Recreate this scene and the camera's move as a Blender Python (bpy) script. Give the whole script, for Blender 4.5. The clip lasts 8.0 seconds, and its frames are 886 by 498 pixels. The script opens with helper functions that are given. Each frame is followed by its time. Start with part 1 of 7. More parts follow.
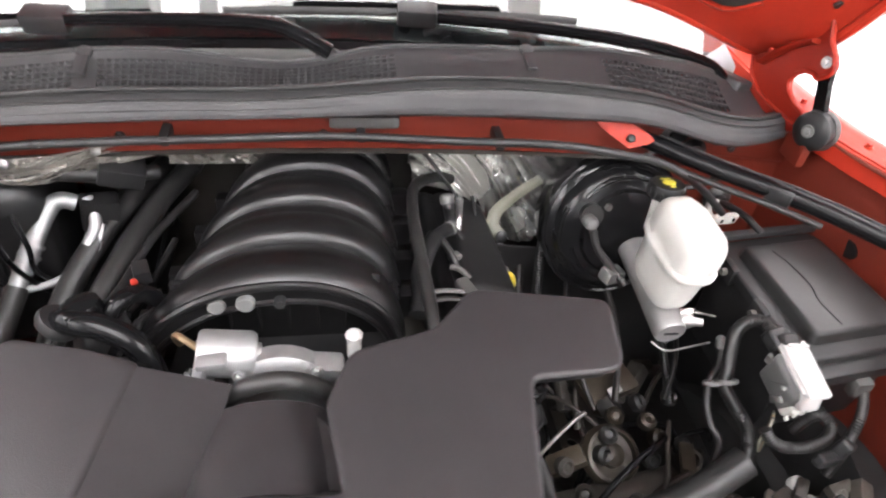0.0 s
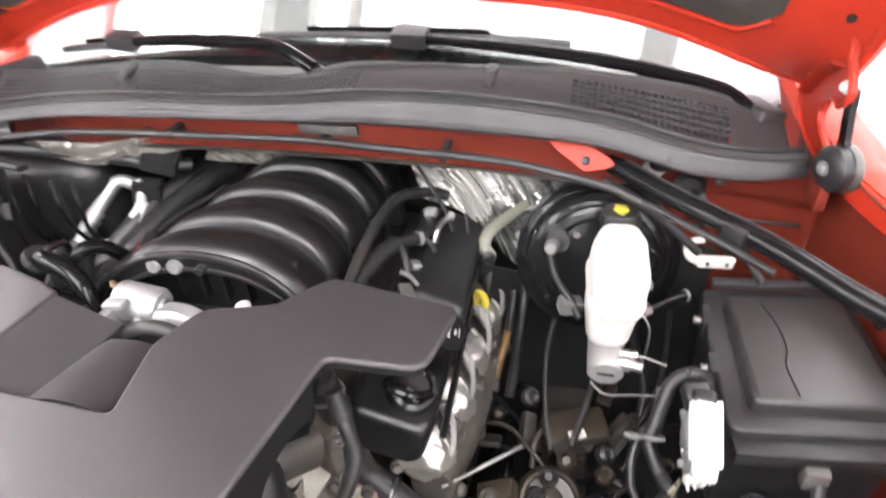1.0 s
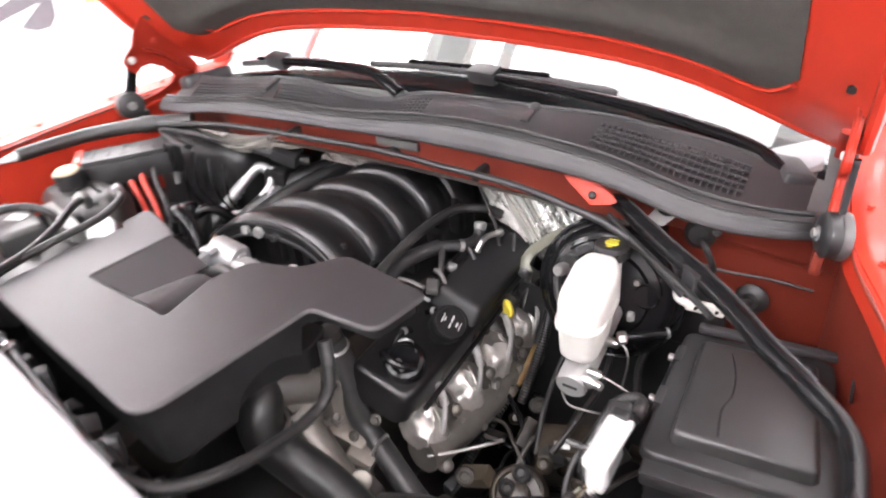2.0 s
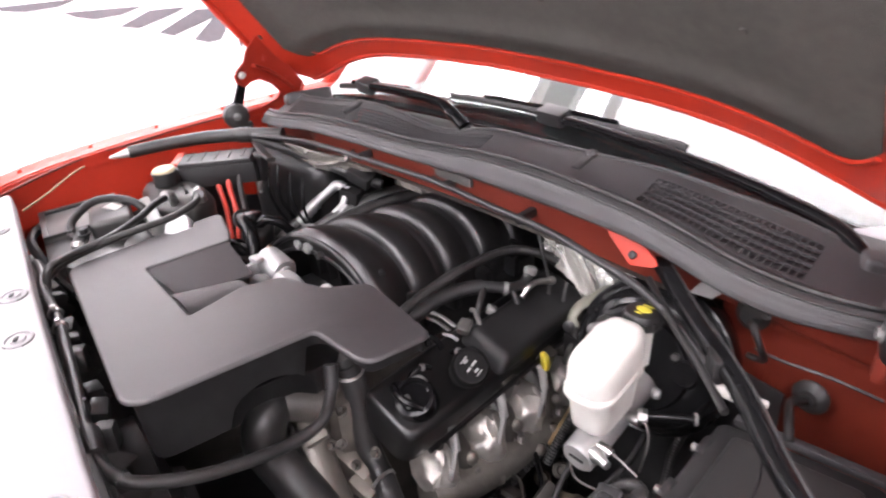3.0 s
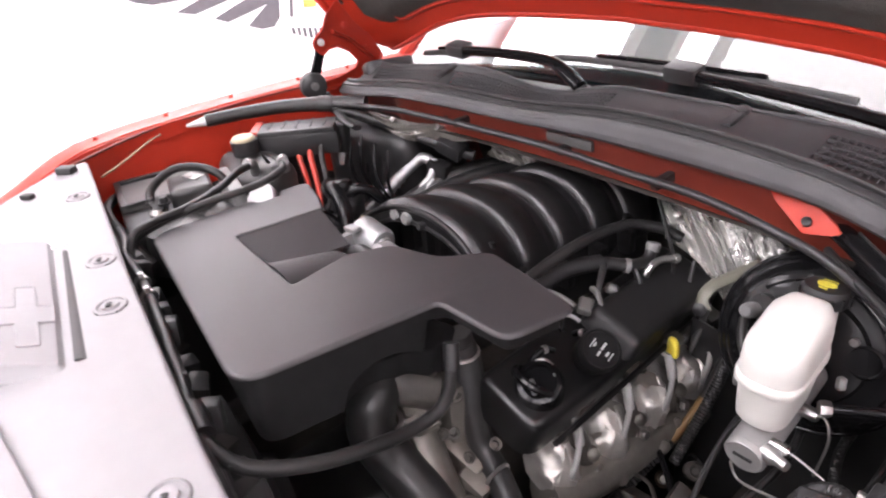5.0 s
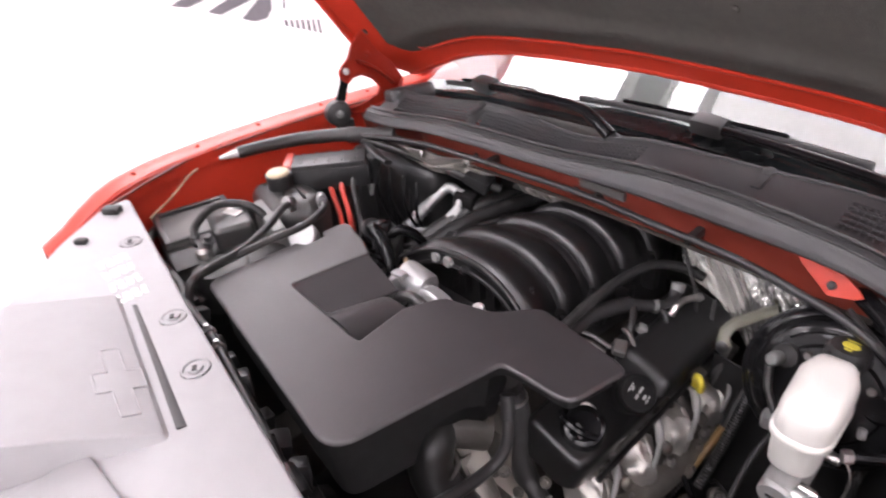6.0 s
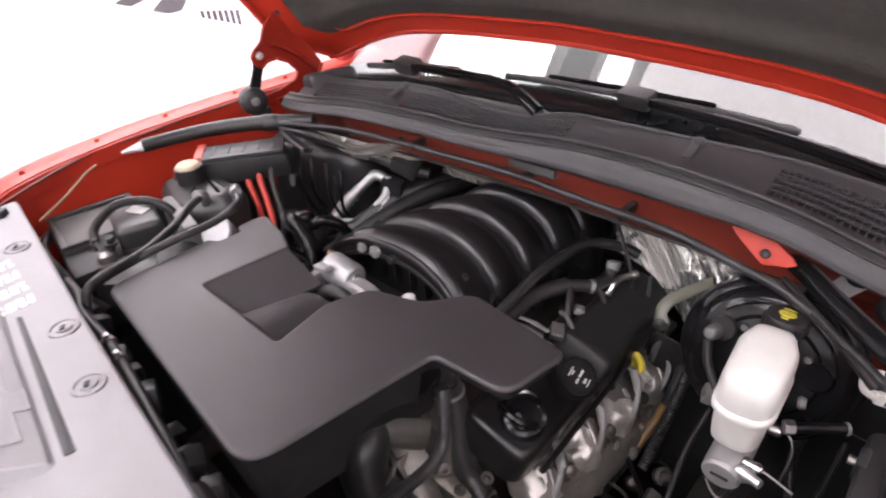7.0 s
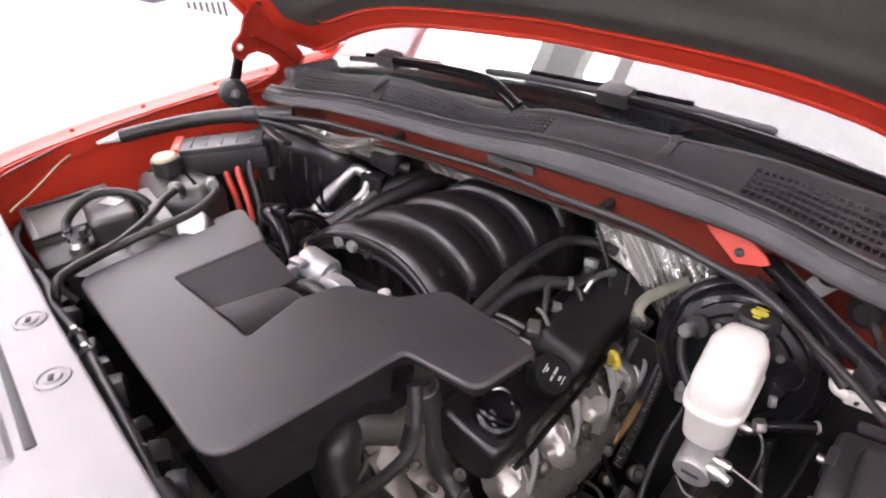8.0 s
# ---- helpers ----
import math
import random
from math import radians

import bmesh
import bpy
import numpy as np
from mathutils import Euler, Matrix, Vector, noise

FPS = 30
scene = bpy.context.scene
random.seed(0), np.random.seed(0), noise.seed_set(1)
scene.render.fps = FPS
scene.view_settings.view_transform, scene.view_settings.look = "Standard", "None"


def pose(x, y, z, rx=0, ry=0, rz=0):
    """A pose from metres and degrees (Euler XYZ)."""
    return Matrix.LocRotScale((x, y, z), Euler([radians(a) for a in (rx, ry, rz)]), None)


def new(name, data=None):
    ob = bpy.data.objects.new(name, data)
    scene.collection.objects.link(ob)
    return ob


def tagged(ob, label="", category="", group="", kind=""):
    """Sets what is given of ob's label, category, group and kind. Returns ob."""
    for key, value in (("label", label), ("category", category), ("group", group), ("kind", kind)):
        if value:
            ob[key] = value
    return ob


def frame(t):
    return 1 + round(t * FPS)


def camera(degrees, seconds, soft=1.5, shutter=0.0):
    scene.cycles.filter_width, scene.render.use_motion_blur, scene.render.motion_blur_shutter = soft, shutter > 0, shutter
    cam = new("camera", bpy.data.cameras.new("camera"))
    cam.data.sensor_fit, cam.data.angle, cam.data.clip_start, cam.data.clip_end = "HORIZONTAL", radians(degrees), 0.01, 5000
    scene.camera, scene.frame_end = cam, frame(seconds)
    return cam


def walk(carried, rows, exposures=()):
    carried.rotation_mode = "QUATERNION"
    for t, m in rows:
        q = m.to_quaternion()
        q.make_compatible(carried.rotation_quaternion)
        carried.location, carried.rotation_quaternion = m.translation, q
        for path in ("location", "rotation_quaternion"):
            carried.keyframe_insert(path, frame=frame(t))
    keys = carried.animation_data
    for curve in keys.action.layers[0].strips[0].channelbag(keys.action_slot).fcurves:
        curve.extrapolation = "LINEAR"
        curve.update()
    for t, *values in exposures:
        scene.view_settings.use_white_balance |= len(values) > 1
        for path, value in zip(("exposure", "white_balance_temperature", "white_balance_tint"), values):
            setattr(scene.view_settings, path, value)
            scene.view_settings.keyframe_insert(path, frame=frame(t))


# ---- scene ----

# ================= camera and walk =================
cam = camera(70.0, 8.0, soft=2.1, shutter=0.65)
ROWS = [
    (0.0, -0.0092, -0.7221, 1.6568, 48.8732, -5.3287, -8.2591),
    (0.5, 0.1666, -0.7697, 1.7082, 49.0296, -1.181, -0.2331),
    (1.0, 0.4124, -0.7661, 1.6394, 52.7559, 2.4419, 12.6711),
    (1.2, 0.4504, -0.7984, 1.6364, 55.1178, 3.4798, 16.073),
    (2.3, 0.8097, -0.8003, 1.6928, 56.8125, 5.6285, 38.3149),
    (2.5, 0.8349, -0.733, 1.6921, 57.3071, 6.627, 41.2611),
    (3.0, 0.8202, -0.6767, 1.6706, 60.2321, 4.2918, 46.7978),
    (3.5, 0.7357, -0.6693, 1.6382, 60.1565, 3.8945, 49.5619),
    (4.0, 0.6838, -0.6584, 1.6073, 60.0976, 3.4969, 51.9939),
    (4.2, 0.6898, -0.6419, 1.5661, 59.8515, 4.6667, 51.4924),
    (5.3, 0.672, -0.7465, 1.6243, 60.3954, 5.0314, 49.8168),
    (5.5, 0.6714, -0.7425, 1.665, 59.7262, 5.1649, 52.6217),
    (6.0, 0.6126, -0.7961, 1.7281, 58.0212, 4.4514, 48.1625),
    (6.5, 0.5927, -0.8056, 1.7281, 56.3763, 2.2845, 43.2089),
    (7.0, 0.591, -0.7509, 1.6839, 57.0319, 3.9796, 42.0302),
    (7.5, 0.5925, -0.7093, 1.6721, 56.1431, 3.6921, 40.6509),
    (8.0, 0.6018, -0.7354, 1.6784, 56.6696, 2.8834, 41.5161),
]

EXPOSURES = [(0.0, 0.43, 6500, 10), (0.5, 0.84, 6500, 10), (1.0, 0.95, 6500, 10), (1.2, 0.95, 6500, 11), (2.3, 0.66, 6500, 14), (2.5, 0.6, 6500, 15), (3.0, 0.43, 6500, 17), (3.5, 0.2, 6500, 18), (5.5, 0.13, 6500, 18), (6.0, -0.06, 6500, 18), (6.5, -0.2, 6500, 18), (7.0, -0.20, 6500, 18), (7.5, 0.03, 6500, 18), (8.0, 0.12, 6500, 18)]
walk(cam, [(t, pose(x, y, z, rx, ry, rz)) for t, x, y, z, rx, ry, rz in ROWS], EXPOSURES)

# ================= world and light =================
world = bpy.data.worlds.new("world")
scene.world = world
world.use_nodes = True
world.node_tree.nodes["Background"].inputs["Color"].default_value = (0.95, 0.97, 1.0, 1)
world.node_tree.nodes["Background"].inputs["Strength"].default_value = 0.6
CEILING_LIGHT = 16.0


# ================= materials =================
def material(name, color, rough=0.5, metal=0.0, vary=0.15, scale=30.0, bump=0.0, bump_scale=200.0,
             coat=0.0, emit=0.0, rough_vary=0.1, dust=0.0, dust_color=(0.3, 0.28, 0.26), spec=0.5):
    m = bpy.data.materials.new(name)
    m.use_nodes = True
    nt = m.node_tree
    b = nt.nodes["Principled BSDF"]
    co = nt.nodes.new("ShaderNodeTexCoord")
    n1 = nt.nodes.new("ShaderNodeTexNoise")
    n1.inputs["Scale"].default_value = scale
    n1.inputs["Detail"].default_value = 6
    nt.links.new(co.outputs["Object"], n1.inputs["Vector"])
    n2 = nt.nodes.new("ShaderNodeTexNoise")
    n2.inputs["Scale"].default_value = scale * 0.17
    n2.inputs["Detail"].default_value = 3
    nt.links.new(co.outputs["Object"], n2.inputs["Vector"])
    mix = nt.nodes.new("ShaderNodeMath")
    mix.operation = "ADD"
    nt.links.new(n1.outputs["Fac"], mix.inputs[0])
    nt.links.new(n2.outputs["Fac"], mix.inputs[1])
    ramp = nt.nodes.new("ShaderNodeMapRange")
    ramp.inputs["From Min"].default_value = 0.7
    ramp.inputs["From Max"].default_value = 1.3
    ramp.inputs["To Min"].default_value = 1 - vary
    ramp.inputs["To Max"].default_value = 1 + vary
    nt.links.new(mix.outputs[0], ramp.inputs["Value"])
    sc = nt.nodes.new("ShaderNodeVectorMath")
    sc.operation = "SCALE"
    sc.inputs[0].default_value = color[:3]
    nt.links.new(ramp.outputs[0], sc.inputs["Scale"])
    out = sc.outputs[0]
    if dust:
        d = nt.nodes.new("ShaderNodeMapRange")
        d.inputs["From Min"].default_value = 0.48
        d.inputs["From Max"].default_value = 0.75
        d.inputs["To Max"].default_value = dust
        nt.links.new(n2.outputs["Fac"], d.inputs["Value"])
        mx = nt.nodes.new("ShaderNodeMix")
        mx.data_type = "RGBA"
        mx.inputs["B"].default_value = (*dust_color, 1)
        nt.links.new(d.outputs[0], mx.inputs["Factor"])
        nt.links.new(out, mx.inputs["A"])
        out = mx.outputs["Result"]
    nt.links.new(out, b.inputs["Base Color"])
    rr = nt.nodes.new("ShaderNodeMapRange")
    rr.inputs["To Min"].default_value = max(0.02, rough - rough_vary)
    rr.inputs["To Max"].default_value = min(1.0, rough + rough_vary)
    nt.links.new(n2.outputs["Fac"], rr.inputs["Value"])
    nt.links.new(rr.outputs[0], b.inputs["Roughness"])
    b.inputs["Metallic"].default_value = metal
    b.inputs["Specular IOR Level"].default_value = spec
    if coat:
        b.inputs["Coat Weight"].default_value = coat
        b.inputs["Coat Roughness"].default_value = 0.06
    if bump:
        n3 = nt.nodes.new("ShaderNodeTexNoise")
        n3.inputs["Scale"].default_value = bump_scale
        n3.inputs["Detail"].default_value = 4
        nt.links.new(co.outputs["Object"], n3.inputs["Vector"])
        bp = nt.nodes.new("ShaderNodeBump")
        bp.inputs["Strength"].default_value = bump
        bp.inputs["Distance"].default_value = 0.002
        nt.links.new(n3.outputs["Fac"], bp.inputs["Height"])
        nt.links.new(bp.outputs["Normal"], b.inputs["Normal"])
    if emit:
        b.inputs["Emission Color"].default_value = (1.0, 0.975, 0.99, 1)
        b.inputs["Emission Strength"].default_value = emit
    return m


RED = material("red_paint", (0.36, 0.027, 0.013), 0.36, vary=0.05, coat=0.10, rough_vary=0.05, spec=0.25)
# dull inner red, with the shade of the bay darkened into its colour
RED_SHADED = material("dull_red_paint_shaded", (0.125, 0.017, 0.009), 0.45, vary=0.12, scale=12, rough_vary=0.1)
MATTE = material("matte_black_plastic", (0.010, 0.0097, 0.010), 0.75, vary=0.25, spec=0.12)
COVER = material("grained_plastic", (0.025, 0.0225, 0.0238), 0.43, vary=0.10, bump=0.25, bump_scale=900, rough_vary=0.08, spec=0.52)
MANIFOLD = material("satin_black_plastic", (0.007, 0.0068, 0.0072), 0.31, vary=0.15, rough_vary=0.05, spec=0.44)
SHROUD = material("matte_black_shroud", (0.009, 0.0088, 0.0092), 0.48, vary=0.2, rough_vary=0.08, bump=0.05, bump_scale=300, spec=0.35)
BLACK = material("black_plastic", (0.016, 0.0158, 0.0164), 0.42, vary=0.25, bump=0.12, bump_scale=400, dust=0.03, spec=0.4)
RUBBER = material("black_rubber", (0.017, 0.0166, 0.0166), 0.38, vary=0.3, bump=0.15, bump_scale=300, dust=0.05, spec=0.34)
DUSTY = material("dusty_black_plastic", (0.020, 0.0195, 0.0195), 0.42, vary=0.2, scale=18, bump=0.1, bump_scale=300, dust=0.12, dust_color=(0.22, 0.21, 0.19))
RIBBED = material("dark_grey_plastic", (0.060, 0.058, 0.056), 0.5, vary=0.2, dust=0.1)
HINGE_RED = material("red_primer_paint", (0.27, 0.018, 0.008), 0.5, vary=0.1, scale=14, rough_vary=0.06, spec=0.25)
CASTING = material("weathered_casting", (0.145, 0.135, 0.12), 0.45, metal=0.55, vary=0.3, scale=22, bump=0.5, bump_scale=90, dust=0.3, dust_color=(0.16, 0.13, 0.10))
GLOSS_BLACK = material("black_enamel", (0.006, 0.006, 0.0065), 0.14, vary=0.2, rough_vary=0.04, spec=0.18)
GREASE = material("dirty_iron", (0.036, 0.032, 0.028), 0.5, vary=0.5, scale=25, bump=0.4, bump_scale=120, dust=0.15, dust_color=(0.12, 0.10, 0.07))
COWL = material("cowl_plastic", (0.0245, 0.0237, 0.025), 0.55, vary=0.06, bump=0.2, bump_scale=700, dust=0.08)
PANEL = material("grey_textured_plastic", (0.255, 0.247, 0.255), 0.55, vary=0.05, bump=0.3, bump_scale=900)
ALU = material("cast_aluminium", (0.55, 0.55, 0.54), 0.38, metal=0.9, vary=0.15, bump=0.3, bump_scale=250)
SATIN = material("satin_aluminium", (0.34, 0.34, 0.34), 0.5, metal=0.7, vary=0.1, scale=60, bump=0.1, bump_scale=300)
DULL_STEEL = material("dull_steel", (0.26, 0.25, 0.24), 0.42, metal=0.9, vary=0.2)
STEEL = material("bright_steel", (0.55, 0.54, 0.53), 0.30, metal=1.0, vary=0.1)
SHIELD = material("steel_heat_shield", (0.40, 0.38, 0.355), 0.42, metal=0.7, vary=0.35, scale=24, bump=0.7, bump_scale=45, dust=0.35, dust_color=(0.20, 0.17, 0.14))
BOOSTER = material("black_lacquered_steel", (0.008, 0.008, 0.0085), 0.13, vary=0.2, rough_vary=0.04, spec=0.24)
WIRE_GREY = material("grey_wire_sleeve", (0.24, 0.235, 0.23), 0.5, vary=0.15, scale=50)
CAST_PALE = material("pale_cast_aluminium", (0.30, 0.295, 0.29), 0.5, metal=0.5, vary=0.12, bump=0.15, bump_scale=250)
# the same foil, its colour darkened where less light should show
FOIL_DIM = material("dimmed_foil", (0.34, 0.325, 0.30), 0.40, metal=0.75, vary=0.25, scale=30, rough_vary=0.15, bump=0.4, bump_scale=90)
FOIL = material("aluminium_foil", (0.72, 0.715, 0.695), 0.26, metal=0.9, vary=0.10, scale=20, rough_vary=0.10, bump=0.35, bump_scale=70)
WHITE_PL = material("translucent_white_plastic", (0.52, 0.51, 0.48), 0.4, vary=0.04, rough_vary=0.05)
GREY_PL = material("grey_connector_plastic", (0.13, 0.13, 0.127), 0.45, vary=0.08)
LIGHT_PL = material("pale_plastic", (0.46, 0.45, 0.44), 0.45, vary=0.05)
YELLOW_INK = material("yellow_ink", (0.42, 0.36, 0.04), 0.5, vary=0.25, scale=300)
YELLOW = material("yellow_plastic", (0.55, 0.44, 0.05), 0.4, vary=0.06)
OLIVE = material("olive_plastic", (0.13, 0.128, 0.098), 0.45, vary=0.1)
TAN = material("tan_cap", (0.36, 0.30, 0.20), 0.5, vary=0.1)
RED_PL = material("red_plastic", (0.42, 0.04, 0.025), 0.4, vary=0.06)
LINER = material("hood_insulation_felt", (0.055, 0.052, 0.047), 0.95, vary=0.12, scale=60, bump=0.6, bump_scale=500, spec=0.1)
OILY = material("oily_brown_iron", (0.032, 0.025, 0.018), 0.40, metal=0.2, vary=0.5, scale=35, bump=0.6, bump_scale=80, dust=0.25, dust_color=(0.13, 0.10, 0.06))
AMBER = material("amber_hose", (0.17, 0.10, 0.035), 0.5, vary=0.2)
BRONZE = material("dull_bronze", (0.20, 0.14, 0.08), 0.5, metal=0.5, vary=0.3)
WHITE_INK = material("bright_white_print", (0.85, 0.85, 0.84), 0.5, vary=0.02)
INK = material("white_print", (0.42, 0.42, 0.41), 0.6, vary=0.02)
DECAL = material("dark_grey_print", (0.09, 0.085, 0.095), 0.6, vary=0.1)
ORANGE = material("orange_print", (0.85, 0.35, 0.08), 0.6, vary=0.05)
FLOOR_M = material("white_epoxy_floor", (0.80, 0.80, 0.80), 0.35, vary=0.03, scale=4)
WALL_M = material("white_painted_wall", (0.82, 0.82, 0.82), 0.8, vary=0.02, scale=3)
CEIL_M = material("white_ceiling", (0.8, 0.8, 0.8), 0.85, vary=0.02, scale=3)
LAMP_M = material("light_diffuser", (0.9, 0.9, 0.9), 0.5, vary=0.0, emit=CEILING_LIGHT)
LAMP_DIM = material("light_diffuser_dim", (0.9, 0.9, 0.9), 0.5, vary=0.0, emit=CEILING_LIGHT * 0.36)
DASH = material("grey_dashboard", (0.07, 0.07, 0.068), 0.7, vary=0.08, bump=0.2)
TYRE = material("tyre_rubber", (0.025, 0.025, 0.025), 0.75, vary=0.15)
DOORGLASS = material("dark_green_glass", (0.05, 0.085, 0.075), 0.1, vary=0.1)

GLASS = bpy.data.materials.new("windshield_glass")
GLASS.use_nodes = True
_b = GLASS.node_tree.nodes["Principled BSDF"]
_b.inputs["Base Color"].default_value = (0.9, 0.95, 0.93, 1)
_b.inputs["Roughness"].default_value = 0.02
_b.inputs["Transmission Weight"].default_value = 1.0
_b.inputs["IOR"].default_value = 1.5


# ================= mesh helpers =================
def finish(name, bm, mat, parent=None, label="", angle=38):
    bmesh.ops.recalc_face_normals(bm, faces=bm.faces)
    for f in bm.faces:
        f.smooth = True
    lim = radians(angle)
    for e in bm.edges:
        if len(e.link_faces) == 2 and e.calc_face_angle(0) > lim:
            e.smooth = False
    me = bpy.data.meshes.new(name)
    bm.to_mesh(me)
    bm.free()
    me.materials.append(mat)
    ob = new(name, me)
    if parent is not None:
        ob.parent = parent
        ob.matrix_parent_inverse = parent.matrix_world.inverted()
    if label:
        ob["label"] = label
    return ob


def part(name, bm, material_, parent, label=""):
    return finish(name, bm, material_, parent, label)


def thing(name, at, label, category, group=""):
    e = new(name)
    e.location = at
    e.empty_display_size = 0.02
    bpy.context.view_layer.update()
    e.matrix_world = Matrix.Translation(at)
    bpy.context.view_layer.update()
    return tagged(e, label, category, group)


def settle(ob, dx, dy, dz, ry=0.0):
    """Seats a finished thing, with its parts, a little off from where it was drawn."""
    ob.matrix_world = Matrix.Translation((dx, dy, dz)) @ ob.matrix_world @ pose(0, 0, 0, 0, ry, 0)


def solo(name, bm, mat, label, category, group=""):
    return tagged(finish(name, bm, mat), label, category, group)


def box(bm, c, s, bev=0.003, rot=(0, 0, 0), seg=2, taper=1.0):
    m = pose(*c, *rot) @ Matrix.Diagonal((*s, 1))
    r = bmesh.ops.create_cube(bm, size=1.0)
    if taper != 1.0:
        for v in r["verts"]:
            if v.co.z > 0:
                v.co.x *= taper
                v.co.y *= taper
    bmesh.ops.transform(bm, matrix=m, verts=r["verts"])
    if bev:
        es = list({e for v in r["verts"] for e in v.link_edges})
        bmesh.ops.bevel(bm, geom=es, offset=min(bev, min(s) * 0.45), segments=seg, profile=0.6, affect="EDGES")
    return bm


def smooth_path(pts, n=6):
    p = [Vector(q) for q in pts]
    if len(p) < 3:
        return p
    out = []
    for i in range(len(p) - 1):
        a = p[max(i - 1, 0)]
        b, c = p[i], p[i + 1]
        d = p[min(i + 2, len(p) - 1)]
        for k in range(n):
            t = k / n
            out.append(0.5 * ((2 * b) + (c - a) * t + (2 * a - 5 * b + 4 * c - d) * t * t + (3 * b - a - 3 * c + d) * t ** 3))
    out.append(p[-1])
    return out


def tube(bm, pts, r, seg=10, n=6, r_end=None, ripple=0.0, pitch=0.006, flat=1.0):
    p = smooth_path(pts, n)
    if ripple:
        q = [p[0]]
        for a, b in zip(p, p[1:]):
            k = max(1, int((b - a).length / (pitch / 2)))
            q += [a.lerp(b, (j + 1) / k) for j in range(k)]
        p = q
    up = Vector((0.13, 0.31, 0.94))
    rings = []
    for i, c in enumerate(p):
        d = (p[min(i + 1, len(p) - 1)] - p[max(i - 1, 0)])
        d = d.normalized() if d.length > 1e-9 else Vector((0, 1, 0))
        s = d.cross(up)
        if s.length < 0.05:
            s = d.cross(Vector((1, 0, 0)))
        s.normalize()
        u = s.cross(d)
        up = u
        rr = r if r_end is None else r + (r_end - r) * i / (len(p) - 1)
        if ripple:
            rr += ripple * (1 if i % 2 else -1)
        rings.append([bm.verts.new(c + rr * (math.cos(6.28319 * k / seg) * s + flat * math.sin(6.28319 * k / seg) * u)) for k in range(seg)])
    for a, b in zip(rings, rings[1:]):
        for k in range(seg):
            bm.faces.new((a[k], a[(k + 1) % seg], b[(k + 1) % seg], b[k]))
    bm.faces.new(rings[0][::-1])
    bm.faces.new(rings[-1])
    return bm


def lathe(bm, profile, at, axis=(0, 0, 1), seg=24, sx=1.0):
    """profile: (radius, height along axis)."""
    q = Vector(axis).normalized().to_track_quat("Z", "Y").to_matrix()
    rings = []
    for r, h in profile:
        rings.append([bm.verts.new(Vector(at) + q @ Vector((sx * r * math.cos(6.28319 * k / seg), r * math.sin(6.28319 * k / seg), h))) for k in range(seg)])
    for a, b in zip(rings, rings[1:]):
        for k in range(seg):
            bm.faces.new((a[k], a[(k + 1) % seg], b[(k + 1) % seg], b[k]))
    bm.faces.new(rings[0][::-1])
    bm.faces.new(rings[-1])
    return bm


def rounded(pts, seg=5):
    """Outline with rounded corners from (x, y, radius)."""
    out = []
    n = len(pts)
    for i, (x, y, r) in enumerate(pts):
        p = Vector((x, y))
        a = Vector(pts[i - 1][:2]) - p
        b = Vector(pts[(i + 1) % n][:2]) - p
        ang = a.angle(b)
        t = min(r / max(math.tan(ang / 2), 0.05), a.length * 0.45, b.length * 0.45)
        p0, p2 = p + a.normalized() * t, p + b.normalized() * t
        for k in range(seg + 1):
            u = k / seg
            out.append((1 - u) ** 2 * p0 + 2 * u * (1 - u) * p + u * u * p2)
    return out


def inset(o, d):
    n = len(o)
    area = sum(o[i].x * o[(i + 1) % n].y - o[(i + 1) % n].x * o[i].y for i in range(n))
    sg = 1 if area > 0 else -1
    res = []
    for i in range(n):
        a, b, c = o[i - 1], o[i], o[(i + 1) % n]
        e1 = (b - a).normalized() if (b - a).length > 1e-7 else (c - b).normalized()
        e2 = (c - b).normalized() if (c - b).length > 1e-7 else e1
        nn = Vector((-(e1.y + e2.y), e1.x + e2.x))
        if nn.length < 1e-6:
            nn = Vector((-e1.y, e1.x))
        res.append(b + nn.normalized() * d * sg)
    return res


def prism(bm, outline, z0, z1, rnd=0.01, flare=0.0, zf=None, steps=3, bottom=True, cap=0.0):
    """Upright body on an outline, with a rounded top edge. zf(x, y): added height."""
    zf = zf or (lambda x, y: 0.0)
    levels = [(-flare, z0), (0.0, z1 - rnd)]
    for k in range(1, steps + 1):
        a = math.pi / 2 * k / steps
        levels.append((rnd * (1 - math.cos(a)), z1 - rnd + rnd * math.sin(a)))
    if cap:
        levels.append((rnd + cap, z1))
    rings = []
    for d, z in levels:
        rings.append([bm.verts.new((p.x, p.y, z + (zf(p.x, p.y) if z > z0 else 0))) for p in inset(outline, d)])
    n = len(outline)
    for a, b in zip(rings, rings[1:]):
        for k in range(n):
            bm.faces.new((a[k], a[(k + 1) % n], b[(k + 1) % n], b[k]))
    bm.faces.new(rings[-1])
    if bottom:
        bm.faces.new(rings[0][::-1])
    return bm


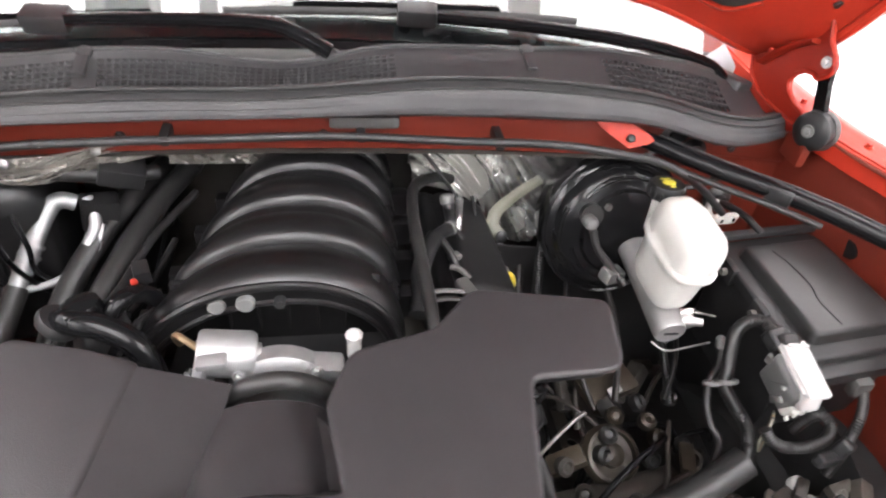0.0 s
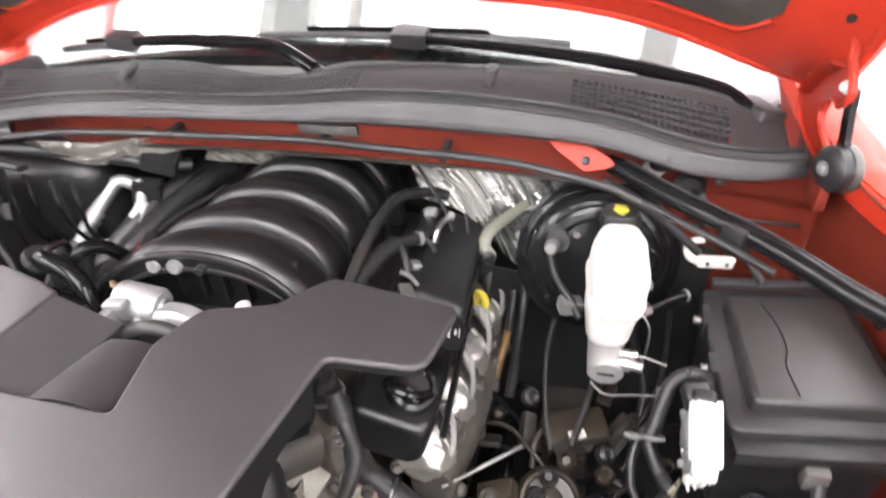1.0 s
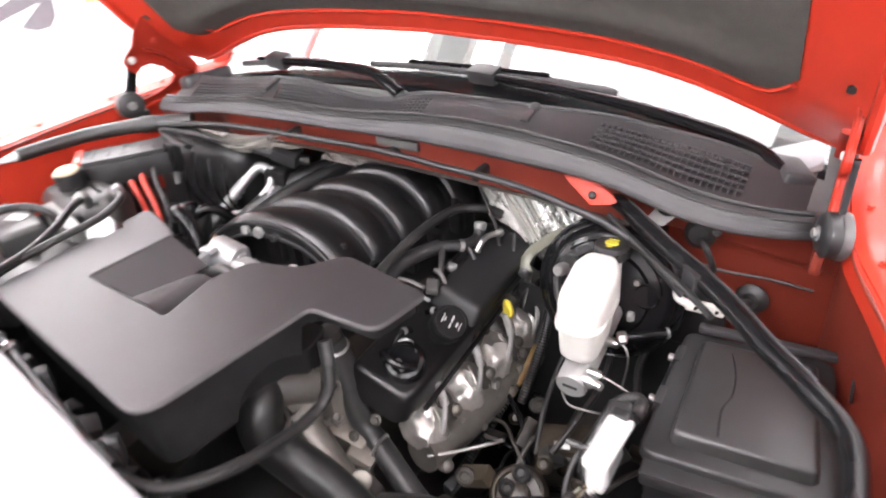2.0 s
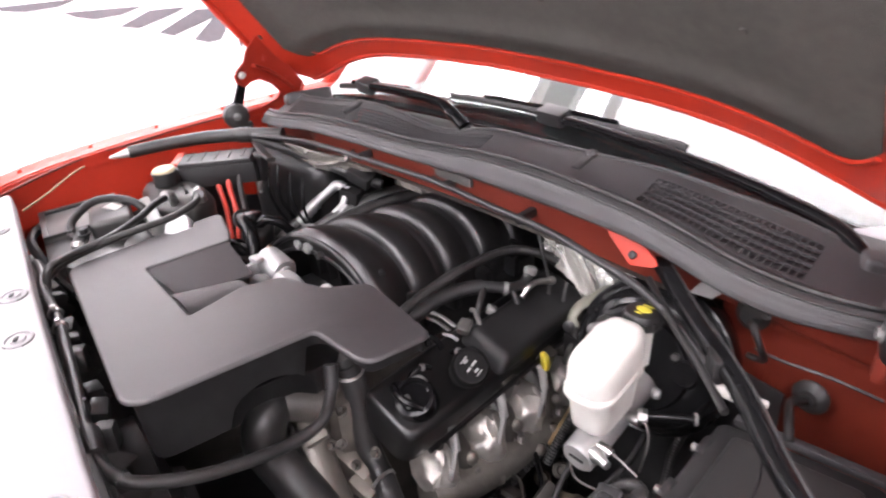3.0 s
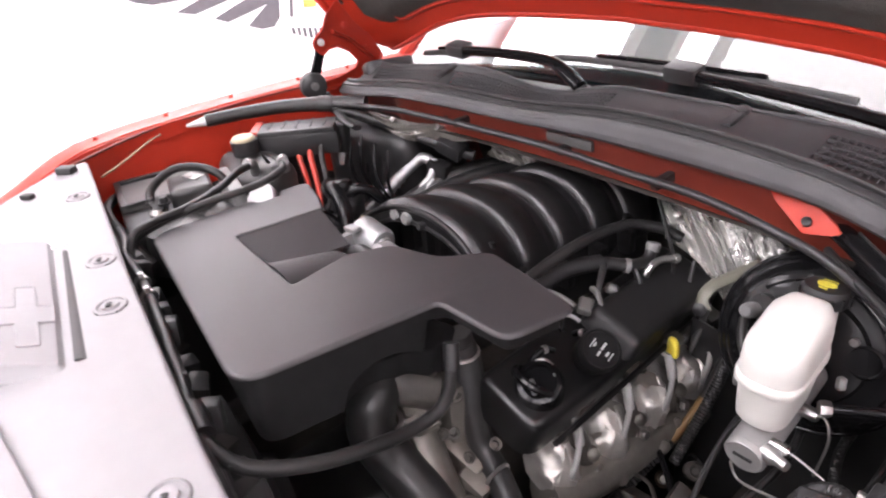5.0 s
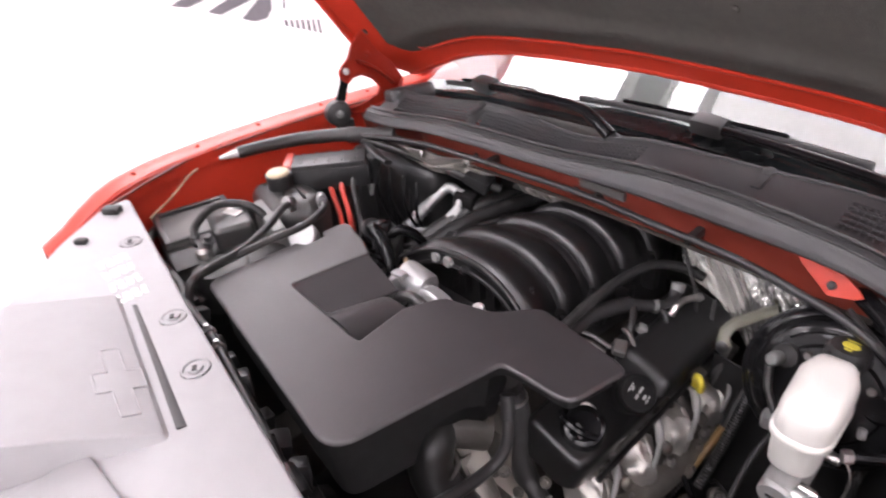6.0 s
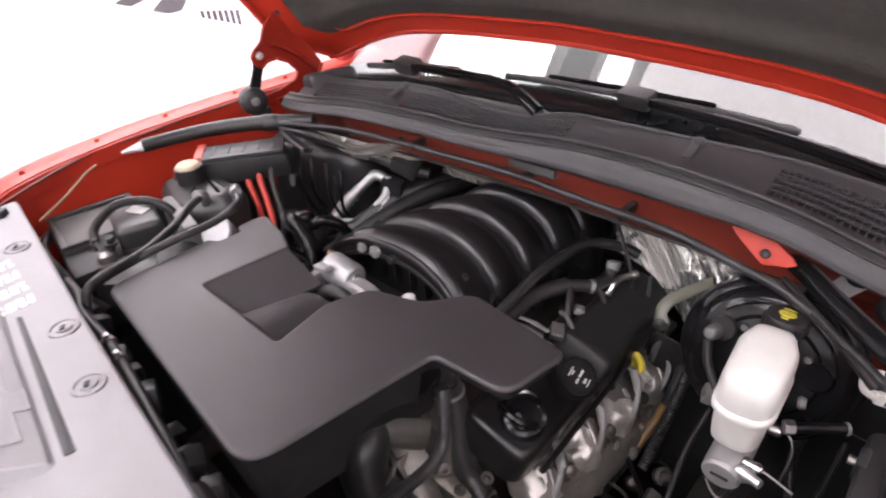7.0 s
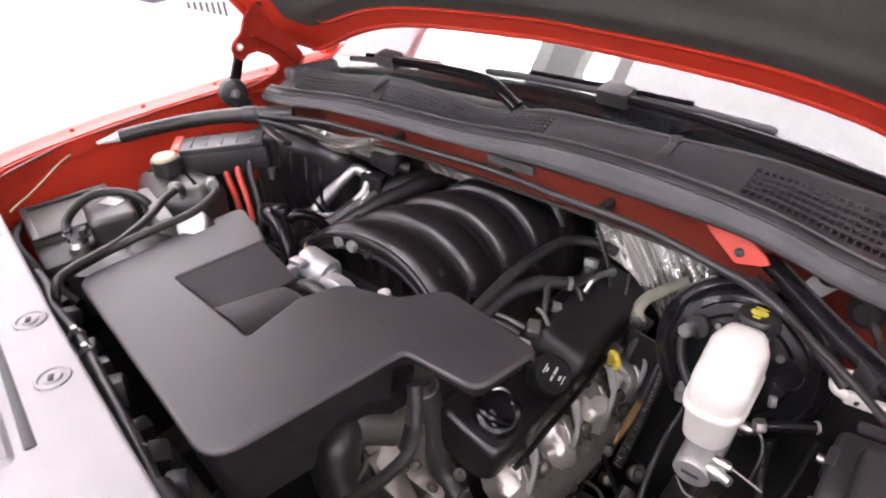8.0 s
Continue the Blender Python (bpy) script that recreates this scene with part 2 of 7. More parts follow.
def sheet(bm, f, nu, nv, thick=(0, 0, 0)):
    """A surface f(u, v) on a grid, closed to a slab by the shift thick."""
    th = Vector(thick)
    A = [[bm.verts.new(f(i / nu, j / nv)) for j in range(nv + 1)] for i in range(nu + 1)]
    for i in range(nu):
        for j in range(nv):
            bm.faces.new((A[i][j], A[i + 1][j], A[i + 1][j + 1], A[i][j + 1]))
    if th.length > 0:
        B = [[bm.verts.new(v.co + th) for v in row] for row in A]
        for i in range(nu):
            for j in range(nv):
                bm.faces.new((B[i][j + 1], B[i + 1][j + 1], B[i + 1][j], B[i][j]))
        for i in range(nu):
            bm.faces.new((A[i][0], B[i][0], B[i + 1][0], A[i + 1][0]))
            bm.faces.new((A[i][nv], A[i + 1][nv], B[i + 1][nv], B[i][nv]))
        for j in range(nv):
            bm.faces.new((A[0][j], A[0][j + 1], B[0][j + 1], B[0][j]))
            bm.faces.new((A[nu][j], B[nu][j], B[nu][j + 1], A[nu][j + 1]))
    return bm


def band(bm, outline, ztop, zlow, thick=0.003):
    """A closed upright wall on an outline, from zlow(x, y) up to ztop(x, y), with no caps."""
    ins = inset(outline, thick)
    rows = []
    for o in (outline, ins):
        rows.append([bm.verts.new((p.x, p.y, ztop(p.x, p.y))) for p in o])
        rows.append([bm.verts.new((q.x, q.y, zlow(q.x, q.y))) for q in o])
    a, b, c, d = rows
    n = len(outline)
    for k in range(n):
        j = (k + 1) % n
        bm.faces.new((a[k], b[k], b[j], a[j]))
        bm.faces.new((c[j], d[j], d[k], c[k]))
        bm.faces.new((b[k], d[k], d[j], b[j]))
    return bm


def denser(o, step=0.012):
    res = []
    for a, b in zip(o, o[1:] + o[:1]):
        k = max(1, int((b - a).length / step))
        res += [a.lerp(b, i / k) for i in range(k)]
    return res


def curve_at(table, x):
    xs, ys = zip(*table)
    return float(np.interp(x, xs, ys))


def soft_at(table, x):
    return sum(curve_at(table, x + d) for d in (-0.04, -0.02, 0, 0.02, 0.04)) / 5


def hexbolt(bm, at, r=0.006, h=0.005, axis=(0, 0, 1)):
    lathe(bm, [(r * 1.5, 0), (r * 1.5, h * 0.3)], at, axis, 16)
    lathe(bm, [(r, h * 0.3), (r, h), (r * 0.8, h * 1.15)], at, axis, 6)
    return bm


def bolts(parent, places, mat, r=0.006, h=0.005, axis=(0, 0, 1), name="bolt"):
    for q in places:
        part(name, hexbolt(bmesh.new(), q, r, h, axis), mat, parent)


def plate(bm, pts, y, slant=0.0, thick=0.006, seg=2, rnd=0.006):
    """A stamped plate from (x, z, y shift) corners, facing the front of the vehicle."""
    o = rounded([(x, z, rnd) for x, z in pts], seg)
    z0 = min(q.y for q in o)
    A = [bm.verts.new((q.x, y - slant * (q.y - z0), q.y)) for q in o]
    C = [bm.verts.new((q.x, y - slant * (q.y - z0) + thick, q.y)) for q in o]
    n = len(o)
    bm.faces.new(A)
    bm.faces.new(C[::-1])
    for k in range(n):
        bm.faces.new((A[k], C[k], C[(k + 1) % n], A[(k + 1) % n]))
    return bm


B = bmesh.new

# ================= the room =================
RX, RY0, RY1, RZ = 3.6, -4.2, 6.5, 3.4


def slab(name, c, s, mat, label, category):
    return tagged(finish(name, box(B(), c, s, 0), mat), label, category, kind="structure")


slab("floor", (0, 1.15, -0.05), (2 * RX + 0.4, RY1 - RY0 + 0.4, 0.1), FLOOR_M, "glossy white painted showroom floor", "floor")
slab("wall_west", (-RX - 0.1, 1.15, RZ / 2), (0.2, RY1 - RY0 + 0.4, RZ), WALL_M, "plain white painted wall", "wall")
slab("wall_east", (RX + 0.1, 1.15, RZ / 2), (0.2, RY1 - RY0 + 0.4, RZ), WALL_M, "plain white painted wall", "wall")
slab("wall_south", (0, RY0 - 0.1, RZ / 2), (2 * RX, 0.2, RZ), WALL_M, "plain white painted wall", "wall")
slab("wall_north", (0, RY1 + 0.1, RZ / 2), (2 * RX, 0.2, RZ), WALL_M, "plain white painted wall", "wall")
slab("ceiling", (0, 1.15, RZ + 0.1), (2 * RX + 0.4, RY1 - RY0 + 0.4, 0.2), CEIL_M, "plain white ceiling", "ceiling")


def ceiling_light(x, y, w, d, lamp=LAMP_M):
    t = thing("ceiling_light", (x, y, RZ), "white flat panel light set on the ceiling", "ceiling light", "ceiling lights")
    bm = B()
    for sx in (-1, 1):
        box(bm, (x + sx * (w / 2 + 0.015), y, RZ - 0.022), (0.03, d + 0.06, 0.04), 0.003)
        box(bm, (x, y + sx * (d / 2 + 0.015), RZ - 0.022), (w, 0.03, 0.04), 0.003)
    part("frame", bm, WALL_M, t)
    part("diffuser", box(B(), (x, y, RZ - 0.018), (w, d, 0.02), 0.0), lamp, t, "glowing white diffuser")
    return t


for lx in (-2.45, 0.05, 2.45):
    for ly in (-3.3, -2.5, -1.6, 3.2, 5.2):
        ceiling_light(lx, ly, 1.5, 0.5)
for lx, w in ((-2.5, 1.9), (0.25, 1.9), (2.4, 1.9)):
    ceiling_light(lx, 0.85, w, 1.4, LAMP_M if lx < -1 else LAMP_DIM)


# printed graphics on the walls: dark fanned bars, a row of stripes and an orange mark
def flat_shape(x, s, pts):
    bm = B()
    vs = [bm.verts.new((x, a, b)) for a, b in pts]
    ws = [bm.verts.new((x - s * 0.003, a, b)) for a, b in pts]
    n = len(vs)
    bm.faces.new(vs)
    bm.faces.new(ws[::-1])
    for j in range(n):
        bm.faces.new((vs[j], vs[(j + 1) % n], ws[(j + 1) % n], ws[j]))
    return bm


wg = thing("wall_graphic", (-RX, 1.2, 1.1), "dark grey fan of printed bars on the white wall", "wall graphic", "wall graphics")
for pts in ([(-0.020, 1.282), (0.060, 1.252), (0.160, 1.232), (0.330, 1.232), (0.470, 1.262)],
            [(0.337, 1.200), (0.411, 1.161), (0.507, 1.132), (0.669, 1.132), (0.809, 1.163)],
            [(0.629, 1.067), (0.746, 1.037), (1.004, 1.089), (1.087, 1.115), (0.841, 1.131)],
            [(0.856, 0.989), (0.948, 0.953), (1.266, 1.022), (1.276, 1.073), (1.146, 1.089)],
            [(1.076, 0.904), (1.171, 0.866), (1.263, 0.867), (1.314, 0.919), (1.339, 1.046), (1.294, 1.052)]):
    part("bar", flat_shape(-RX + 0.004, -1, pts), DECAL, wg)
part("stripe", flat_shape(-RX + 0.004, -1, [(1.390, 0.909), (1.415, 0.901), (1.445, 1.050), (1.420, 1.057)]), DECAL, wg)
for i in range(7):
    y, z, h = 1.385 + 0.043 * i, 0.838 - 0.008 * i, 0.045 + 0.009 * i
    part("stripe", flat_shape(-RX + 0.004, -1, [(y, z), (y + 0.024, z - 0.004), (y + 0.026, z - h - 0.006), (y + 0.002, z - h)]), DECAL, wg)
part("mark", flat_shape(-RX + 0.004, -1, [(1.510, 0.952), (1.610, 0.942), (1.620, 1.042), (1.520, 1.052)]), ORANGE, wg, "orange printed mark")
wg = thing("wall_graphic", (RX, 2.9, 0.36), "grey row of printed stripes with an orange mark", "wall graphic", "wall graphics")
for i in range(9):
    y, z = 3.25 - 0.085 * i, 0.40 - 0.012 * i
    part("stripe", flat_shape(RX - 0.004, 1, [(y, z), (y + 0.05, z + 0.008), (y + 0.05, z + 0.12), (y, z + 0.11)]), DECAL, wg)
part("mark", flat_shape(RX - 0.004, 1, [(2.72, 0.50), (2.82, 0.50), (2.82, 0.60), (2.72, 0.60)]), ORANGE, wg, "orange printed mark")

# dark roof hatch and a bright light strip beside it, both mirrored in the windshield
hatch = thing("roof_hatch", (-1.27, 0.85, RZ), "dark green glazed roof hatch in a pale frame", "roof hatch")
part("pane", box(B(), (-1.27, 0.85, RZ - 0.012), (0.30, 1.5, 0.02), 0), DOORGLASS, hatch)
for dx in (-0.165, 0.165):
    part("frame_bar", box(B(), (-1.27 + dx, 0.85, RZ - 0.015), (0.03, 1.5, 0.03), 0.003), WALL_M, hatch)
strip = thing("light_strip", (-0.93, 0.85, RZ), "narrow glowing white strip light on the ceiling", "ceiling light")
part("housing", box(B(), (-0.93, 0.85, RZ - 0.006), (0.26, 1.5, 0.012), 0.002), WALL_M, strip)
part("diffuser", box(B(), (-0.93, 0.85, RZ - 0.022), (0.22, 1.46, 0.02), 0), LAMP_M, strip, "glowing white diffuser")

# ================= vehicle body =================
body = thing("vehicle_body", (0, 0.6, 0), "glossy red pickup body with the hood up", "vehicle")


def fender(s):
    """Front fender: lip on top, outer skin down the side, inner apron."""
    top = [(-0.72, 0.64), (-0.60, 0.76), (-0.45, 0.825), (-0.25, 0.85), (0.0, 0.845), (0.2, 0.825), (0.45, 0.82)]

    if s > 0:
        top = [(-0.72, 0.66), (-0.60, 0.80), (-0.45, 0.893), (-0.30, 0.906), (-0.2, 0.893), (-0.1, 0.865), (0.04, 0.814), (0.2, 0.80), (0.45, 0.81)]

    def fx(y):
        return soft_at(top, y)

    def zt(y):
        return 1.20 - 0.03 * max(0, -0.55 - y) / 0.17

    def skin(u, v):
        y = -0.72 + 1.17 * u
        x, z = fx(y), zt(y)
        prof = [(-0.055, -0.035), (-0.052, -0.004), (-0.04, 0.0), (-0.012, 0.004), (0.012, -0.002), (0.035, -0.03), (0.055, -0.1), (0.075, -0.3), (0.08, -0.55), (0.06, -0.8)]
        k = v * (len(prof) - 1)
        i = min(int(k), len(prof) - 2)
        f = k - i
        dx = prof[i][0] * (1 - f) + prof[i + 1][0] * f
        dz = prof[i][1] * (1 - f) + prof[i + 1][1] * f
        return Vector((s * (x + dx), y, z + dz))

    part("fender", sheet(B(), skin, 26, 27, (-s * 0.004, 0, -0.004)), RED, body, "glossy red front fender")

    def apron(u, v):
        y = -0.66 + 0.92 * u
        x = fx(y) - 0.052 - (0.05 * v if s < 0 else -0.012 * v) - 0.05 * math.sin(v * 3.1) * (0.3 if s < 0 else -0.1)
        return Vector((s * x, y, zt(y) - 0.03 - 0.55 * v))

    # driver side takes the darker red for the shadow beside the fuse box
    part("inner_fender", sheet(B(), apron, 18, 10, (s * 0.004, 0, 0)), RED if s < 0 else RED_SHADED, body, "red inner fender panel")
    bolts(body, [(s * (fx(y) - 0.03), y, zt(y) + 0.001) for y in (-0.5, -0.34, -0.18, 0.0, 0.14)], RED, 0.0045, 0.005)
    # drip channel with clips along the lip
    bm = B()
    tube(bm, [(s * (fx(y) - 0.056), y, zt(y) - 0.012) for y in (-0.6, -0.4, -0.2, 0.0, 0.12)], 0.003, 6, 5)
    part("fender_seam", bm, RED_SHADED, body)


fender(-1)
fender(1)

# upper firewall and its ledge
FW = [(1.235, 0.040), (1.20, 0.044), (1.165, 0.052), (1.155, 0.24), (1.10, 0.30), (0.41, 0.33)]


def firewall(u, v):
    x = -0.79 + 1.58 * u
    k = v * (len(FW) - 1)
    i = min(int(k), len(FW) - 2)
    f = k - i
    z = FW[i][0] * (1 - f) + FW[i + 1][0] * f
    y = FW[i][1] * (1 - f) + FW[i + 1][1] * f
    w = min(1, max(0, (abs(x) - 0.46) / 0.06))
    y = y * (1 - w) + (0.095 + 0.02 * v) * w
    z -= 0.035 * (x / 0.7) ** 2 + 0.028 * w * (1 - v)
    return Vector((x, y, z))


part("firewall", sheet(B(), firewall, 40, 20, (0, 0.006, 0)), RED_SHADED, body, "dull red firewall with shade in its paint")
bolts(body, [(x, 0.040, 1.195 - 0.03 * (x / 0.7) ** 2) for x in (-0.62, -0.28, -0.02, 0.6)], BLACK, 0.0045, 0.005, (0, -1, 0.2))


def mat_fold(u, v):
    x = -0.47 + 0.94 * u
    prof = [(0.046, 1.160), (0.20, 1.148), (0.27, 1.09), (0.285, 1.0), (0.30, 0.42)]
    k = v * 4
    i = min(int(k), 3)
    f = k - i
    return Vector((x, prof[i][0] * (1 - f) + prof[i + 1][0] * f, prof[i][1] * (1 - f) + prof[i + 1][1] * f - 0.03 * (x / 0.7) ** 2))


part("insulation_mat", sheet(B(), mat_fold, 24, 16, (0, 0.003, 0)), LINER, body, "dark insulation mat on the lower firewall")
part("insulation_mat", sheet(B(), lambda u, v: Vector((0.43 + 0.20 * u, 0.086 + 0.01 * v, 1.055 - 0.03 * u - 0.50 * v)), 10, 8, (0, 0.003, 0)), BLACK, body, "dark insulation mat on the lower firewall")
part("insulation_mat", sheet(B(), lambda u, v: Vector((0.26 + 0.53 * u, 0.080 + 0.01 * v, 0.95 - 0.06 * u - 0.45 * v)), 12, 8, (0, 0.003, 0)), BLACK, body, "dark insulation mat on the lower firewall")
for s in (-1, 1):
    part("wheel_liner", sheet(B(), lambda u, v: Vector((s * (0.735 - 0.06 * v - 0.03 * math.sin(3 * v)), -0.62 + 0.70 * u, (1.0 if s < 0 else 0.83) - 0.05 * math.cos(6 * u) - 0.42 * v)), 14, 8, (s * 0.003, 0, 0)), BLACK, body, "black plastic wheel liner")
part("seam", tube(B(), [(0.58, 0.088, 1.080), (0.617, 0.090, 1.076), (0.674, 0.0925, 1.079), (0.737, 0.094, 1.076)], 0.0025, 6, 5), BLACK, body, "dark sealer seam")
for q in ((0.797, 0.03, 1.03), (0.806, -0.06, 1.05)):
    part("access_hole", lathe(B(), [(0.016, -0.002), (0.016, 0.002)], q, (1, 0, 0.1), 18, 1.5), MATTE, body, "dark oval access hole")
# folded bright red flange by the booster
part("flange", plate(B(), [(0.352, 1.226), (0.415, 1.222), (0.465, 1.196), (0.417, 1.187)], 0.016, -0.55, 0.003), RED, body, "folded bright red flange")
part("flange_clip", lathe(B(), [(0.006, 0), (0.006, 0.005), (0.003, 0.007)], (0.418, 0.022, 1.200), (0, -0.7, 0.7), 12), BLACK, body)

# front face, sills, cab and floor pan close the body round the bay
bm = B()
sheet(bm, lambda u, v: Vector((-0.70 + 1.40 * u, -0.98 - 0.10 * math.sin(math.pi * u) + 0.12 * (v - 0.5) ** 2, 1.12 - 0.75 * v)), 20, 8, (0, 0.01, 0))
part("front_fascia", bm, RED, body, "red painted front fascia")
part("undertray", box(B(), (0, -0.32, 0.42), (1.50, 1.24, 0.02), 0.004), BLACK, body, "black plastic undertray")
for s in (-1, 1):
    part("frame_rail", box(B(), (s * 0.43, -0.25, 0.58), (0.09, 1.3, 0.16), 0.012), GREASE, body, "dirty black frame rail")
    for y in (-0.28, 2.9):
        w = part("wheel", lathe(B(), [(0.20, -0.12), (0.36, -0.125), (0.39, -0.09), (0.39, 0.09), (0.36, 0.125), (0.20, 0.12)], (s * 0.80, y, 0.39), (1, 0, 0), 36), TYRE, body, "black tyre")
    part("door_panel", sheet(B(), lambda u, v: Vector((s * (0.90 - 0.04 * (2 * v - 1) ** 2), 0.45 + 3.4 * u, 0.40 + 0.80 * v)), 12, 6, (-s * 0.01, 0, 0)), RED, body)
    part("windshield_pillar", tube(B(), [(s * 0.80, 0.32, 1.19), (s * 0.765, 0.60, 1.42), (s * 0.70, 0.97, 1.66), (s * 0.65, 1.15, 1.76)], 0.018, 8), RED, body)
    part("rear_pillar", box(B(), (s * 0.66, 2.3, 1.45), (0.08, 0.2, 0.62), 0.02), RED, body)
part("roof", sheet(B(), lambda u, v: Vector((-0.66 + 1.32 * u, 1.12 + 1.3 * v, 1.76 + 0.06 * math.sin(math.pi * u) + 0.03 * math.sin(math.pi * v))), 12, 8, (0, 0, 0.012)), RED, body)
part("dashboard", box(B(), (0, 0.72, 1.12), (1.36, 0.62, 0.10), 0.04, (4, 0, 0), 4), DASH, body, "grey dashboard top")
part("cab_floor", box(B(), (0, 2.1, 0.62), (1.7, 3.6, 0.06), 0.01), DASH, body)
part("tailgate", box(B(), (0, 3.85, 0.8), (1.7, 0.06, 0.8), 0.02), RED, body)

# windshield
ws = thing("windshield", (0, 0.25, 1.28), "clear curved windshield glass mirroring the bright ceiling", "windshield")


def wshield(u, v):
    x = (u - 0.5) * 1.42
    q = (x / 0.7) ** 2
    return Vector((x * (1 - 0.10 * v), 0.197 + 0.055 * q + 0.93 * v, 1.262 - 0.065 * q + 0.50 * v - 0.06 * (v * (v - 1)) - 0.0 * q))


pane = part("pane", sheet(B(), wshield, 28, 10, (0, 0.003, -0.005)), GLASS, ws)
pane.visible_shadow = False
part("frit_band", sheet(B(), lambda u, v: wshield(u, -0.01 + 0.05 * v) + Vector((0, 0.004, -0.008)), 28, 2, (0, 0.001, -0.002)), GLOSS_BLACK, ws, "black border of the glass")

# ================= cowl =================
cowl = thing("cowl", (0, 0.1, 1.22), "grey ribbed plastic cowl panel under the windshield", "cowl panel")
LIP = [(-0.72, 1.190), (-0.69, 1.197), (-0.55, 1.220), (-0.42, 1.240), (-0.30, 1.250), (-0.20, 1.253), (-0.10, 1.254), (0.0, 1.262), (0.10, 1.274), (0.20, 1.277), (0.30, 1.273), (0.40, 1.263), (0.47, 1.252), (0.54, 1.226), (0.61, 1.207), (0.72, 1.186)]
APRON = [(-0.72, 0.022), (-0.55, 0.022), (-0.42, 0.022), (-0.3, 0.026), (-0.1, 0.023), (0.0, 0.027), (0.1, 0.035), (0.2, 0.039), (0.3, 0.038), (0.4, 0.031), (0.5, 0.031), (0.6, 0.033), (0.72, 0.022)]
BACKZ = [(-0.72, 1.220), (-0.6, 1.238), (-0.42, 1.262), (-0.30, 1.280), (-0.2, 1.280), (-0.11, 1.262), (-0.03, 1.262), (0.04, 1.287), (0.2, 1.286), (0.4, 1.279), (0.55, 1.256), (0.68, 1.205)]


DEPTH = [(-0.7, 0.075), (-0.45, 0.050), (-0.3, 0.046), (-0.1, 0.052), (0.05, 0.060), (0.27, 0.073), (0.39, 0.090), (0.6, 0.105), (0.7, 0.10)]


def cowl_back(x):
    """The cowl sweeps back at both ends."""
    return 1.05 * max(0.0, x - 0.46) ** 2 + 0.9 * max(0.0, -x - 0.50) ** 2


def lip_z(x):
    return soft_at(LIP, x)


def apron(u, v):
    x = -0.695 + 1.415 * u
    h = soft_at(APRON, x)
    prof = [(0.052, 0.0), (0.036, 0.004), (0.027, 0.003), (0.020, 0.0), (0.015, -0.005), (0.012, -0.011), (0.010, -0.45 * h), (0.007, -0.65 * h), (0.006, -0.85 * h), (0.010, -h)]
    k = v * (len(prof) - 1)
    i = min(int(k), len(prof) - 2)
    f = k - i
    return Vector((x, prof[i][0] * (1 - f) + prof[i + 1][0] * f + 0.004 + cowl_back(x), lip_z(x) + prof[i][1] * (1 - f) + prof[i + 1][1] * f))


part("apron", sheet(B(), apron, 64, 27, (0, 0.004, -0.001)), COWL, cowl)
bm = B()
for dy, dz, r in ((0.036, 0.006, 0.0045), (0.021, 0.0, 0.0022)):
    tube(bm, [(x, dy + 0.002 + cowl_back(x), lip_z(x) + dz) for x in np.linspace(-0.68, 0.71, 30)], r, 8, 2)
part("rubber_seal", bm, RUBBER, cowl, "black rubber seal along the cowl lip")


def top_plate(x, v):
    y = 0.055 + soft_at(DEPTH, x) * v + cowl_back(x)
    z0 = lip_z(x) - 0.004
    z1 = soft_at(BACKZ, x)
    return Vector((x, y, z0 + (z1 - z0) * v ** 1.15))


bm = B()
tube(bm, [top_plate(x, 1.0) + Vector((0, 0.002, 0.001)) for x in np.linspace(-0.68, 0.68, 60)], 0.0032, 8, 1)
part("rear_ridge", bm, COWL, cowl)
GRILLES = ((-0.60, -0.33), (-0.30, 0.078), (0.389, 0.615))
FINE = 5


def plate_section(a, b):
    return part("plate", sheet(B(), lambda u, v: top_plate(a + (b - a) * u, v), max(2, int((b - a) / 0.02)), 8, (0, 0.0, -0.004)), COWL, cowl)


for a, b in ((-0.69, -0.60), (-0.33, -0.30), (0.078, 0.389), (0.615, 0.70)):
    plate_section(a, b)
# grilles: a rim above and below, a dark pan, rows of small slots between slats
for a, b in GRILLES:
    part("grille_rim", sheet(B(), lambda u, v: top_plate(a + (b - a) * u, 0.80 + 0.20 * v), 14, 2, (0, 0, -0.004)), COWL, cowl)
    part("grille_rim", sheet(B(), lambda u, v: top_plate(a + (b - a) * u, 0.14 * v), 14, 2, (0, 0, -0.004)), COWL, cowl)
    part("grille_pan", sheet(B(), lambda u, v: top_plate(a + (b - a) * u, 0.1 + 0.75 * v) + Vector((0, 0, -0.014)), 12, 4, (0, 0, -0.002)), BLACK, cowl)
    for r in range(1, FINE):
        part("grille_slat", sheet(B(), lambda u, v: top_plate(a + (b - a) * u, 0.14 + 0.66 * r / FINE + 0.030 * v) + Vector((0, 0, 0.0006)), 14, 1, (0, 0, -0.004)), COWL, cowl)
    bm = B()
    n = int((b - a) / 0.0092)
    for i in range(1, n):
        x = a + (b - a) * i / n
        p, q = top_plate(x, 0.15), top_plate(x, 0.80)
        sheet(bm, lambda u, v: Vector((x - 0.0014 + 0.0028 * u, p.y + (q.y - p.y) * v, top_plate(x, 0.15 + 0.65 * v).z - 0.0006)), 1, 4, (0, 0, -0.003))
    g = part("grille_screen", bm, COWL, cowl)
    g["kind"] = "stuff"
for x in (-0.316, 0.271):
    a = top_plate(x, 0.9)
    bm = box(B(), (a.x, a.y - 0.018, a.z - 0.003), (0.015, 0.045, 0.008), 0.003, (12, 0, 0))
    lathe(bm, [(0.010, 0), (0.010, 0.008), (0.006, 0.011)], (a.x, a.y + 0.004, a.z - 0.002), (0, -0.2, 1), 12)
    part("clip", bm, COWL, cowl)
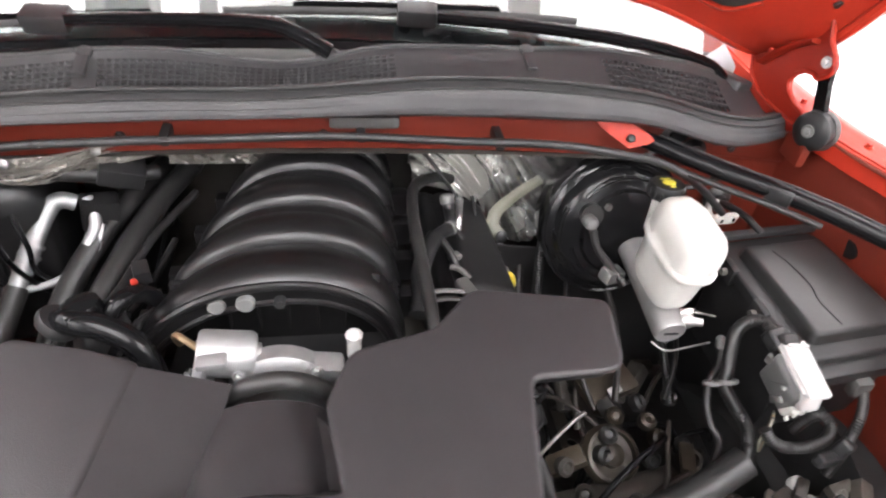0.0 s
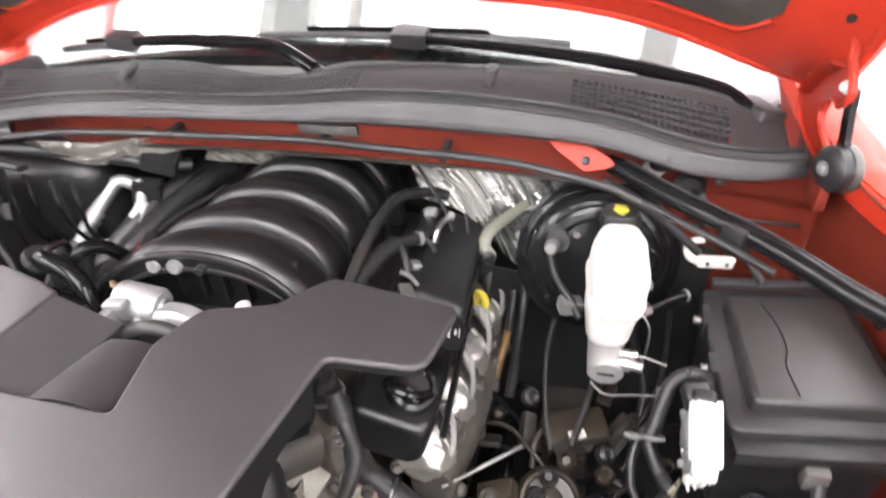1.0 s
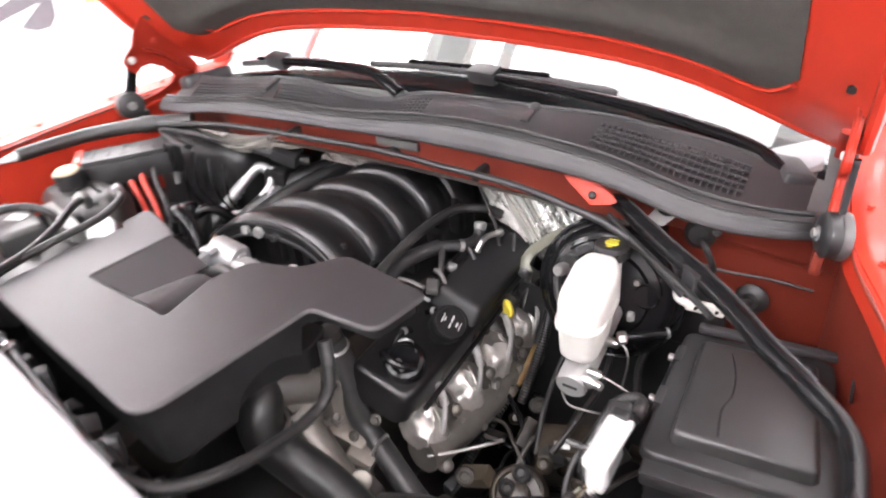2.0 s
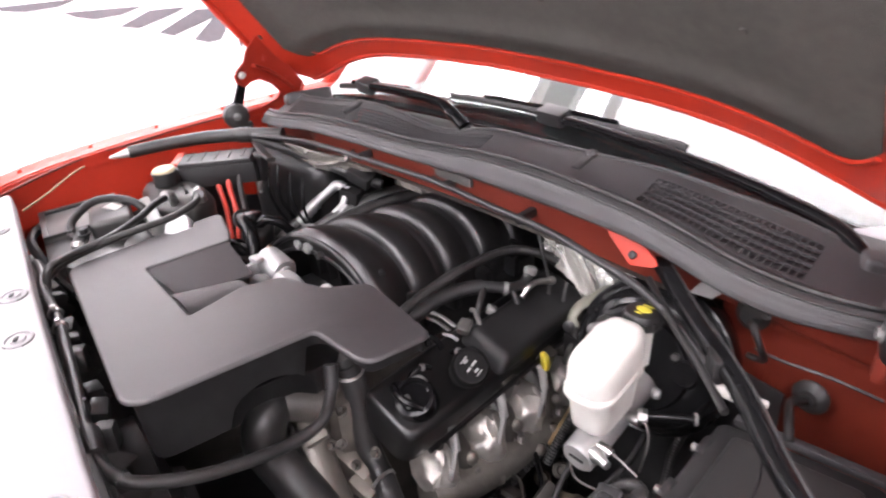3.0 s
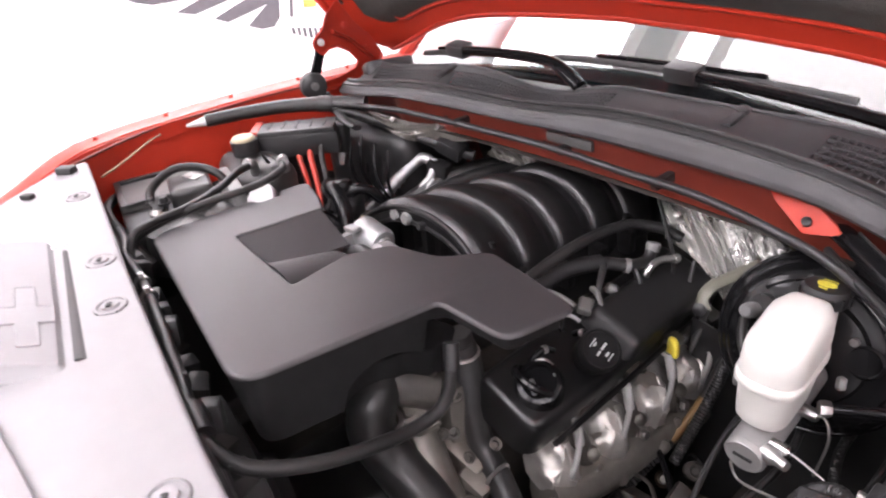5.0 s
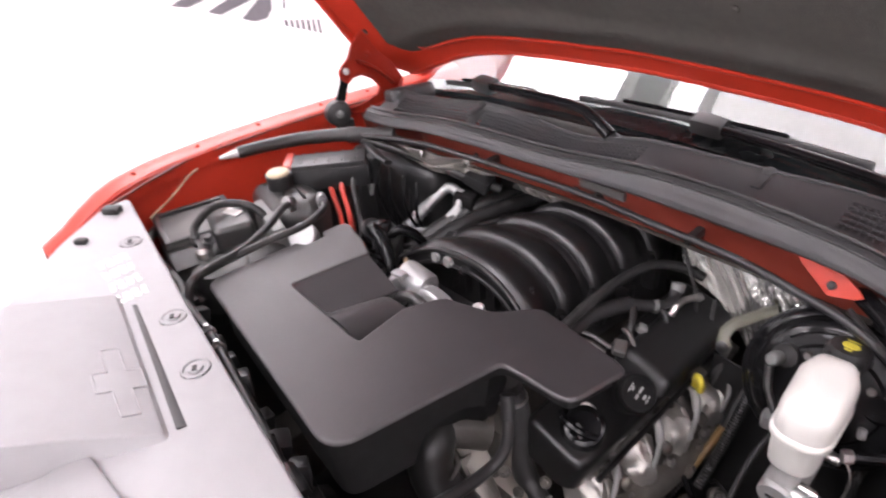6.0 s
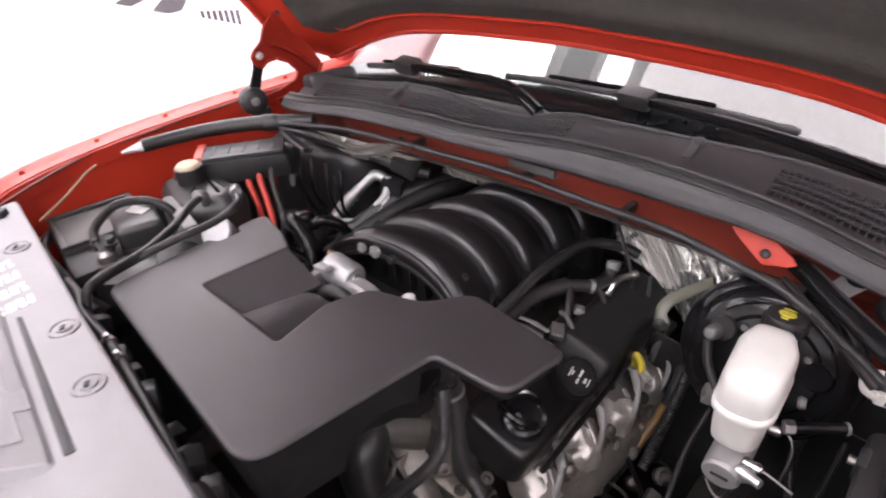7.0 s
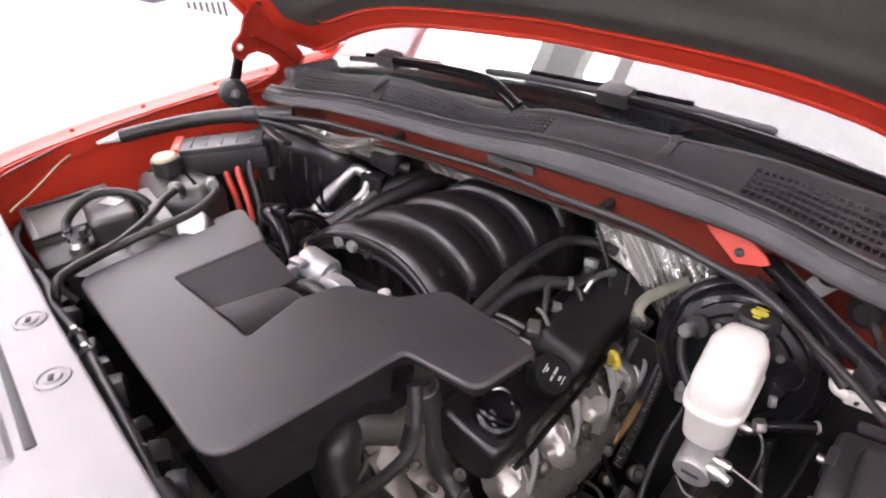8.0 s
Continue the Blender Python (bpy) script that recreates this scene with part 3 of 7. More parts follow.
part("corner_trim", box(B(), (0.662, 0.205, 1.192), (0.048, 0.075, 0.052), 0.008, (0, 14, 28), 3), COWL, cowl)
# pale added plate, in place of the windshield corner's bright reflection
part("glass_glare_plate", prism(B(), rounded([(0.585, 0.212, 0.004), (0.665, 0.205, 0.012), (0.705, 0.250, 0.012), (0.700, 0.300, 0.006), (0.625, 0.250, 0.006)], 4), 1.196, 1.202, 0.002, 0.0, lambda x, y: 0.42 * (y - 0.20) - 0.10 * (x - 0.585)), PANEL, cowl, "pale plate standing in for the bright reflection at the glass corner")
part("corner_trim", box(B(), (-0.655, 0.17, 1.215), (0.075, 0.12, 0.04), 0.015, (0, -16, -20), 3), COWL, cowl)


# ================= wipers =================
def wiper(arm, blade, pivot, label, joint=None):
    t = thing("wiper", pivot, label, "wiper", "windshield wipers")
    part("arm", tube(B(), arm, 0.0165, 12, 6, 0.012, flat=0.75), GLOSS_BLACK, t)
    part("pivot_cap", lathe(B(), [(0.018, -0.02), (0.018, 0.006), (0.012, 0.012)], pivot, (0, -0.3, 1), 16), BLACK, t)
    bm = tube(B(), blade, 0.0045, 8, 6, flat=1.5)
    a = part("blade", bm, RUBBER, t, "black rubber blade")
    b2 = [Vector(q) + Vector((0, 0.0, 0.010)) for q in blade]
    part("blade_carrier", tube(B(), b2[1:-1] if len(b2) > 4 else b2, 0.0045, 6, 6), GLOSS_BLACK, t)
    if joint:
        part("joint", box(B(), joint, (0.06, 0.035, 0.028), 0.006, (12, 0, -5)), BLACK, t)
    return t


wiper([(-0.010, 0.120, 1.276), (-0.05, 0.124, 1.297), (-0.10, 0.136, 1.306), (-0.25, 0.152, 1.300), (-0.38, 0.168, 1.287)],
      [(-0.13, 0.194, 1.286), (-0.25, 0.192, 1.285), (-0.38, 0.193, 1.276), (-0.48, 0.199, 1.264), (-0.545, 0.206, 1.254)],
      (-0.011, 0.123, 1.264), "black wiper arm and blade resting on the windshield", (-0.377, 0.172, 1.288))
wiper([(0.655, 0.200, 1.205), (0.60, 0.200, 1.240), (0.45, 0.200, 1.273), (0.28, 0.208, 1.288), (0.12, 0.216, 1.294)],
      [(0.378, 0.226, 1.288), (0.25, 0.230, 1.293), (0.10, 0.232, 1.292), (-0.06, 0.229, 1.290), (-0.16, 0.226, 1.285)],
      (0.655, 0.200, 1.195), "black wiper arm and blade with a square joint", (0.122, 0.219, 1.295))

# ================= hood =================
hood = thing("hood", (0, 0.06, 1.40), "raised red hood with a dark felt insulation liner", "hood")
EDGE = [(0.0, 1.372), (0.2, 1.364), (0.35, 1.352), (0.45, 1.335), (0.53, 1.312), (0.60, 1.285), (0.66, 1.260), (0.72, 1.238), (0.76, 1.228)]
HA = radians(55)
HD = Vector((0, -math.cos(HA), math.sin(HA)))
HN = Vector((0, math.sin(HA), math.cos(HA)))


def edge_pt(x):
    z = sum(curve_at(EDGE, abs(x + d)) for d in (-0.04, -0.02, 0, 0.02, 0.04)) / 5
    return Vector((x, 0.205 + 0.038 * (x / 0.7) ** 2, z))


def hood_in(x, d):
    """Point of the hood's inner face, d metres up from its rear edge."""
    e = edge_pt(x) - Vector((x, 0.205, 1.372))
    along, out = e.dot(HD), e.dot(HN)
    side = max(0.0, (abs(x) - 0.60) / 0.145) ** 2 * min(1.0, max(0.0, d) / 0.10)
    return Vector((x, 0.205, 1.372)) + HD * (d + along * max(0.0, 1 - d / 0.9)) + HN * (out - 0.062 * side)


def lin_d(x):
    return 0.056 + 0.06 * max(0.0, (abs(x) - 0.575) / 0.075) ** 3


part("inner_panel", sheet(B(), lambda u, v: hood_in(-0.745 + 1.49 * u, 1.08 * v ** 1.6), 64, 24, tuple(HN * 0.004)), RED, hood, "red painted inner hood panel")
part("outer_panel", sheet(B(), lambda u, v: hood_in(-0.758 + 1.516 * u, -0.004 + 1.09 * v) + HN * (0.020 + 0.02 * math.sin(math.pi * u)), 48, 18, tuple(HN * 0.004)), RED, hood, "glossy red outer hood skin")
part("rear_flange", tube(B(), [edge_pt(x) + HN * 0.006 for x in np.linspace(-0.745, 0.745, 44)], 0.009, 10, 2), RED, hood)
part("liner_bead", tube(B(), [hood_in(x, lin_d(x) - 0.007) - HN * 0.001 for x in np.linspace(-0.645, 0.645, 44)], 0.006, 8, 2, flat=0.7), RED, hood, "pressed bead along the liner")
for s in (-1, 1):
    part("side_flange", tube(B(), [hood_in(s * 0.748, d) for d in np.linspace(0.09, 1.05, 14)], 0.010, 8, 2), RED, hood)
    part("side_slot", lathe(B(), [(0.007, -0.002), (0.007, 0.002)], hood_in(s * 0.715, 0.17) - HN * 0.0015, tuple(HN), 10), BLACK, hood)


def liner(u, v):
    x = -0.69 + 1.34 * u
    d0 = lin_d(x + 0.04 * (1 - u))
    d = d0 + (0.98 - d0) * v
    rim = min(1, 18 * min(u, 1 - u, v * 1.2, 1 - v))
    f = d - d0
    fold = 0.0045 * math.exp(-((f - 0.05) / 0.016) ** 2) - 0.002 * math.exp(-((f - 0.085) / 0.02) ** 2)
    wave = 0.004 * math.sin(x * 9 + 1.0) * min(1, f / 0.2) * math.cos(d * 11)
    return hood_in(x, d) - HN * (0.003 + 0.010 * rim + (fold + wave) * rim)


part("insulation_liner", sheet(B(), liner, 72, 60, tuple(HN * 0.003)), LINER, hood, "dark grey felt insulation liner")
for x, d in ((-0.50, 0.22), (-0.1, 0.20), (0.2, 0.20), (0.50, 0.22), (-0.5, 0.5), (0.5, 0.5), (0.05, 0.6)):
    part("liner_clip", lathe(B(), [(0.006, -0.003), (0.006, 0.001), (0.004, 0.003)], hood_in(x, d) - HN * 0.014, tuple(-HN), 12), LINER, hood)


def side_plate(bm, pts, x, thick, seg=2):
    """A stamped plate standing in the vehicle's length, from (y, z) corners."""
    o = rounded([(a, b, 0.007) for a, b in pts], seg)
    A = [bm.verts.new((x, q.x, q.y)) for q in o]
    C = [bm.verts.new((x + thick, q.x, q.y)) for q in o]
    n = len(o)
    bm.faces.new(A)
    bm.faces.new(C[::-1])
    for k in range(n):
        bm.faces.new((A[k], C[k], C[(k + 1) % n], A[(k + 1) % n]))
    return bm


HINGE = [(0.092, 1.352), (0.078, 1.325), (0.056, 1.310), (0.046, 1.297), (0.050, 1.283), (0.068, 1.268), (0.084, 1.279), (0.110, 1.280), (0.140, 1.263), (0.164, 1.233), (0.150, 1.217), (0.100, 1.205), (0.054, 1.203),
         (0.056, 1.190), (0.120, 1.186), (0.180, 1.190), (0.215, 1.203), (0.238, 1.240), (0.200, 1.300), (0.130, 1.385)]


HINGE_WIDE = HINGE[:6] + [(0.078, 1.272), (0.098, 1.268), (0.116, 1.254), (0.124, 1.238), (0.116, 1.226), (0.092, 1.216), (0.058, 1.212)] + HINGE[13:]


def hinge(s, x, dy):
    """Stamped side bracket between hood corner and lower pivot."""
    o = [(y + dy, z) for y, z in (HINGE if s < 0 else HINGE_WIDE)]
    t = part("hinge", side_plate(B(), o, x, s * 0.005), HINGE_RED, hood, "red stamped hood hinge bracket")
    r = rounded([(a, b, 0.007) for a, b in o], 2)
    part("rolled_rim", tube(B(), [(x - s * 0.003, q.x, q.y) for q in r[:52]], 0.0038, 6, 1), HINGE_RED, t)
    bm = tube(B(), [(x - s * 0.006, 0.10 + dy, 1.315), (x - s * 0.006, 0.15 + dy, 1.285), (x - s * 0.006, 0.20 + dy, 1.235)], 0.012, 8, 4, flat=0.35)
    part("stamped_ridge", bm, HINGE_RED, t)
    px, py, pz = x + s * 0.004, 0.030 + dy, 1.200
    bm = B()
    side_plate(bm, [(py - 0.014, pz), (py + 0.014, pz - 0.004), (0.074 + dy, 1.262), (0.076 + dy, 1.292), (0.060 + dy, 1.298), (0.052 + dy, 1.270)], x + s * 0.006, s * 0.008)
    part("lower_arm", bm, GLOSS_BLACK, t, "black lower hinge arm")
    bm = lathe(B(), [(0.028, -0.014), (0.031, -0.008), (0.031, 0.008), (0.026, 0.013), (0.012, 0.015)], (px, py, pz), (-s, -0.35, 0.05), 28)
    part("pivot_plate", bm, BLACK, t, "black round pivot plate")
    part("pivot_rim", lathe(B(), [(0.032, -0.018), (0.0335, -0.012), (0.032, -0.006)], (px, py, pz), (-s, -0.35, 0.05), 28), RIBBED, t, "worn grey rim")
    # driver-side foot in the darker red, for the shadow below the hinge
    part("bracket_foot", box(B(), (px - s * 0.006, py + 0.01, pz - 0.04), (0.016, 0.05, 0.04), 0.006), RED_SHADED if s > 0 else BLACK, t)
    part("bolt", hexbolt(B(), (px - s * 0.015, py - 0.005, pz + 0.002), 0.007, 0.006, (-s, -0.35, 0.05)), GREY_PL, t)
    part("bolt", hexbolt(B(), (x - s * 0.002, 0.066 + dy, 1.297), 0.006, 0.007, (-s, -0.2, 0)), LIGHT_PL, t)
    part("bolt", hexbolt(B(), (x - s * 0.006, 0.135 + dy, 1.325), 0.006, 0.006, (-s, -0.2, 0)), HINGE_RED, t)
    part("bolt", hexbolt(B(), (x - s * 0.006, 0.185 + dy, 1.262), 0.006, 0.006, (-s, -0.2, 0)), HINGE_RED, t)
    return t


hinge(1, 0.732, 0.018)
hinge(-1, -0.720, -0.036)

# ================= radiator cover =================
rc = thing("radiator_cover", (0, -0.8, 1.15), "grey textured plastic radiator cover with push clips", "radiator cover")
RC_Z = 1.186
out = rounded([(-0.70, -0.540, 0.01), (-0.20, -0.611, 0.2), (0.20, -0.660, 0.2), (0.42, -0.680, 0.1), (0.70, -0.66, 0.02), (0.70, -0.93, 0.05), (0.25, -1.02, 0.2), (-0.25, -0.98, 0.1), (-0.44, -0.83, 0.03), (-0.60, -0.70, 0.03), (-0.69, -0.60, 0.01)])
part("panel", prism(B(), out, RC_Z - 0.035, RC_Z, 0.006), PANEL, rc)
plate_o = rounded([(-0.345, -0.676, 0.01), (0.000, -0.730, 0.006), (-0.040, -0.815, 0.006), (-0.070, -0.90, 0.01), (-0.37, -0.86, 0.02)])


def ramp(x, y):
    """The raised plate tilts up from its rear edge."""
    return 0.32 * max(0.0, -0.686 - 0.1625 * (x + 0.24) - y)


part("raised_plate", prism(B(), plate_o, RC_Z - 0.002, RC_Z + 0.004, 0.003, 0.006, ramp), PANEL, rc)
# shadow at the step behind the raised plate, laid on as a dark strip
part("edge_shade", tube(B(), [(-0.30, -0.664, RC_Z + 0.0005), (-0.16, -0.686, RC_Z + 0.0005), (-0.002, -0.711, RC_Z + 0.0005)], 0.0035, 8, 5, 0.007, flat=0.3), COWL, rc, "dark grey strip for the shadow along the plate's step")
emb = rounded([(-0.185, -0.722, 0.002), (-0.132, -0.729, 0.002), (-0.128, -0.713, 0.002), (-0.088, -0.719, 0.002), (-0.092, -0.735, 0.002), (-0.040, -0.742, 0.002), (-0.044, -0.762, 0.002), (-0.096, -0.755, 0.002), (-0.099, -0.772, 0.002), (-0.139, -0.766, 0.002), (-0.136, -0.749, 0.002), (-0.188, -0.742, 0.002)], 2)
emb = [v + Vector((-0.008, 0.003)) for v in emb]
e = part("emblem", prism(B(), emb, RC_Z + 0.001, RC_Z + 0.0052, 0.001, 0.0, ramp), PANEL, rc, "plain embossed cross shape in the same grey")
part("emblem_edge", tube(B(), [(v.x, v.y, RC_Z + 0.0050 + ramp(v.x, v.y)) for v in emb + emb[:1]], 0.0014, 6, 1), PANEL, e)
bm = box(B(), (0.13, -0.86, RC_Z + 0.002), (0.34, 0.14, 0.010), 0.004, (0, 0, 5))
part("step", bm, PANEL, rc)


# four printed rows, their unreadable letters as plain bars
for row in range(4):
    y = -0.668 - 0.004 * row
    for k in range(4):
        w = 0.0065 + 0.002 * ((row * 3 + k * 5) % 3)
        x = -0.462 + 0.043 * row
        for dx in ((-0.008, 0.008) if (row + k) % 2 else (0.0,)):
            part("print_bar", box(B(), (x + dx, y + w / 2, RC_Z + 0.0008), (0.009 if (row + k) % 2 else 0.024, w, 0.0012), 0, (0, 0, -9)), WHITE_INK, rc, "white printed bar")
        y += w + 0.0045


def push_clip(x, y):
    t = part("push_clip", lathe(B(), [(0.019, -0.002), (0.019, 0.002), (0.0165, 0.003), (0.0155, 0.0005), (0.0105, 0.0005), (0.010, 0.004), (0.004, 0.005)], (x, y, RC_Z), (0, 0, 1), 24), PANEL, rc, "round push clip")
    part("clip_ring", tube(B(), [(x + 0.0185 * math.cos(a), y + 0.0185 * math.sin(a), RC_Z + 0.0005) for a in np.linspace(0, 5.2, 26)], 0.0016, 6, 1), RIBBED, t, "dark seam round the clip")
    part("clip_slot", box(B(), (x + 0.003, y - 0.002, RC_Z + 0.0045), (0.010, 0.006, 0.004), 0.001, (0, 0, -30)), BLACK, t)


for x, y in ((-0.505, -0.600), (-0.224, -0.634), (-0.090, -0.657), (0.25, -0.705), (0.36, -0.712)):
    push_clip(x, y)
part("bump_stop", box(B(), (-0.575, -0.665, RC_Z + 0.004), (0.022, 0.014, 0.010), 0.003, (0, 0, 40)), BLACK, rc)
part("bump_stop", box(B(), (-0.655, -0.585, RC_Z + 0.006), (0.034, 0.022, 0.014), 0.004, (0, 0, 40)), BLACK, rc)

# radiator and fan shroud behind the cover
rad = thing("radiator", (0, -0.66, 0.5), "black radiator with ribbed fan shroud", "radiator")
part("core", box(B(), (-0.03, -0.705, 0.82), (1.05, 0.05, 0.60), 0.006, (0, 0, -6)), BLACK, rad)
bm = B()
box(bm, (-0.08, -0.625, 0.90), (0.98, 0.02, 0.40), 0.004, (0, 0, -6.5))
part("shroud", bm, BLACK, rad, "black plastic fan shroud")
for i in range(11):
    x = -0.50 + 0.078 * i
    y = -0.57 - 0.115 * (x + 0.5) / 1.0 * 1.0
    bm = B()
    v = [bm.verts.new(q) for q in ((x, y - 0.045, 1.145), (x, y + 0.03, 1.02), (x, y - 0.045, 1.0), (x + 0.016, y - 0.045, 1.135), (x + 0.012, y + 0.035, 1.03), (x + 0.012, y - 0.045, 1.0))]
    for f in ((0, 1, 2), (5, 4, 3), (0, 3, 4, 1), (1, 4, 5, 2), (2, 5, 3, 0)):
        bm.faces.new([v[k] for k in f])
    part("rib", bm, RIBBED, rad)
rr = random.Random(5)
for i in range(9):
    x = -0.44 + 0.066 * i
    y = -0.545 - 0.115 * (x + 0.5) - 0.012
    part("shroud_block", box(B(), (x, y, 1.085 + 0.012 * (i % 3)), (0.030 + 0.012 * (i % 2), 0.030, 0.035), 0.004, (rr.uniform(-25, 5), rr.uniform(-15, 15), -8 + rr.uniform(-20, 20)), 2, 0.75), BLACK, rad)
part("top_rail", tube(B(), [(-0.52, -0.585, 1.13), (-0.2, -0.622, 1.135), (0.1, -0.655, 1.135), (0.40, -0.675, 1.13)], 0.012, 8, 4, flat=0.6), BLACK, rad)
part("fan_hub", lathe(B(), [(0.17, 0), (0.17, 0.03), (0.06, 0.05), (0.05, 0.07)], (-0.06, -0.60, 0.80), (0.1, 1, 0), 24), BLACK, rad)

# ================= air intake cover =================
ac = thing("air_intake_cover", (-0.05, -0.42, 1.04), "matte dark grey plastic air intake cover over the engine", "engine cover")
AC_Z = 1.147
plan = rounded([(-0.352, -0.543, 0.035), (0.136, -0.606, 0.045), (0.178, -0.366, 0.014), (0.280, -0.358, 0.03), (0.296, -0.258, 0.016), (0.215, -0.249, 0.03), (0.137, -0.240, 0.03), (0.090, -0.292, 0.04), (0.004, -0.312, 0.03), (-0.022, -0.372, 0.03),
                (-0.008, -0.462, 0.006), (-0.222, -0.448, 0.006), (-0.199, -0.304, 0.010), (-0.245, -0.284, 0.02), (-0.340, -0.256, 0.02), (-0.343, -0.314, 0.010), (-0.322, -0.322, 0.004), (-0.324, -0.360, 0.004), (-0.346, -0.368, 0.010)], 6)


def tab_drop(x, y):
    """The side tab bends down from a crease at its root."""
    return -0.11 * max(0.0, x - 0.178 + 0.10 * (y + 0.366))


bm = prism(B(), plan, 1.1415, AC_Z, 0.0045, 0.0, tab_drop, 4, True, 0.003)
bmesh.ops.bisect_plane(bm, geom=bm.verts[:] + bm.edges[:] + bm.faces[:], plane_co=(0.178, -0.366, 1.14), plane_no=(1, 0.10, 0))
for v in bm.verts:
    if abs(v.co.z - 1.1415) < 1e-5:
        v.co.z += tab_drop(v.co.x, v.co.y)
part("shell", bm, COVER, ac)
floor_o = rounded([(-0.226, -0.452, 0.004), (-0.004, -0.466, 0.004), (-0.016, -0.372, 0.01), (-0.04, -0.345, 0.02), (-0.15, -0.345, 0.02), (-0.205, -0.310, 0.01)])
part("recess_floor", prism(B(), floor_o, 1.060, 1.108, 0.004, 0.0, lambda x, y: -0.10 * max(0.0, y + 0.42)), COVER, ac)
bm = B()
sheet(bm, lambda u, v: Vector((-0.222 + 0.214 * u, -0.450 - 0.014 * u + 0.022 * v, AC_Z - 0.004 - 0.030 * v)), 6, 3, (0, -0.002, -0.004))
part("recess_slope", bm, COVER, ac)
bm = sheet(B(), lambda u, v: Vector((-0.224 + 0.024 * v + 0.082 * u, -0.450 + 0.142 * v - 0.004 * u, AC_Z - 0.003 - 0.036 * u)), 6, 4, (0, 0, -0.004))
part("recess_wall", bm, COVER, ac, "sloping wall of the recess")


def duct(u, v):
    a = math.pi * (0.02 + 0.96 * u)
    y = -0.452 + 0.112 * v
    r = 0.066 - 0.004 * v
    return Vector((-0.085 - r * math.cos(a), y + 0.0, 1.098 + (0.042 - 0.006 * v) * math.sin(a) - 0.020 * v))


part("duct_hump", sheet(B(), duct, 20, 8, (0, 0, -0.004)), COVER, ac)
# lower body of the resonator under the shell
low = rounded([(-0.305, -0.515, 0.03), (0.075, -0.555, 0.04), (0.115, -0.39, 0.02), (0.14, -0.36, 0.02), (0.13, -0.30, 0.03), (0.0, -0.34, 0.03), (-0.23, -0.35, 0.02), (-0.30, -0.27, 0.02)])


def skirt_low(x, y):
    """Lower edge of the cover's side wall: deep in front, arched over the hose, shallow behind."""
    deep = 1.045 if (y < -0.36 and not (-0.24 < x < 0.0 and y > -0.475)) else 1.095
    d = math.hypot((x - 0.14) * 0.8, y + 0.435)
    if x > 0.16:
        deep = 1.118 + tab_drop(x, y)
    if x > 0.05 and d < 0.062:
        deep = max(deep, 1.045 + math.sqrt(0.062 ** 2 - d * d) * 0.8)
    return deep


part("skirt", band(B(), denser(inset(plan, 0.013)), lambda x, y: 1.1425 + tab_drop(x, y), skirt_low), MATTE, ac, "black underside of the cover")
part("lower_body", prism(B(), low, 0.99, 1.056, 0.003, -0.02), MATTE, ac, "black lower half of the intake box")

settle(ac, 0.006, 0.002, 0.010, -3.0)

# front duct: pale disc and corrugated bellows to the air cleaner
af = thing("air_cleaner_duct", (-0.45, -0.40, 1.0), "black corrugated intake bellows with a silver end cap", "air duct")
part("bellows", tube(B(), [(-0.335, -0.40, 1.055), (-0.40, -0.395, 1.055), (-0.47, -0.385, 1.045), (-0.55, -0.37, 1.02)], 0.052, 22, 8, ripple=0.003, pitch=0.014), DUSTY, af)
part("sensor_cap", lathe(B(), [(0.028, -0.01), (0.030, 0.012), (0.026, 0.016)], (-0.405, -0.318, 1.105), (0.35, -0.55, 0.75), 20), SATIN, af, "round bright metal cap")
part("clamp", tube(B(), [(-0.378 + 0.0 * k, -0.397 + 0.055 * math.cos(k * 0.785), 1.055 + 0.055 * math.sin(k * 0.785)) for k in range(9)], 0.003, 6, 3), STEEL, af)

# ================= engine =================
eng = thing("engine", (-0.02, 0.0, 0.45), "dirty dark V8 engine block with accessories", "engine")
part("block", box(B(), (-0.03, 0.0, 0.74), (0.36, 0.52, 0.40), 0.03, (0, 0, -5)), GREASE, eng)
part("valley_cover", box(B(), (-0.06, -0.01, 0.965), (0.28, 0.44, 0.08), 0.015, (0, 0, -5)), BLACK, eng)


def valve_cover(x0, s, y0, y1, tilt):
    o = rounded([(-0.068, y0, 0.02), (0.046, y0, 0.03), (0.060, y1, 0.02), (-0.068, y1, 0.02)])
    bm = prism(B(), o, -0.030, 0.035, 0.014, 0.004)
    bmesh.ops.transform(bm, matrix=pose(x0, 0, 0.945, 0, tilt, 2.5), verts=bm.verts)
    v = part("valve_cover", bm, MANIFOLD, eng, "black ribbed valve cover")
    M = pose(x0, 0, 0.945, 0, tilt, 2.5)
    bolts(v, [M @ Vector((dx, y, -0.004)) for y in (y0 + 0.05, (y0 + y1) / 2, y1 - 0.05) for dx in (-0.06, 0.064)], GREASE, 0.006, 0.008, (s * 0.3, 0, 1))
    bm = B()
    tube(bm, [pose(x0, 0, 0.945, 0, tilt, 2.5) @ Vector((0.064, y, 0.002)) for y in (y0 + 0.03, 0, y1 - 0.03)], 0.005, 6, 4)
    part("flange", bm, MANIFOLD, v)
    return v


valve_cover(0.195, 1, -0.295, 0.185, 20)
bm = box(B(), (0.212, 0.042, 0.984), (0.104, 0.285, 0.034), 0.015, (-2, 20, 2.5), 5, 0.84)
part("coil_shroud", bm, SHROUD, eng, "smooth black cover over the rear coils")
valve_cover(-0.33, -1, -0.24, 0.185, -20)

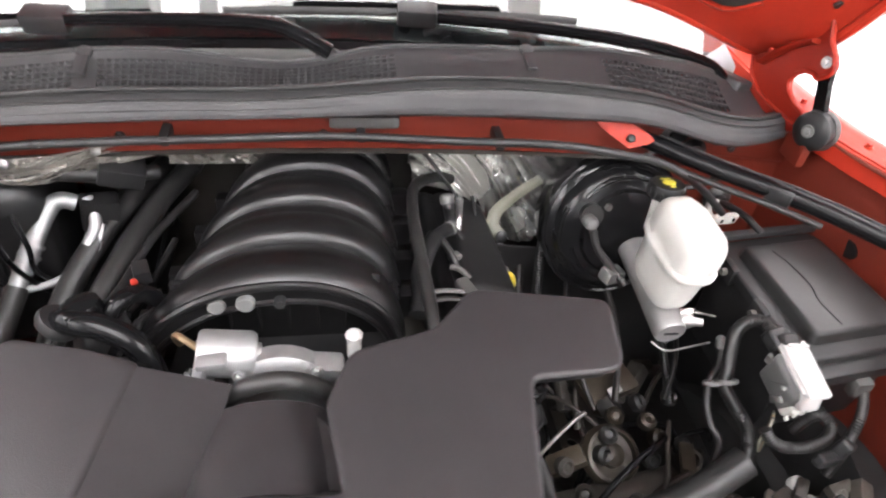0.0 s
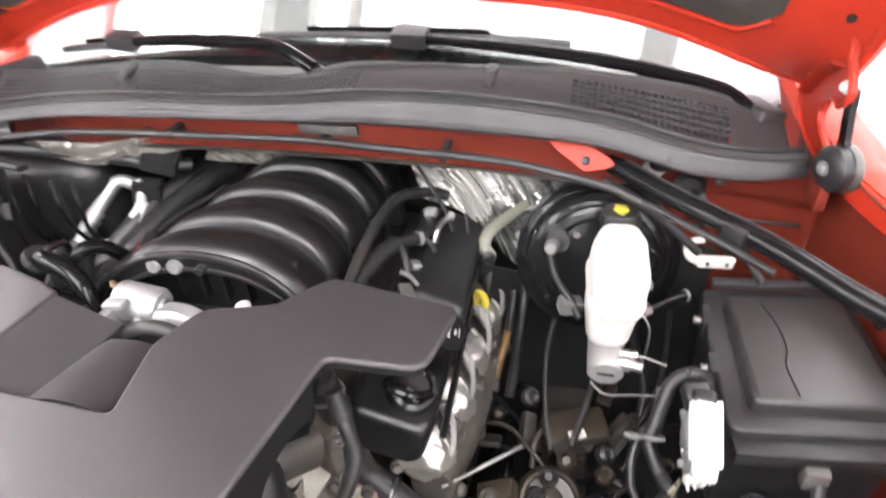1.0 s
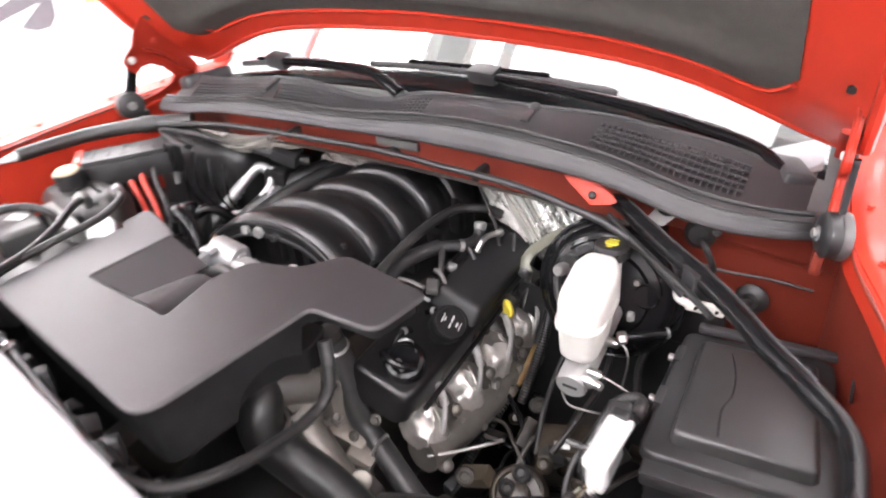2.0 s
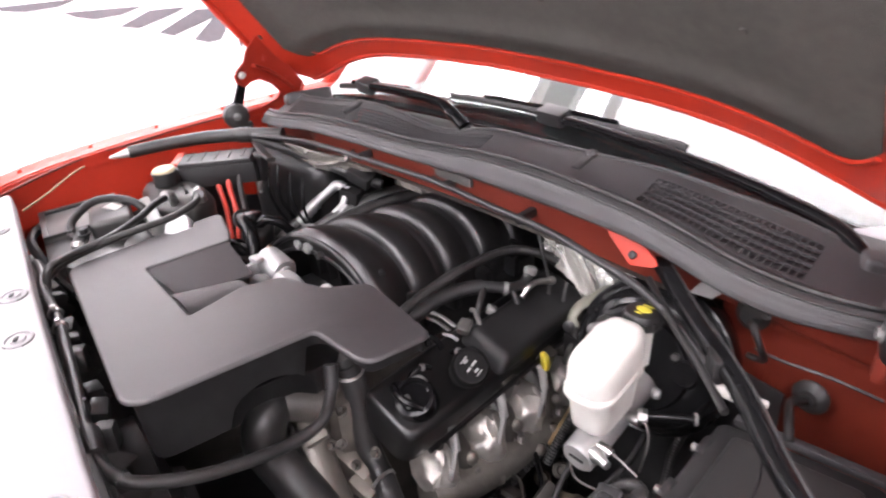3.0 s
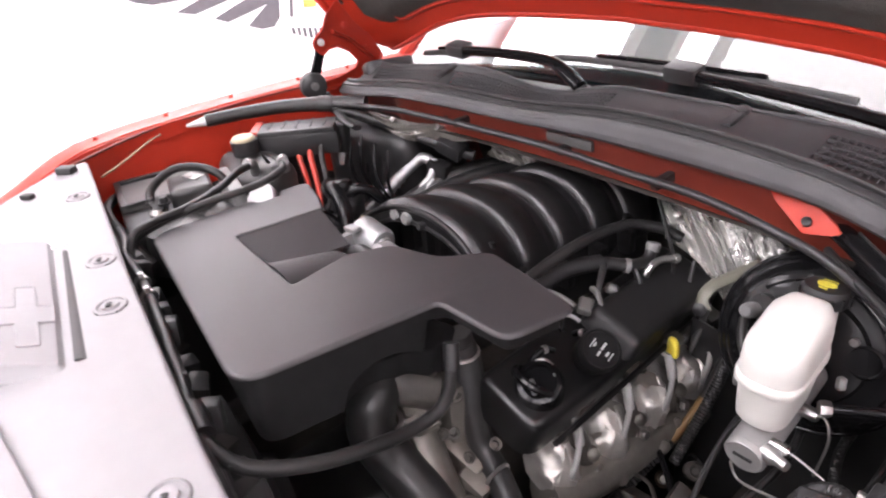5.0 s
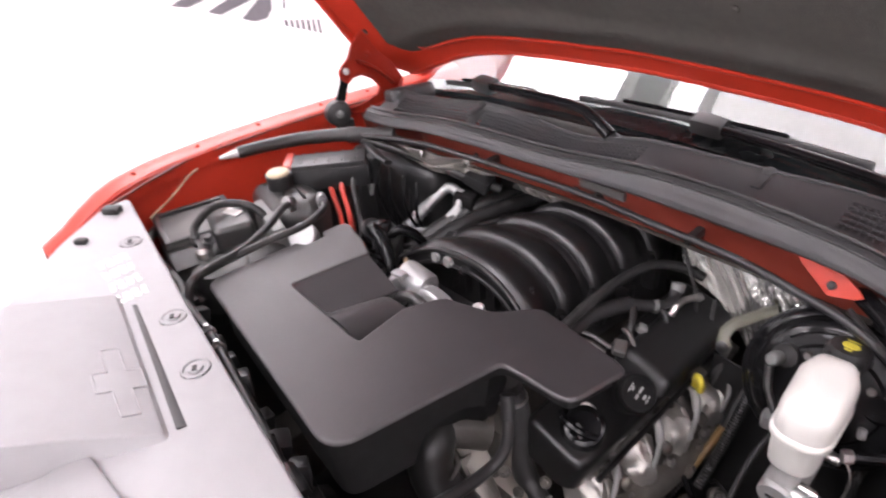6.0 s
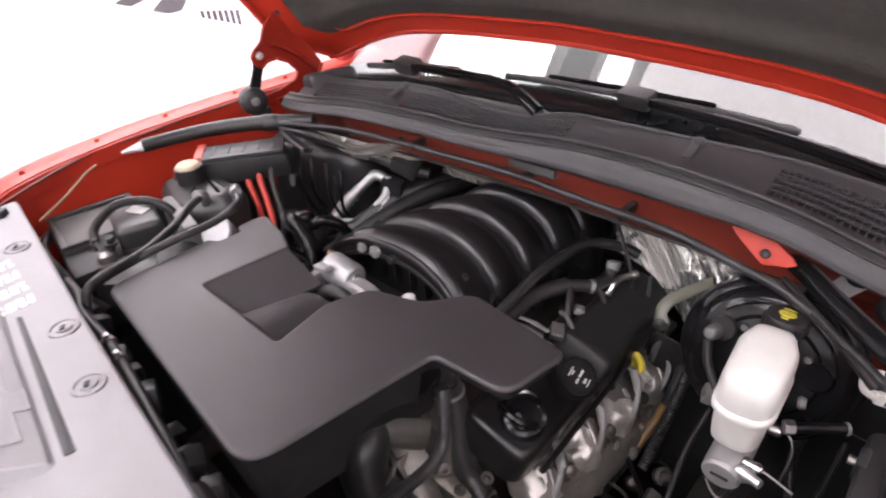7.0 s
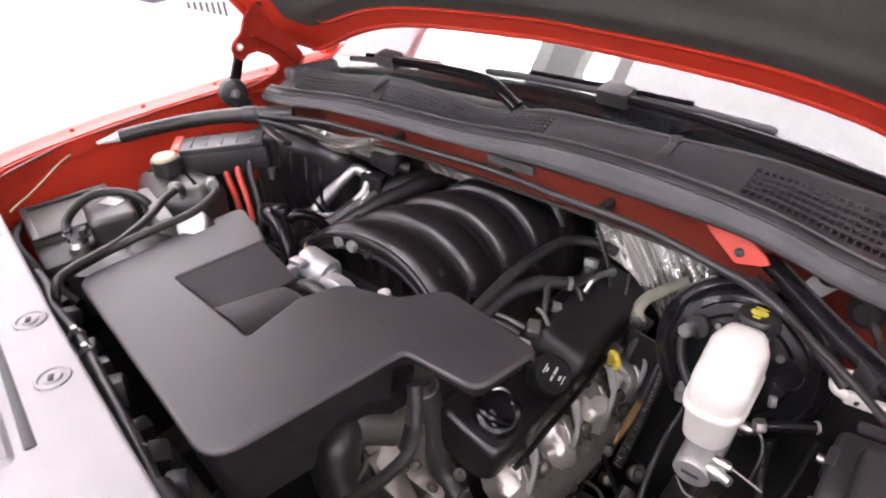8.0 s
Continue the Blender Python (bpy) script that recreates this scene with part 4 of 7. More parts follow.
# front cover, pulleys and belt
part("timing_cover", box(B(), (0.0, -0.30, 0.82), (0.30, 0.06, 0.34), 0.02, (0, 0, -5)), CASTING, eng, "cast aluminium front cover")
part("alternator", lathe(B(), [(0.05, 0), (0.055, 0.01), (0.055, 0.05), (0.045, 0.06), (0.02, 0.065)], (0.055, -0.33, 0.93), (0.3, -0.9, 0.3), 24), CASTING, eng, "dull aluminium alternator")
bm = lathe(B(), [(0.05, 0), (0.055, 0.02), (0.05, 0.03), (0.02, 0.034)], (0.20, -0.36, 0.80), (0, -1, 0), 28)
part("pulley", bm, GREASE, eng)
part("thermostat_housing", tube(B(), [(0.12, -0.345, 0.985), (0.10, -0.375, 1.0), (0.075, -0.405, 1.008)], 0.031, 16, 5), GREASE, eng, "dirty cast thermostat housing")
part("housing_ear", box(B(), (0.115, -0.35, 1.022), (0.03, 0.02, 0.012), 0.004, (0, 15, 20)), GREASE, eng)
bolts(eng, ((0.118, -0.352, 1.028), (0.155, -0.335, 0.985), (0.165, -0.352, 0.935)), GREASE, 0.006, 0.009, (0.2, -0.4, 0.9))
part("pump_casting", tube(B(), [(0.105, -0.375, 0.955), (0.125, -0.375, 0.925), (0.155, -0.382, 0.895), (0.185, -0.385, 0.86), (0.22, -0.39, 0.82)], 0.030, 12, 5, 0.024, flat=0.6), CASTING, eng, "weathered aluminium pump casting")
part("pump_flange", box(B(), (0.112, -0.372, 0.962), (0.075, 0.04, 0.018), 0.006, (20, 25, -12)), CASTING, eng)
part("pump_boss", lathe(B(), [(0.016, 0), (0.017, 0.018), (0.010, 0.022)], (0.215, -0.375, 0.85), (0.5, -0.6, 0.6), 14), CASTING, eng)
part("bracket", box(B(), (0.12, -0.335, 0.86), (0.13, 0.03, 0.07), 0.01, (10, 20, 10)), CASTING, eng)
part("bracket", box(B(), (0.165, -0.345, 0.80), (0.05, 0.04, 0.14), 0.012, (0, 25, 10)), CASTING, eng)
bolts(eng, ((0.15, -0.36, 0.93), (0.185, -0.345, 0.90), (0.10, -0.36, 0.88), (0.225, -0.33, 0.945)), GREASE, 0.006, 0.008, (0.3, -0.8, 0.5))

# upper radiator hose, black and fat, dropping to the front
uh = thing("radiator_hose", (0.11, -0.43, 0.95), "fat black rubber radiator hose bent downwards", "hose")
part("hose", tube(B(), [(0.075, -0.395, 1.01), (0.095, -0.43, 1.0), (0.108, -0.445, 0.965), (0.140, -0.435, 0.918), (0.205, -0.425, 0.872), (0.285, -0.43, 0.822), (0.375, -0.45, 0.745)], 0.034, 18, 8), RUBBER, uh)
part("clamp", tube(B(), [(0.103 + 0.036 * math.cos(k * 0.785), -0.437 + 0.036 * math.sin(k * 0.785), 0.972) for k in range(9)], 0.0035, 6, 3), STEEL, uh)

lh = thing("bypass_hose", (0.13, -0.29, 1.0), "black rubber coolant hose with a steel clamp", "hose")
part("hose", tube(B(), [(0.125, -0.30, 1.06), (0.135, -0.295, 1.0), (0.145, -0.30, 0.94), (0.165, -0.305, 0.88), (0.21, -0.315, 0.85), (0.28, -0.34, 0.82), (0.36, -0.37, 0.80)], 0.020, 14, 8), RUBBER, lh)
part("clamp", tube(B(), [(0.205 + 0.006 * math.sin(k * 0.785), -0.315 + 0.022 * math.cos(k * 0.785), 0.852 + 0.022 * math.sin(k * 0.785)) for k in range(9)], 0.003, 6, 3), STEEL, lh)
part("wrap", tube(B(), [(0.128, -0.30, 1.045), (0.136, -0.295, 1.0), (0.143, -0.298, 0.955)], 0.0215, 12, 5), BLACK, lh)
part("clamp", tube(B(), [(0.130 + 0.0225 * math.cos(a), -0.298 + 0.0225 * math.sin(a), 1.028) for a in np.linspace(0, 6.28, 14)], 0.003, 6, 2), STEEL, lh)

# ================= intake manifold =================
im = thing("intake_manifold", (-0.06, 0.0, 0.99), "satin black ribbed plastic intake manifold", "intake manifold")
VALLEYS = (-0.206, -0.126, -0.040, 0.048, 0.136, 0.240)


def lobe(f):
    """Rounded rib with its crest set towards the front, and a lower fold behind it."""
    f = min(1.0, max(0.0, f))
    main = math.sin(math.pi * min(1.0, f / 0.84) ** 0.68) ** 0.75
    fold = 0.50 * math.sin(math.pi * (f - 0.60) / 0.40) ** 0.8 if 0.60 < f < 1.0 else 0.0
    return max(main, fold)


def man(u, v):
    ph = v * 5
    i = min(int(ph), 4)
    f = ph - i
    y0 = VALLEYS[i] * (1 - f) + VALLEYS[i + 1] * f
    a = math.pi * (-0.05 + 1.10 * u)
    k = v
    xl, xr = -0.266 + 0.118 * k, 0.070 + 0.012 * k
    cx, hw = (xl + xr) / 2, (xr - xl) / 2
    c, s = math.cos(a), math.sin(a)
    y = y0 - 0.016 * c * (1 - k) - 0.020 * (1 - max(0, s)) * (1 - 0.5 * k)
    h = 0.138 - 0.022 * k - 0.03 * max(0, (k - 0.90) / 0.10)
    lb = lobe(f) if i else 1 - (((f - 0.28) / 0.72) ** 2 if f > 0.28 else 0.55 * ((0.28 - f) / 0.28) ** 2)
    sc = 1 - 0.135 * (1 - lb) * (0.35 + 0.65 * max(0, s))
    cc = (abs(c) ** 0.92) * (1 if c > 0 else -1)
    return Vector((cx - hw * sc * cc, y, 0.995 + h * sc * s))


part("runner_shell", sheet(B(), man, 56, 150, (0, 0, -0.003)), MANIFOLD, im)
# front lip round the opening
lip = [man(u, 0.0) + Vector((0, -0.004, -0.002)) for u in np.linspace(0.03, 0.97, 25)]
part("front_lip", tube(B(), lip, 0.0055, 8, 3), MANIFOLD, im)
inner = [Vector((p.x * 0.9 + -0.089 * 0.1, p.y - 0.001, 1.0 + (p.z - 1.0) * 0.80)) for p in lip]
part("inner_lip", tube(B(), inner, 0.004, 8, 3), MANIFOLD, im)
bm = B()
for a, b, c, d in zip(lip, lip[1:], inner[1:], inner):
    bm.faces.new([bm.verts.new(q) for q in (a, b, c, d)])
part("front_flange", bm, MANIFOLD, im)
part("front_wall", box(B(), (-0.089, -0.165, 1.03), (0.25, 0.01, 0.12), 0.003), MATTE, im)
for i in range(5):
    part("fin", box(B(), (-0.15 + 0.036 * i, -0.176, 1.045), (0.003, 0.02, 0.055), 0.001), MATTE, im)
for i in range(4):
    q = man(0.93, (i + 1) / 5)
    part("runner_gap", lathe(B(), [(0.020, -0.004), (0.021, 0.006), (0.014, 0.009), (0.010, 0.002)], (q.x - 0.004, q.y, q.z + 0.012), (0.9, -0.2, 0.35), 16, 0.8), MATTE, im, "dark gap between two runners")
for x, z in ((-0.153, 1.107), (-0.121, 1.109), (-0.083, 1.108)):
    r = 0.011 if x < -0.1 else 0.007
    part("bolt_head", lathe(B(), [(r, -0.008), (r, 0.004), (r * 0.8, 0.007)], (x, -0.214, z - 0.008), (0, -1, 0.15), 16), GREY_PL if r > 0.01 else BLACK, im, "grey round bolt head")
for y in (-0.115, -0.04, 0.04, 0.115):
    for u in (0.96, 0.04):
        q = man(u, (y + 0.206) / 0.428)
        part("foot", box(B(), (q.x + (0.012 if u > 0.5 else -0.012), q.y, 1.0), (0.03, 0.022, 0.045), 0.006), MANIFOLD, im)

settle(im, 0.010, 0.016, 0.016)

# ================= throttle body =================
tb = thing("throttle_body", (-0.10, -0.27, 1.03), "bright aluminium throttle body with its round motor", "throttle body")
bm = lathe(B(), [(0.024, 0), (0.026, 0.004), (0.026, 0.054), (0.0225, 0.060), (0.0135, 0.0605), (0.0125, 0.065), (0.004, 0.066)], (-0.170, -0.256, 1.088), (1, 0.0, -0.12), 28)
part("motor", bm, SATIN, tb, "round satin metal motor can")
bm = box(B(), (-0.166, -0.275, 1.062), (0.012, 0.05, 0.066), 0.006)
hexbolt(bm, (-0.173, -0.285, 1.085), 0.006, 0.006, (-1, 0, 0))
hexbolt(bm, (-0.173, -0.262, 1.048), 0.005, 0.006, (-1, 0, 0))
box(bm, (-0.150, -0.285, 1.108), (0.03, 0.016, 0.008), 0.002, (0, -8, 0))
part("end_plate", bm, SATIN, tb)
bm = B()
lathe(bm, [(0.052, 0), (0.058, 0.006), (0.058, 0.026), (0.05, 0.032)], (-0.085, -0.255, 1.035), (0, -1, 0.12), 28)
box(bm, (-0.045, -0.268, 1.070), (0.058, 0.03, 0.022), 0.008, (0, 8, 0))
lathe(bm, [(0.015, 0), (0.016, 0.01), (0.010, 0.014)], (-0.012, -0.285, 1.066), (0.4, -0.9, 0.1), 14)
for x, z in ((-0.125, 1.083), (-0.045, 1.086), (-0.020, 1.055)):
    hexbolt(bm, (x, -0.287, z), 0.005, 0.006, (0, -1, 0.3))
part("housing", bm, SATIN, tb, "cast aluminium throttle housing")
part("coupling", tube(B(), [(-0.085 + 0.062 * math.cos(a), -0.305, 1.035 + 0.062 * math.sin(a)) for a in np.linspace(0.0, math.pi, 13)], 0.010, 10, 3, ripple=0.0), RUBBER, tb, "black rubber duct coupling")
part("wire", tube(B(), [(-0.172, -0.25, 1.09), (-0.19, -0.24, 1.098), (-0.20, -0.225, 1.08), (-0.205, -0.2, 1.04)], 0.004, 8), BRONZE, tb)
bm = box(B(), (-0.004, -0.238, 1.066), (0.016, 0.016, 0.030), 0.004)
lathe(bm, [(0.009, 0), (0.010, 0.008), (0.005, 0.012)], (-0.004, -0.240, 1.080), (0, 0, 1), 14)
part("sensor", bm, LIGHT_PL, tb, "white and black pressure sensor")

settle(tb, 0.014, -0.004, 0.018)

# ================= passenger side of the engine =================
th = thing("vacuum_elbow", (-0.26, -0.25, 1.05), "black moulded vacuum fitting with hose elbows", "hose fitting")
part("elbow", tube(B(), [(-0.30, -0.225, 1.125), (-0.275, -0.24, 1.14), (-0.245, -0.245, 1.135), (-0.215, -0.255, 1.115), (-0.20, -0.27, 1.08)], 0.014, 12, 6), GLOSS_BLACK, th)
part("ring", lathe(B(), [(0.022, -0.006), (0.024, 0.0), (0.022, 0.006)], (-0.295, -0.228, 1.128), (0.6, 0.2, 0.8), 18), BLACK, th)
part("body", box(B(), (-0.225, -0.285, 1.075), (0.05, 0.06, 0.07), 0.014, (10, 15, 20), 3), BLACK, th)
part("valve_body", box(B(), (-0.262, -0.222, 1.095), (0.050, 0.055, 0.075), 0.016, (8, 12, 30), 4), BLACK, th)
part("valve_cap", lathe(B(), [(0.020, -0.012), (0.022, 0.0), (0.020, 0.008), (0.012, 0.011)], (-0.272, -0.222, 1.140), (-0.2, 0.1, 1), 20), GLOSS_BLACK, th)
part("elbow", tube(B(), [(-0.250, -0.225, 1.125), (-0.236, -0.210, 1.140), (-0.222, -0.188, 1.128), (-0.216, -0.170, 1.10)], 0.010, 12, 6), GLOSS_BLACK, th)
part("socket", lathe(B(), [(0.014, -0.01), (0.0155, 0.006), (0.011, 0.008), (0.010, -0.004)], (-0.232, -0.252, 1.098), (0.75, -0.6, 0.25), 16), GLOSS_BLACK, th)
part("plug", lathe(B(), [(0.013, 0), (0.015, 0.014), (0.009, 0.018), (0.007, 0.010)], (-0.205, -0.30, 1.078), (0.7, -0.3, 0.6), 16), GLOSS_BLACK, th)
part("elbow", tube(B(), [(-0.235, -0.30, 1.085), (-0.222, -0.312, 1.105), (-0.200, -0.308, 1.110), (-0.190, -0.290, 1.09)], 0.009, 10, 6), GLOSS_BLACK, th)
part("elbow", tube(B(), [(-0.262, -0.262, 1.10), (-0.240, -0.285, 1.118), (-0.215, -0.283, 1.112), (-0.205, -0.265, 1.085)], 0.010, 10, 6), GLOSS_BLACK, th)
part("hose_ring", lathe(B(), [(0.0105, -0.003), (0.0115, 0.0), (0.0105, 0.003)], (-0.232, -0.287, 1.117), (0.9, -0.1, -0.1), 14), DULL_STEEL, th)
part("lead", tube(B(), [(-0.25, -0.23, 1.06), (-0.235, -0.20, 1.085), (-0.222, -0.16, 1.07), (-0.23, -0.1, 1.03)], 0.006, 8), BLACK, th)
for i, (a, b, r) in enumerate((((-0.375, -0.04, 0.99), (-0.267, 0.18, 1.055), 0.017), ((-0.335, -0.115, 0.99), (-0.235, 0.165, 1.055), 0.016))):
    t = thing("heater_hose", a, "black rubber heater hose beside the manifold", "hose", "heater hoses")
    a, b = Vector(a), Vector(b)
    part("hose", tube(B(), [a + Vector((-0.02, -0.08, -0.05)), a, a.lerp(b, 0.35) + Vector((0, 0, 0.018)), a.lerp(b, 0.7) + Vector((0, 0, 0.016)), b], r, 14, 8), RUBBER, t)
    m = b + (b - a).normalized() * 0.012
    part("quick_connector", tube(B(), [b, m, m + Vector((0.004, 0.03, 0.006))], r * 1.12, 14, 4), OLIVE if i == 0 else BLACK, t, "olive plastic quick connector" if i == 0 else "")
acl = thing("refrigerant_line", (-0.42, 0.0, 0.98), "silver refrigerant line with black hose", "pipe")
part("pipe", tube(B(), [(-0.436, -0.04, 1.00), (-0.420, 0.0, 1.035), (-0.402, 0.045, 1.068), (-0.388, 0.058, 1.074), (-0.372, 0.062, 1.066)], 0.012, 12, 8), SATIN, acl)
part("pipe", tube(B(), [(-0.352, 0.055, 1.080), (-0.345, 0.045, 1.068), (-0.342, 0.03, 1.048), (-0.352, 0.01, 1.03)], 0.0085, 12, 8), SATIN, acl)
for k in range(3):
    part("ferrule", lathe(B(), [(0.0145, -0.003), (0.0152, 0.0), (0.0145, 0.003)], (-0.428 + 0.005 * k, -0.018 + 0.011 * k, 1.018 + 0.0095 * k), (0.4, 0.9, 0.75), 16), SATIN, acl)
part("sleeve", tube(B(), [(-0.431, -0.025, 1.012), (-0.419, 0.003, 1.038)], 0.0135, 14, 4), SATIN, acl)
part("hose", tube(B(), [(-0.436, -0.04, 1.0), (-0.45, -0.09, 0.965), (-0.46, -0.15, 0.92), (-0.47, -0.22, 0.85)], 0.015, 12, 6), RUBBER, acl)
part("thin_pipe", tube(B(), [(-0.335, 0.035, 1.048), (-0.345, 0.0, 1.018), (-0.39, -0.03, 1.0), (-0.44, -0.045, 0.992), (-0.475, -0.07, 0.97), (-0.50, -0.14, 0.9)], 0.0055, 10, 8), SATIN, acl)
part("valve_block", box(B(), (-0.34, 0.055, 1.055), (0.05, 0.035, 0.05), 0.006, (0, 10, 20)), MATTE, acl)
blk = thing("blower_housing", (-0.55, 0.12, 0.8), "black plastic blower housing on the firewall", "housing")
part("shell", box(B(), (-0.56, 0.10, 0.98), (0.30, 0.22, 0.30), 0.05, (0, 0, 8), 4), BLACK, blk)
bm = B()
for k in range(4):
    tube(bm, [(-0.66 + 0.06 * k, -0.005 + 0.006 * k, 1.10), (-0.655 + 0.062 * k, -0.02 + 0.005 * k, 1.02), (-0.65 + 0.06 * k, -0.012, 0.92)], 0.005, 8, 4)
part("ribs", bm, BLACK, blk)

for k, (x, y, z) in enumerate(((-0.505, -0.055, 1.13), (-0.475, -0.045, 1.14), (-0.44, -0.035, 1.125), (-0.415, -0.02, 1.11))):
    pts = [(x, y, z), (x + 0.012, y - 0.016, z - 0.045), (x + 0.02 - 0.012 * (k % 2), y - 0.012, z - 0.09), (x + 0.035, y + 0.01, z - 0.15)]
    w = solo("wire", tube(B(), pts, 0.0038, 8, 6), GLOSS_BLACK, "thin black wire hanging before the blower housing", "wiring", "wiring looms")
# wiring across the passenger side
for pts, r, nm in (([(-0.60, -0.06, 1.19), (-0.50, -0.01, 1.165), (-0.40, 0.03, 1.14), (-0.31, 0.06, 1.115), (-0.26, 0.09, 1.10)], 0.011, "harness"),
                   ([(-0.30, -0.18, 1.06), (-0.29, -0.08, 1.03), (-0.265, 0.02, 1.035), (-0.22, 0.12, 1.04)], 0.006, "wire"),
                   ([(-0.27, -0.16, 1.05), (-0.262, -0.09, 1.02), (-0.24, 0.03, 1.02)], 0.005, "wire"),
                   ([(-0.36, -0.16, 1.0), (-0.33, -0.12, 1.02), (-0.29, -0.14, 1.045), (-0.27, -0.2, 1.05)], 0.007, "wire")):
    solo(nm, tube(B(), pts, r, 10, 8), RUBBER, "black taped wiring loom in the engine bay", "wiring", "wiring looms")
for c, s, r in (((-0.30, 0.065, 1.118), (0.06, 0.04, 0.03), (10, 20, 15)), ((-0.265, -0.06, 1.04), (0.022, 0.03, 0.022), (0, 0, 20)), ((-0.28, -0.14, 1.04), (0.026, 0.03, 0.024), (0, 10, 40))):
    solo("wiring_connector", box(B(), c, s, 0.004, r), BLACK, "black plastic wiring connector beside the manifold", "connector", "wiring connectors")
bm = box(B(), (-0.268, -0.085, 1.045), (0.009, 0.012, 0.008), 0.003, (0, 0, 30))
solo("connector_lock", bm, RED_PL, "small red connector lock tab", "connector")

# ================= driver side of the engine =================
ph = thing("vent_hose", (0.11, -0.1, 1.03), "black rubber breather hose along the manifold", "hose")
part("hose", tube(B(), [(0.112, -0.24, 1.03), (0.108, -0.19, 1.055), (0.104, -0.10, 1.066), (0.104, -0.01, 1.066), (0.115, 0.07, 1.06), (0.155, 0.11, 1.05), (0.185, 0.125, 1.035)], 0.0092, 12, 8), RUBBER, ph)
fr = thing("fuel_rail", (0.14, -0.05, 0.99), "black wiring rail with connectors along the valve cover", "wiring rail")
part("rail", tube(B(), [(0.100, -0.150, 1.030), (0.107, -0.120, 1.038), (0.110, -0.080, 1.044), (0.124, -0.039, 1.046), (0.140, -0.006, 1.044)], 0.0135, 14, 6), BLACK, fr)
part("rail_tail", tube(B(), [(0.140, -0.006, 1.043), (0.155, 0.012, 1.039), (0.169, 0.026, 1.035)], 0.0105, 14, 5), BLACK, fr)
part("collar", tube(B(), [(0.166, 0.023, 1.036), (0.171, 0.028, 1.0345)], 0.0122, 16, 3), GREY_PL, fr, "grey collar")
part("stub", tube(B(), [(0.168, 0.026, 1.035), (0.174, 0.050, 1.030), (0.176, 0.070, 1.030), (0.174, 0.082, 1.038)], 0.0095, 14, 6), BLACK, fr)
part("stub_cap", lathe(B(), [(0.0115, -0.008), (0.0125, 0.0), (0.0115, 0.006), (0.007, 0.008)], (0.173, 0.089, 1.045), (-0.1, 0.4, 0.9), 18), GREY_PL, fr, "grey round cap")
for k, (a, b) in enumerate((((0.112, -0.111, 1.032), (0.170, -0.104, 1.025)), ((0.122, -0.124, 1.030), (0.168, -0.116, 1.021)))):
    part("rail_tab", tube(B(), [a, Vector(a).lerp(Vector(b), 0.5) + Vector((0, 0, 0.004)), b], 0.0048, 8, 5, flat=0.6), (GREY_PL, RIBBED)[k], fr, "long pale plastic tab")
part("tab_block", box(B(), (0.176, -0.088, 1.018), (0.022, 0.030, 0.014), 0.004, (8, 12, 30), 3), RIBBED, fr)
part("bright_arc", tube(B(), [(0.164, -0.126, 1.018), (0.174, -0.126, 1.021), (0.183, -0.122, 1.019), (0.189, -0.118, 1.013)], 0.0034, 8, 5), SATIN, fr, "bright curved metal edge")
part("lead", tube(B(), [(0.146, -0.008, 1.044), (0.156, -0.022, 1.040), (0.165, -0.040, 1.031), (0.170, -0.052, 1.020)], 0.0065, 10, 6, 0.005), RUBBER, fr)
part("lead", tube(B(), [(0.158, -0.052, 1.026), (0.170, -0.054, 1.024), (0.182, -0.060, 1.017), (0.191, -0.066, 1.008)], 0.0045, 10, 6), RIBBED, fr)
part("lead", tube(B(), [(0.172, 0.034, 1.032), (0.182, 0.034, 1.022), (0.192, 0.030, 1.008)], 0.0052, 10, 5), RUBBER, fr)
part("plug", box(B(), (0.172, -0.018, 1.014), (0.018, 0.016, 0.014), 0.004, (0, 20, 35), 3), GREY_PL, fr, "small grey plug")
part("metal_elbow", tube(B(), [(0.188, 0.052, 1.018), (0.190, 0.064, 1.028), (0.193, 0.080, 1.031), (0.197, 0.098, 1.027), (0.199, 0.112, 1.021)], 0.0058, 12, 6), STEEL, fr, "bright curved metal pipe")
part("elbow_nut", lathe(B(), [(0.008, -0.006), (0.0085, 0.0), (0.008, 0.006)], (0.199, 0.116, 1.020), (0.1, 0.95, -0.2), 8), STEEL, fr)
part("elbow_end", lathe(B(), [(0.0065, -0.003), (0.0072, 0.001), (0.0055, 0.004)], (0.187, 0.050, 1.014), (0.1, -0.6, -0.7), 14), STEEL, fr)
for k, (x, y, z) in enumerate(((0.150, -0.175, 1.028), (0.168, -0.165, 1.018), (0.205, -0.195, 1.012), (0.197, -0.140, 1.006))):
    a = 0.7 + 1.9 * k
    c = part("injector_lead", tube(B(), [(x, y, z), (x + 0.014 * math.cos(a), y + 0.014 * math.sin(a), z + 0.008), (x + 0.032 * math.cos(a), y + 0.032 * math.sin(a), z + 0.002), (x + 0.042 * math.cos(a), y + 0.042 * math.sin(a), z - 0.018)], 0.0048, 10, 6), GLOSS_BLACK, fr)
    part("lead_ring", lathe(B(), [(0.0058, -0.003), (0.0064, 0.0), (0.0058, 0.003)], (x + 0.014 * math.cos(a), y + 0.014 * math.sin(a), z + 0.008), (math.cos(a), math.sin(a), 0.2), 12), DULL_STEEL if k % 2 else GREY_PL, c)

settle(ph, 0.004, 0.024, 0.006)

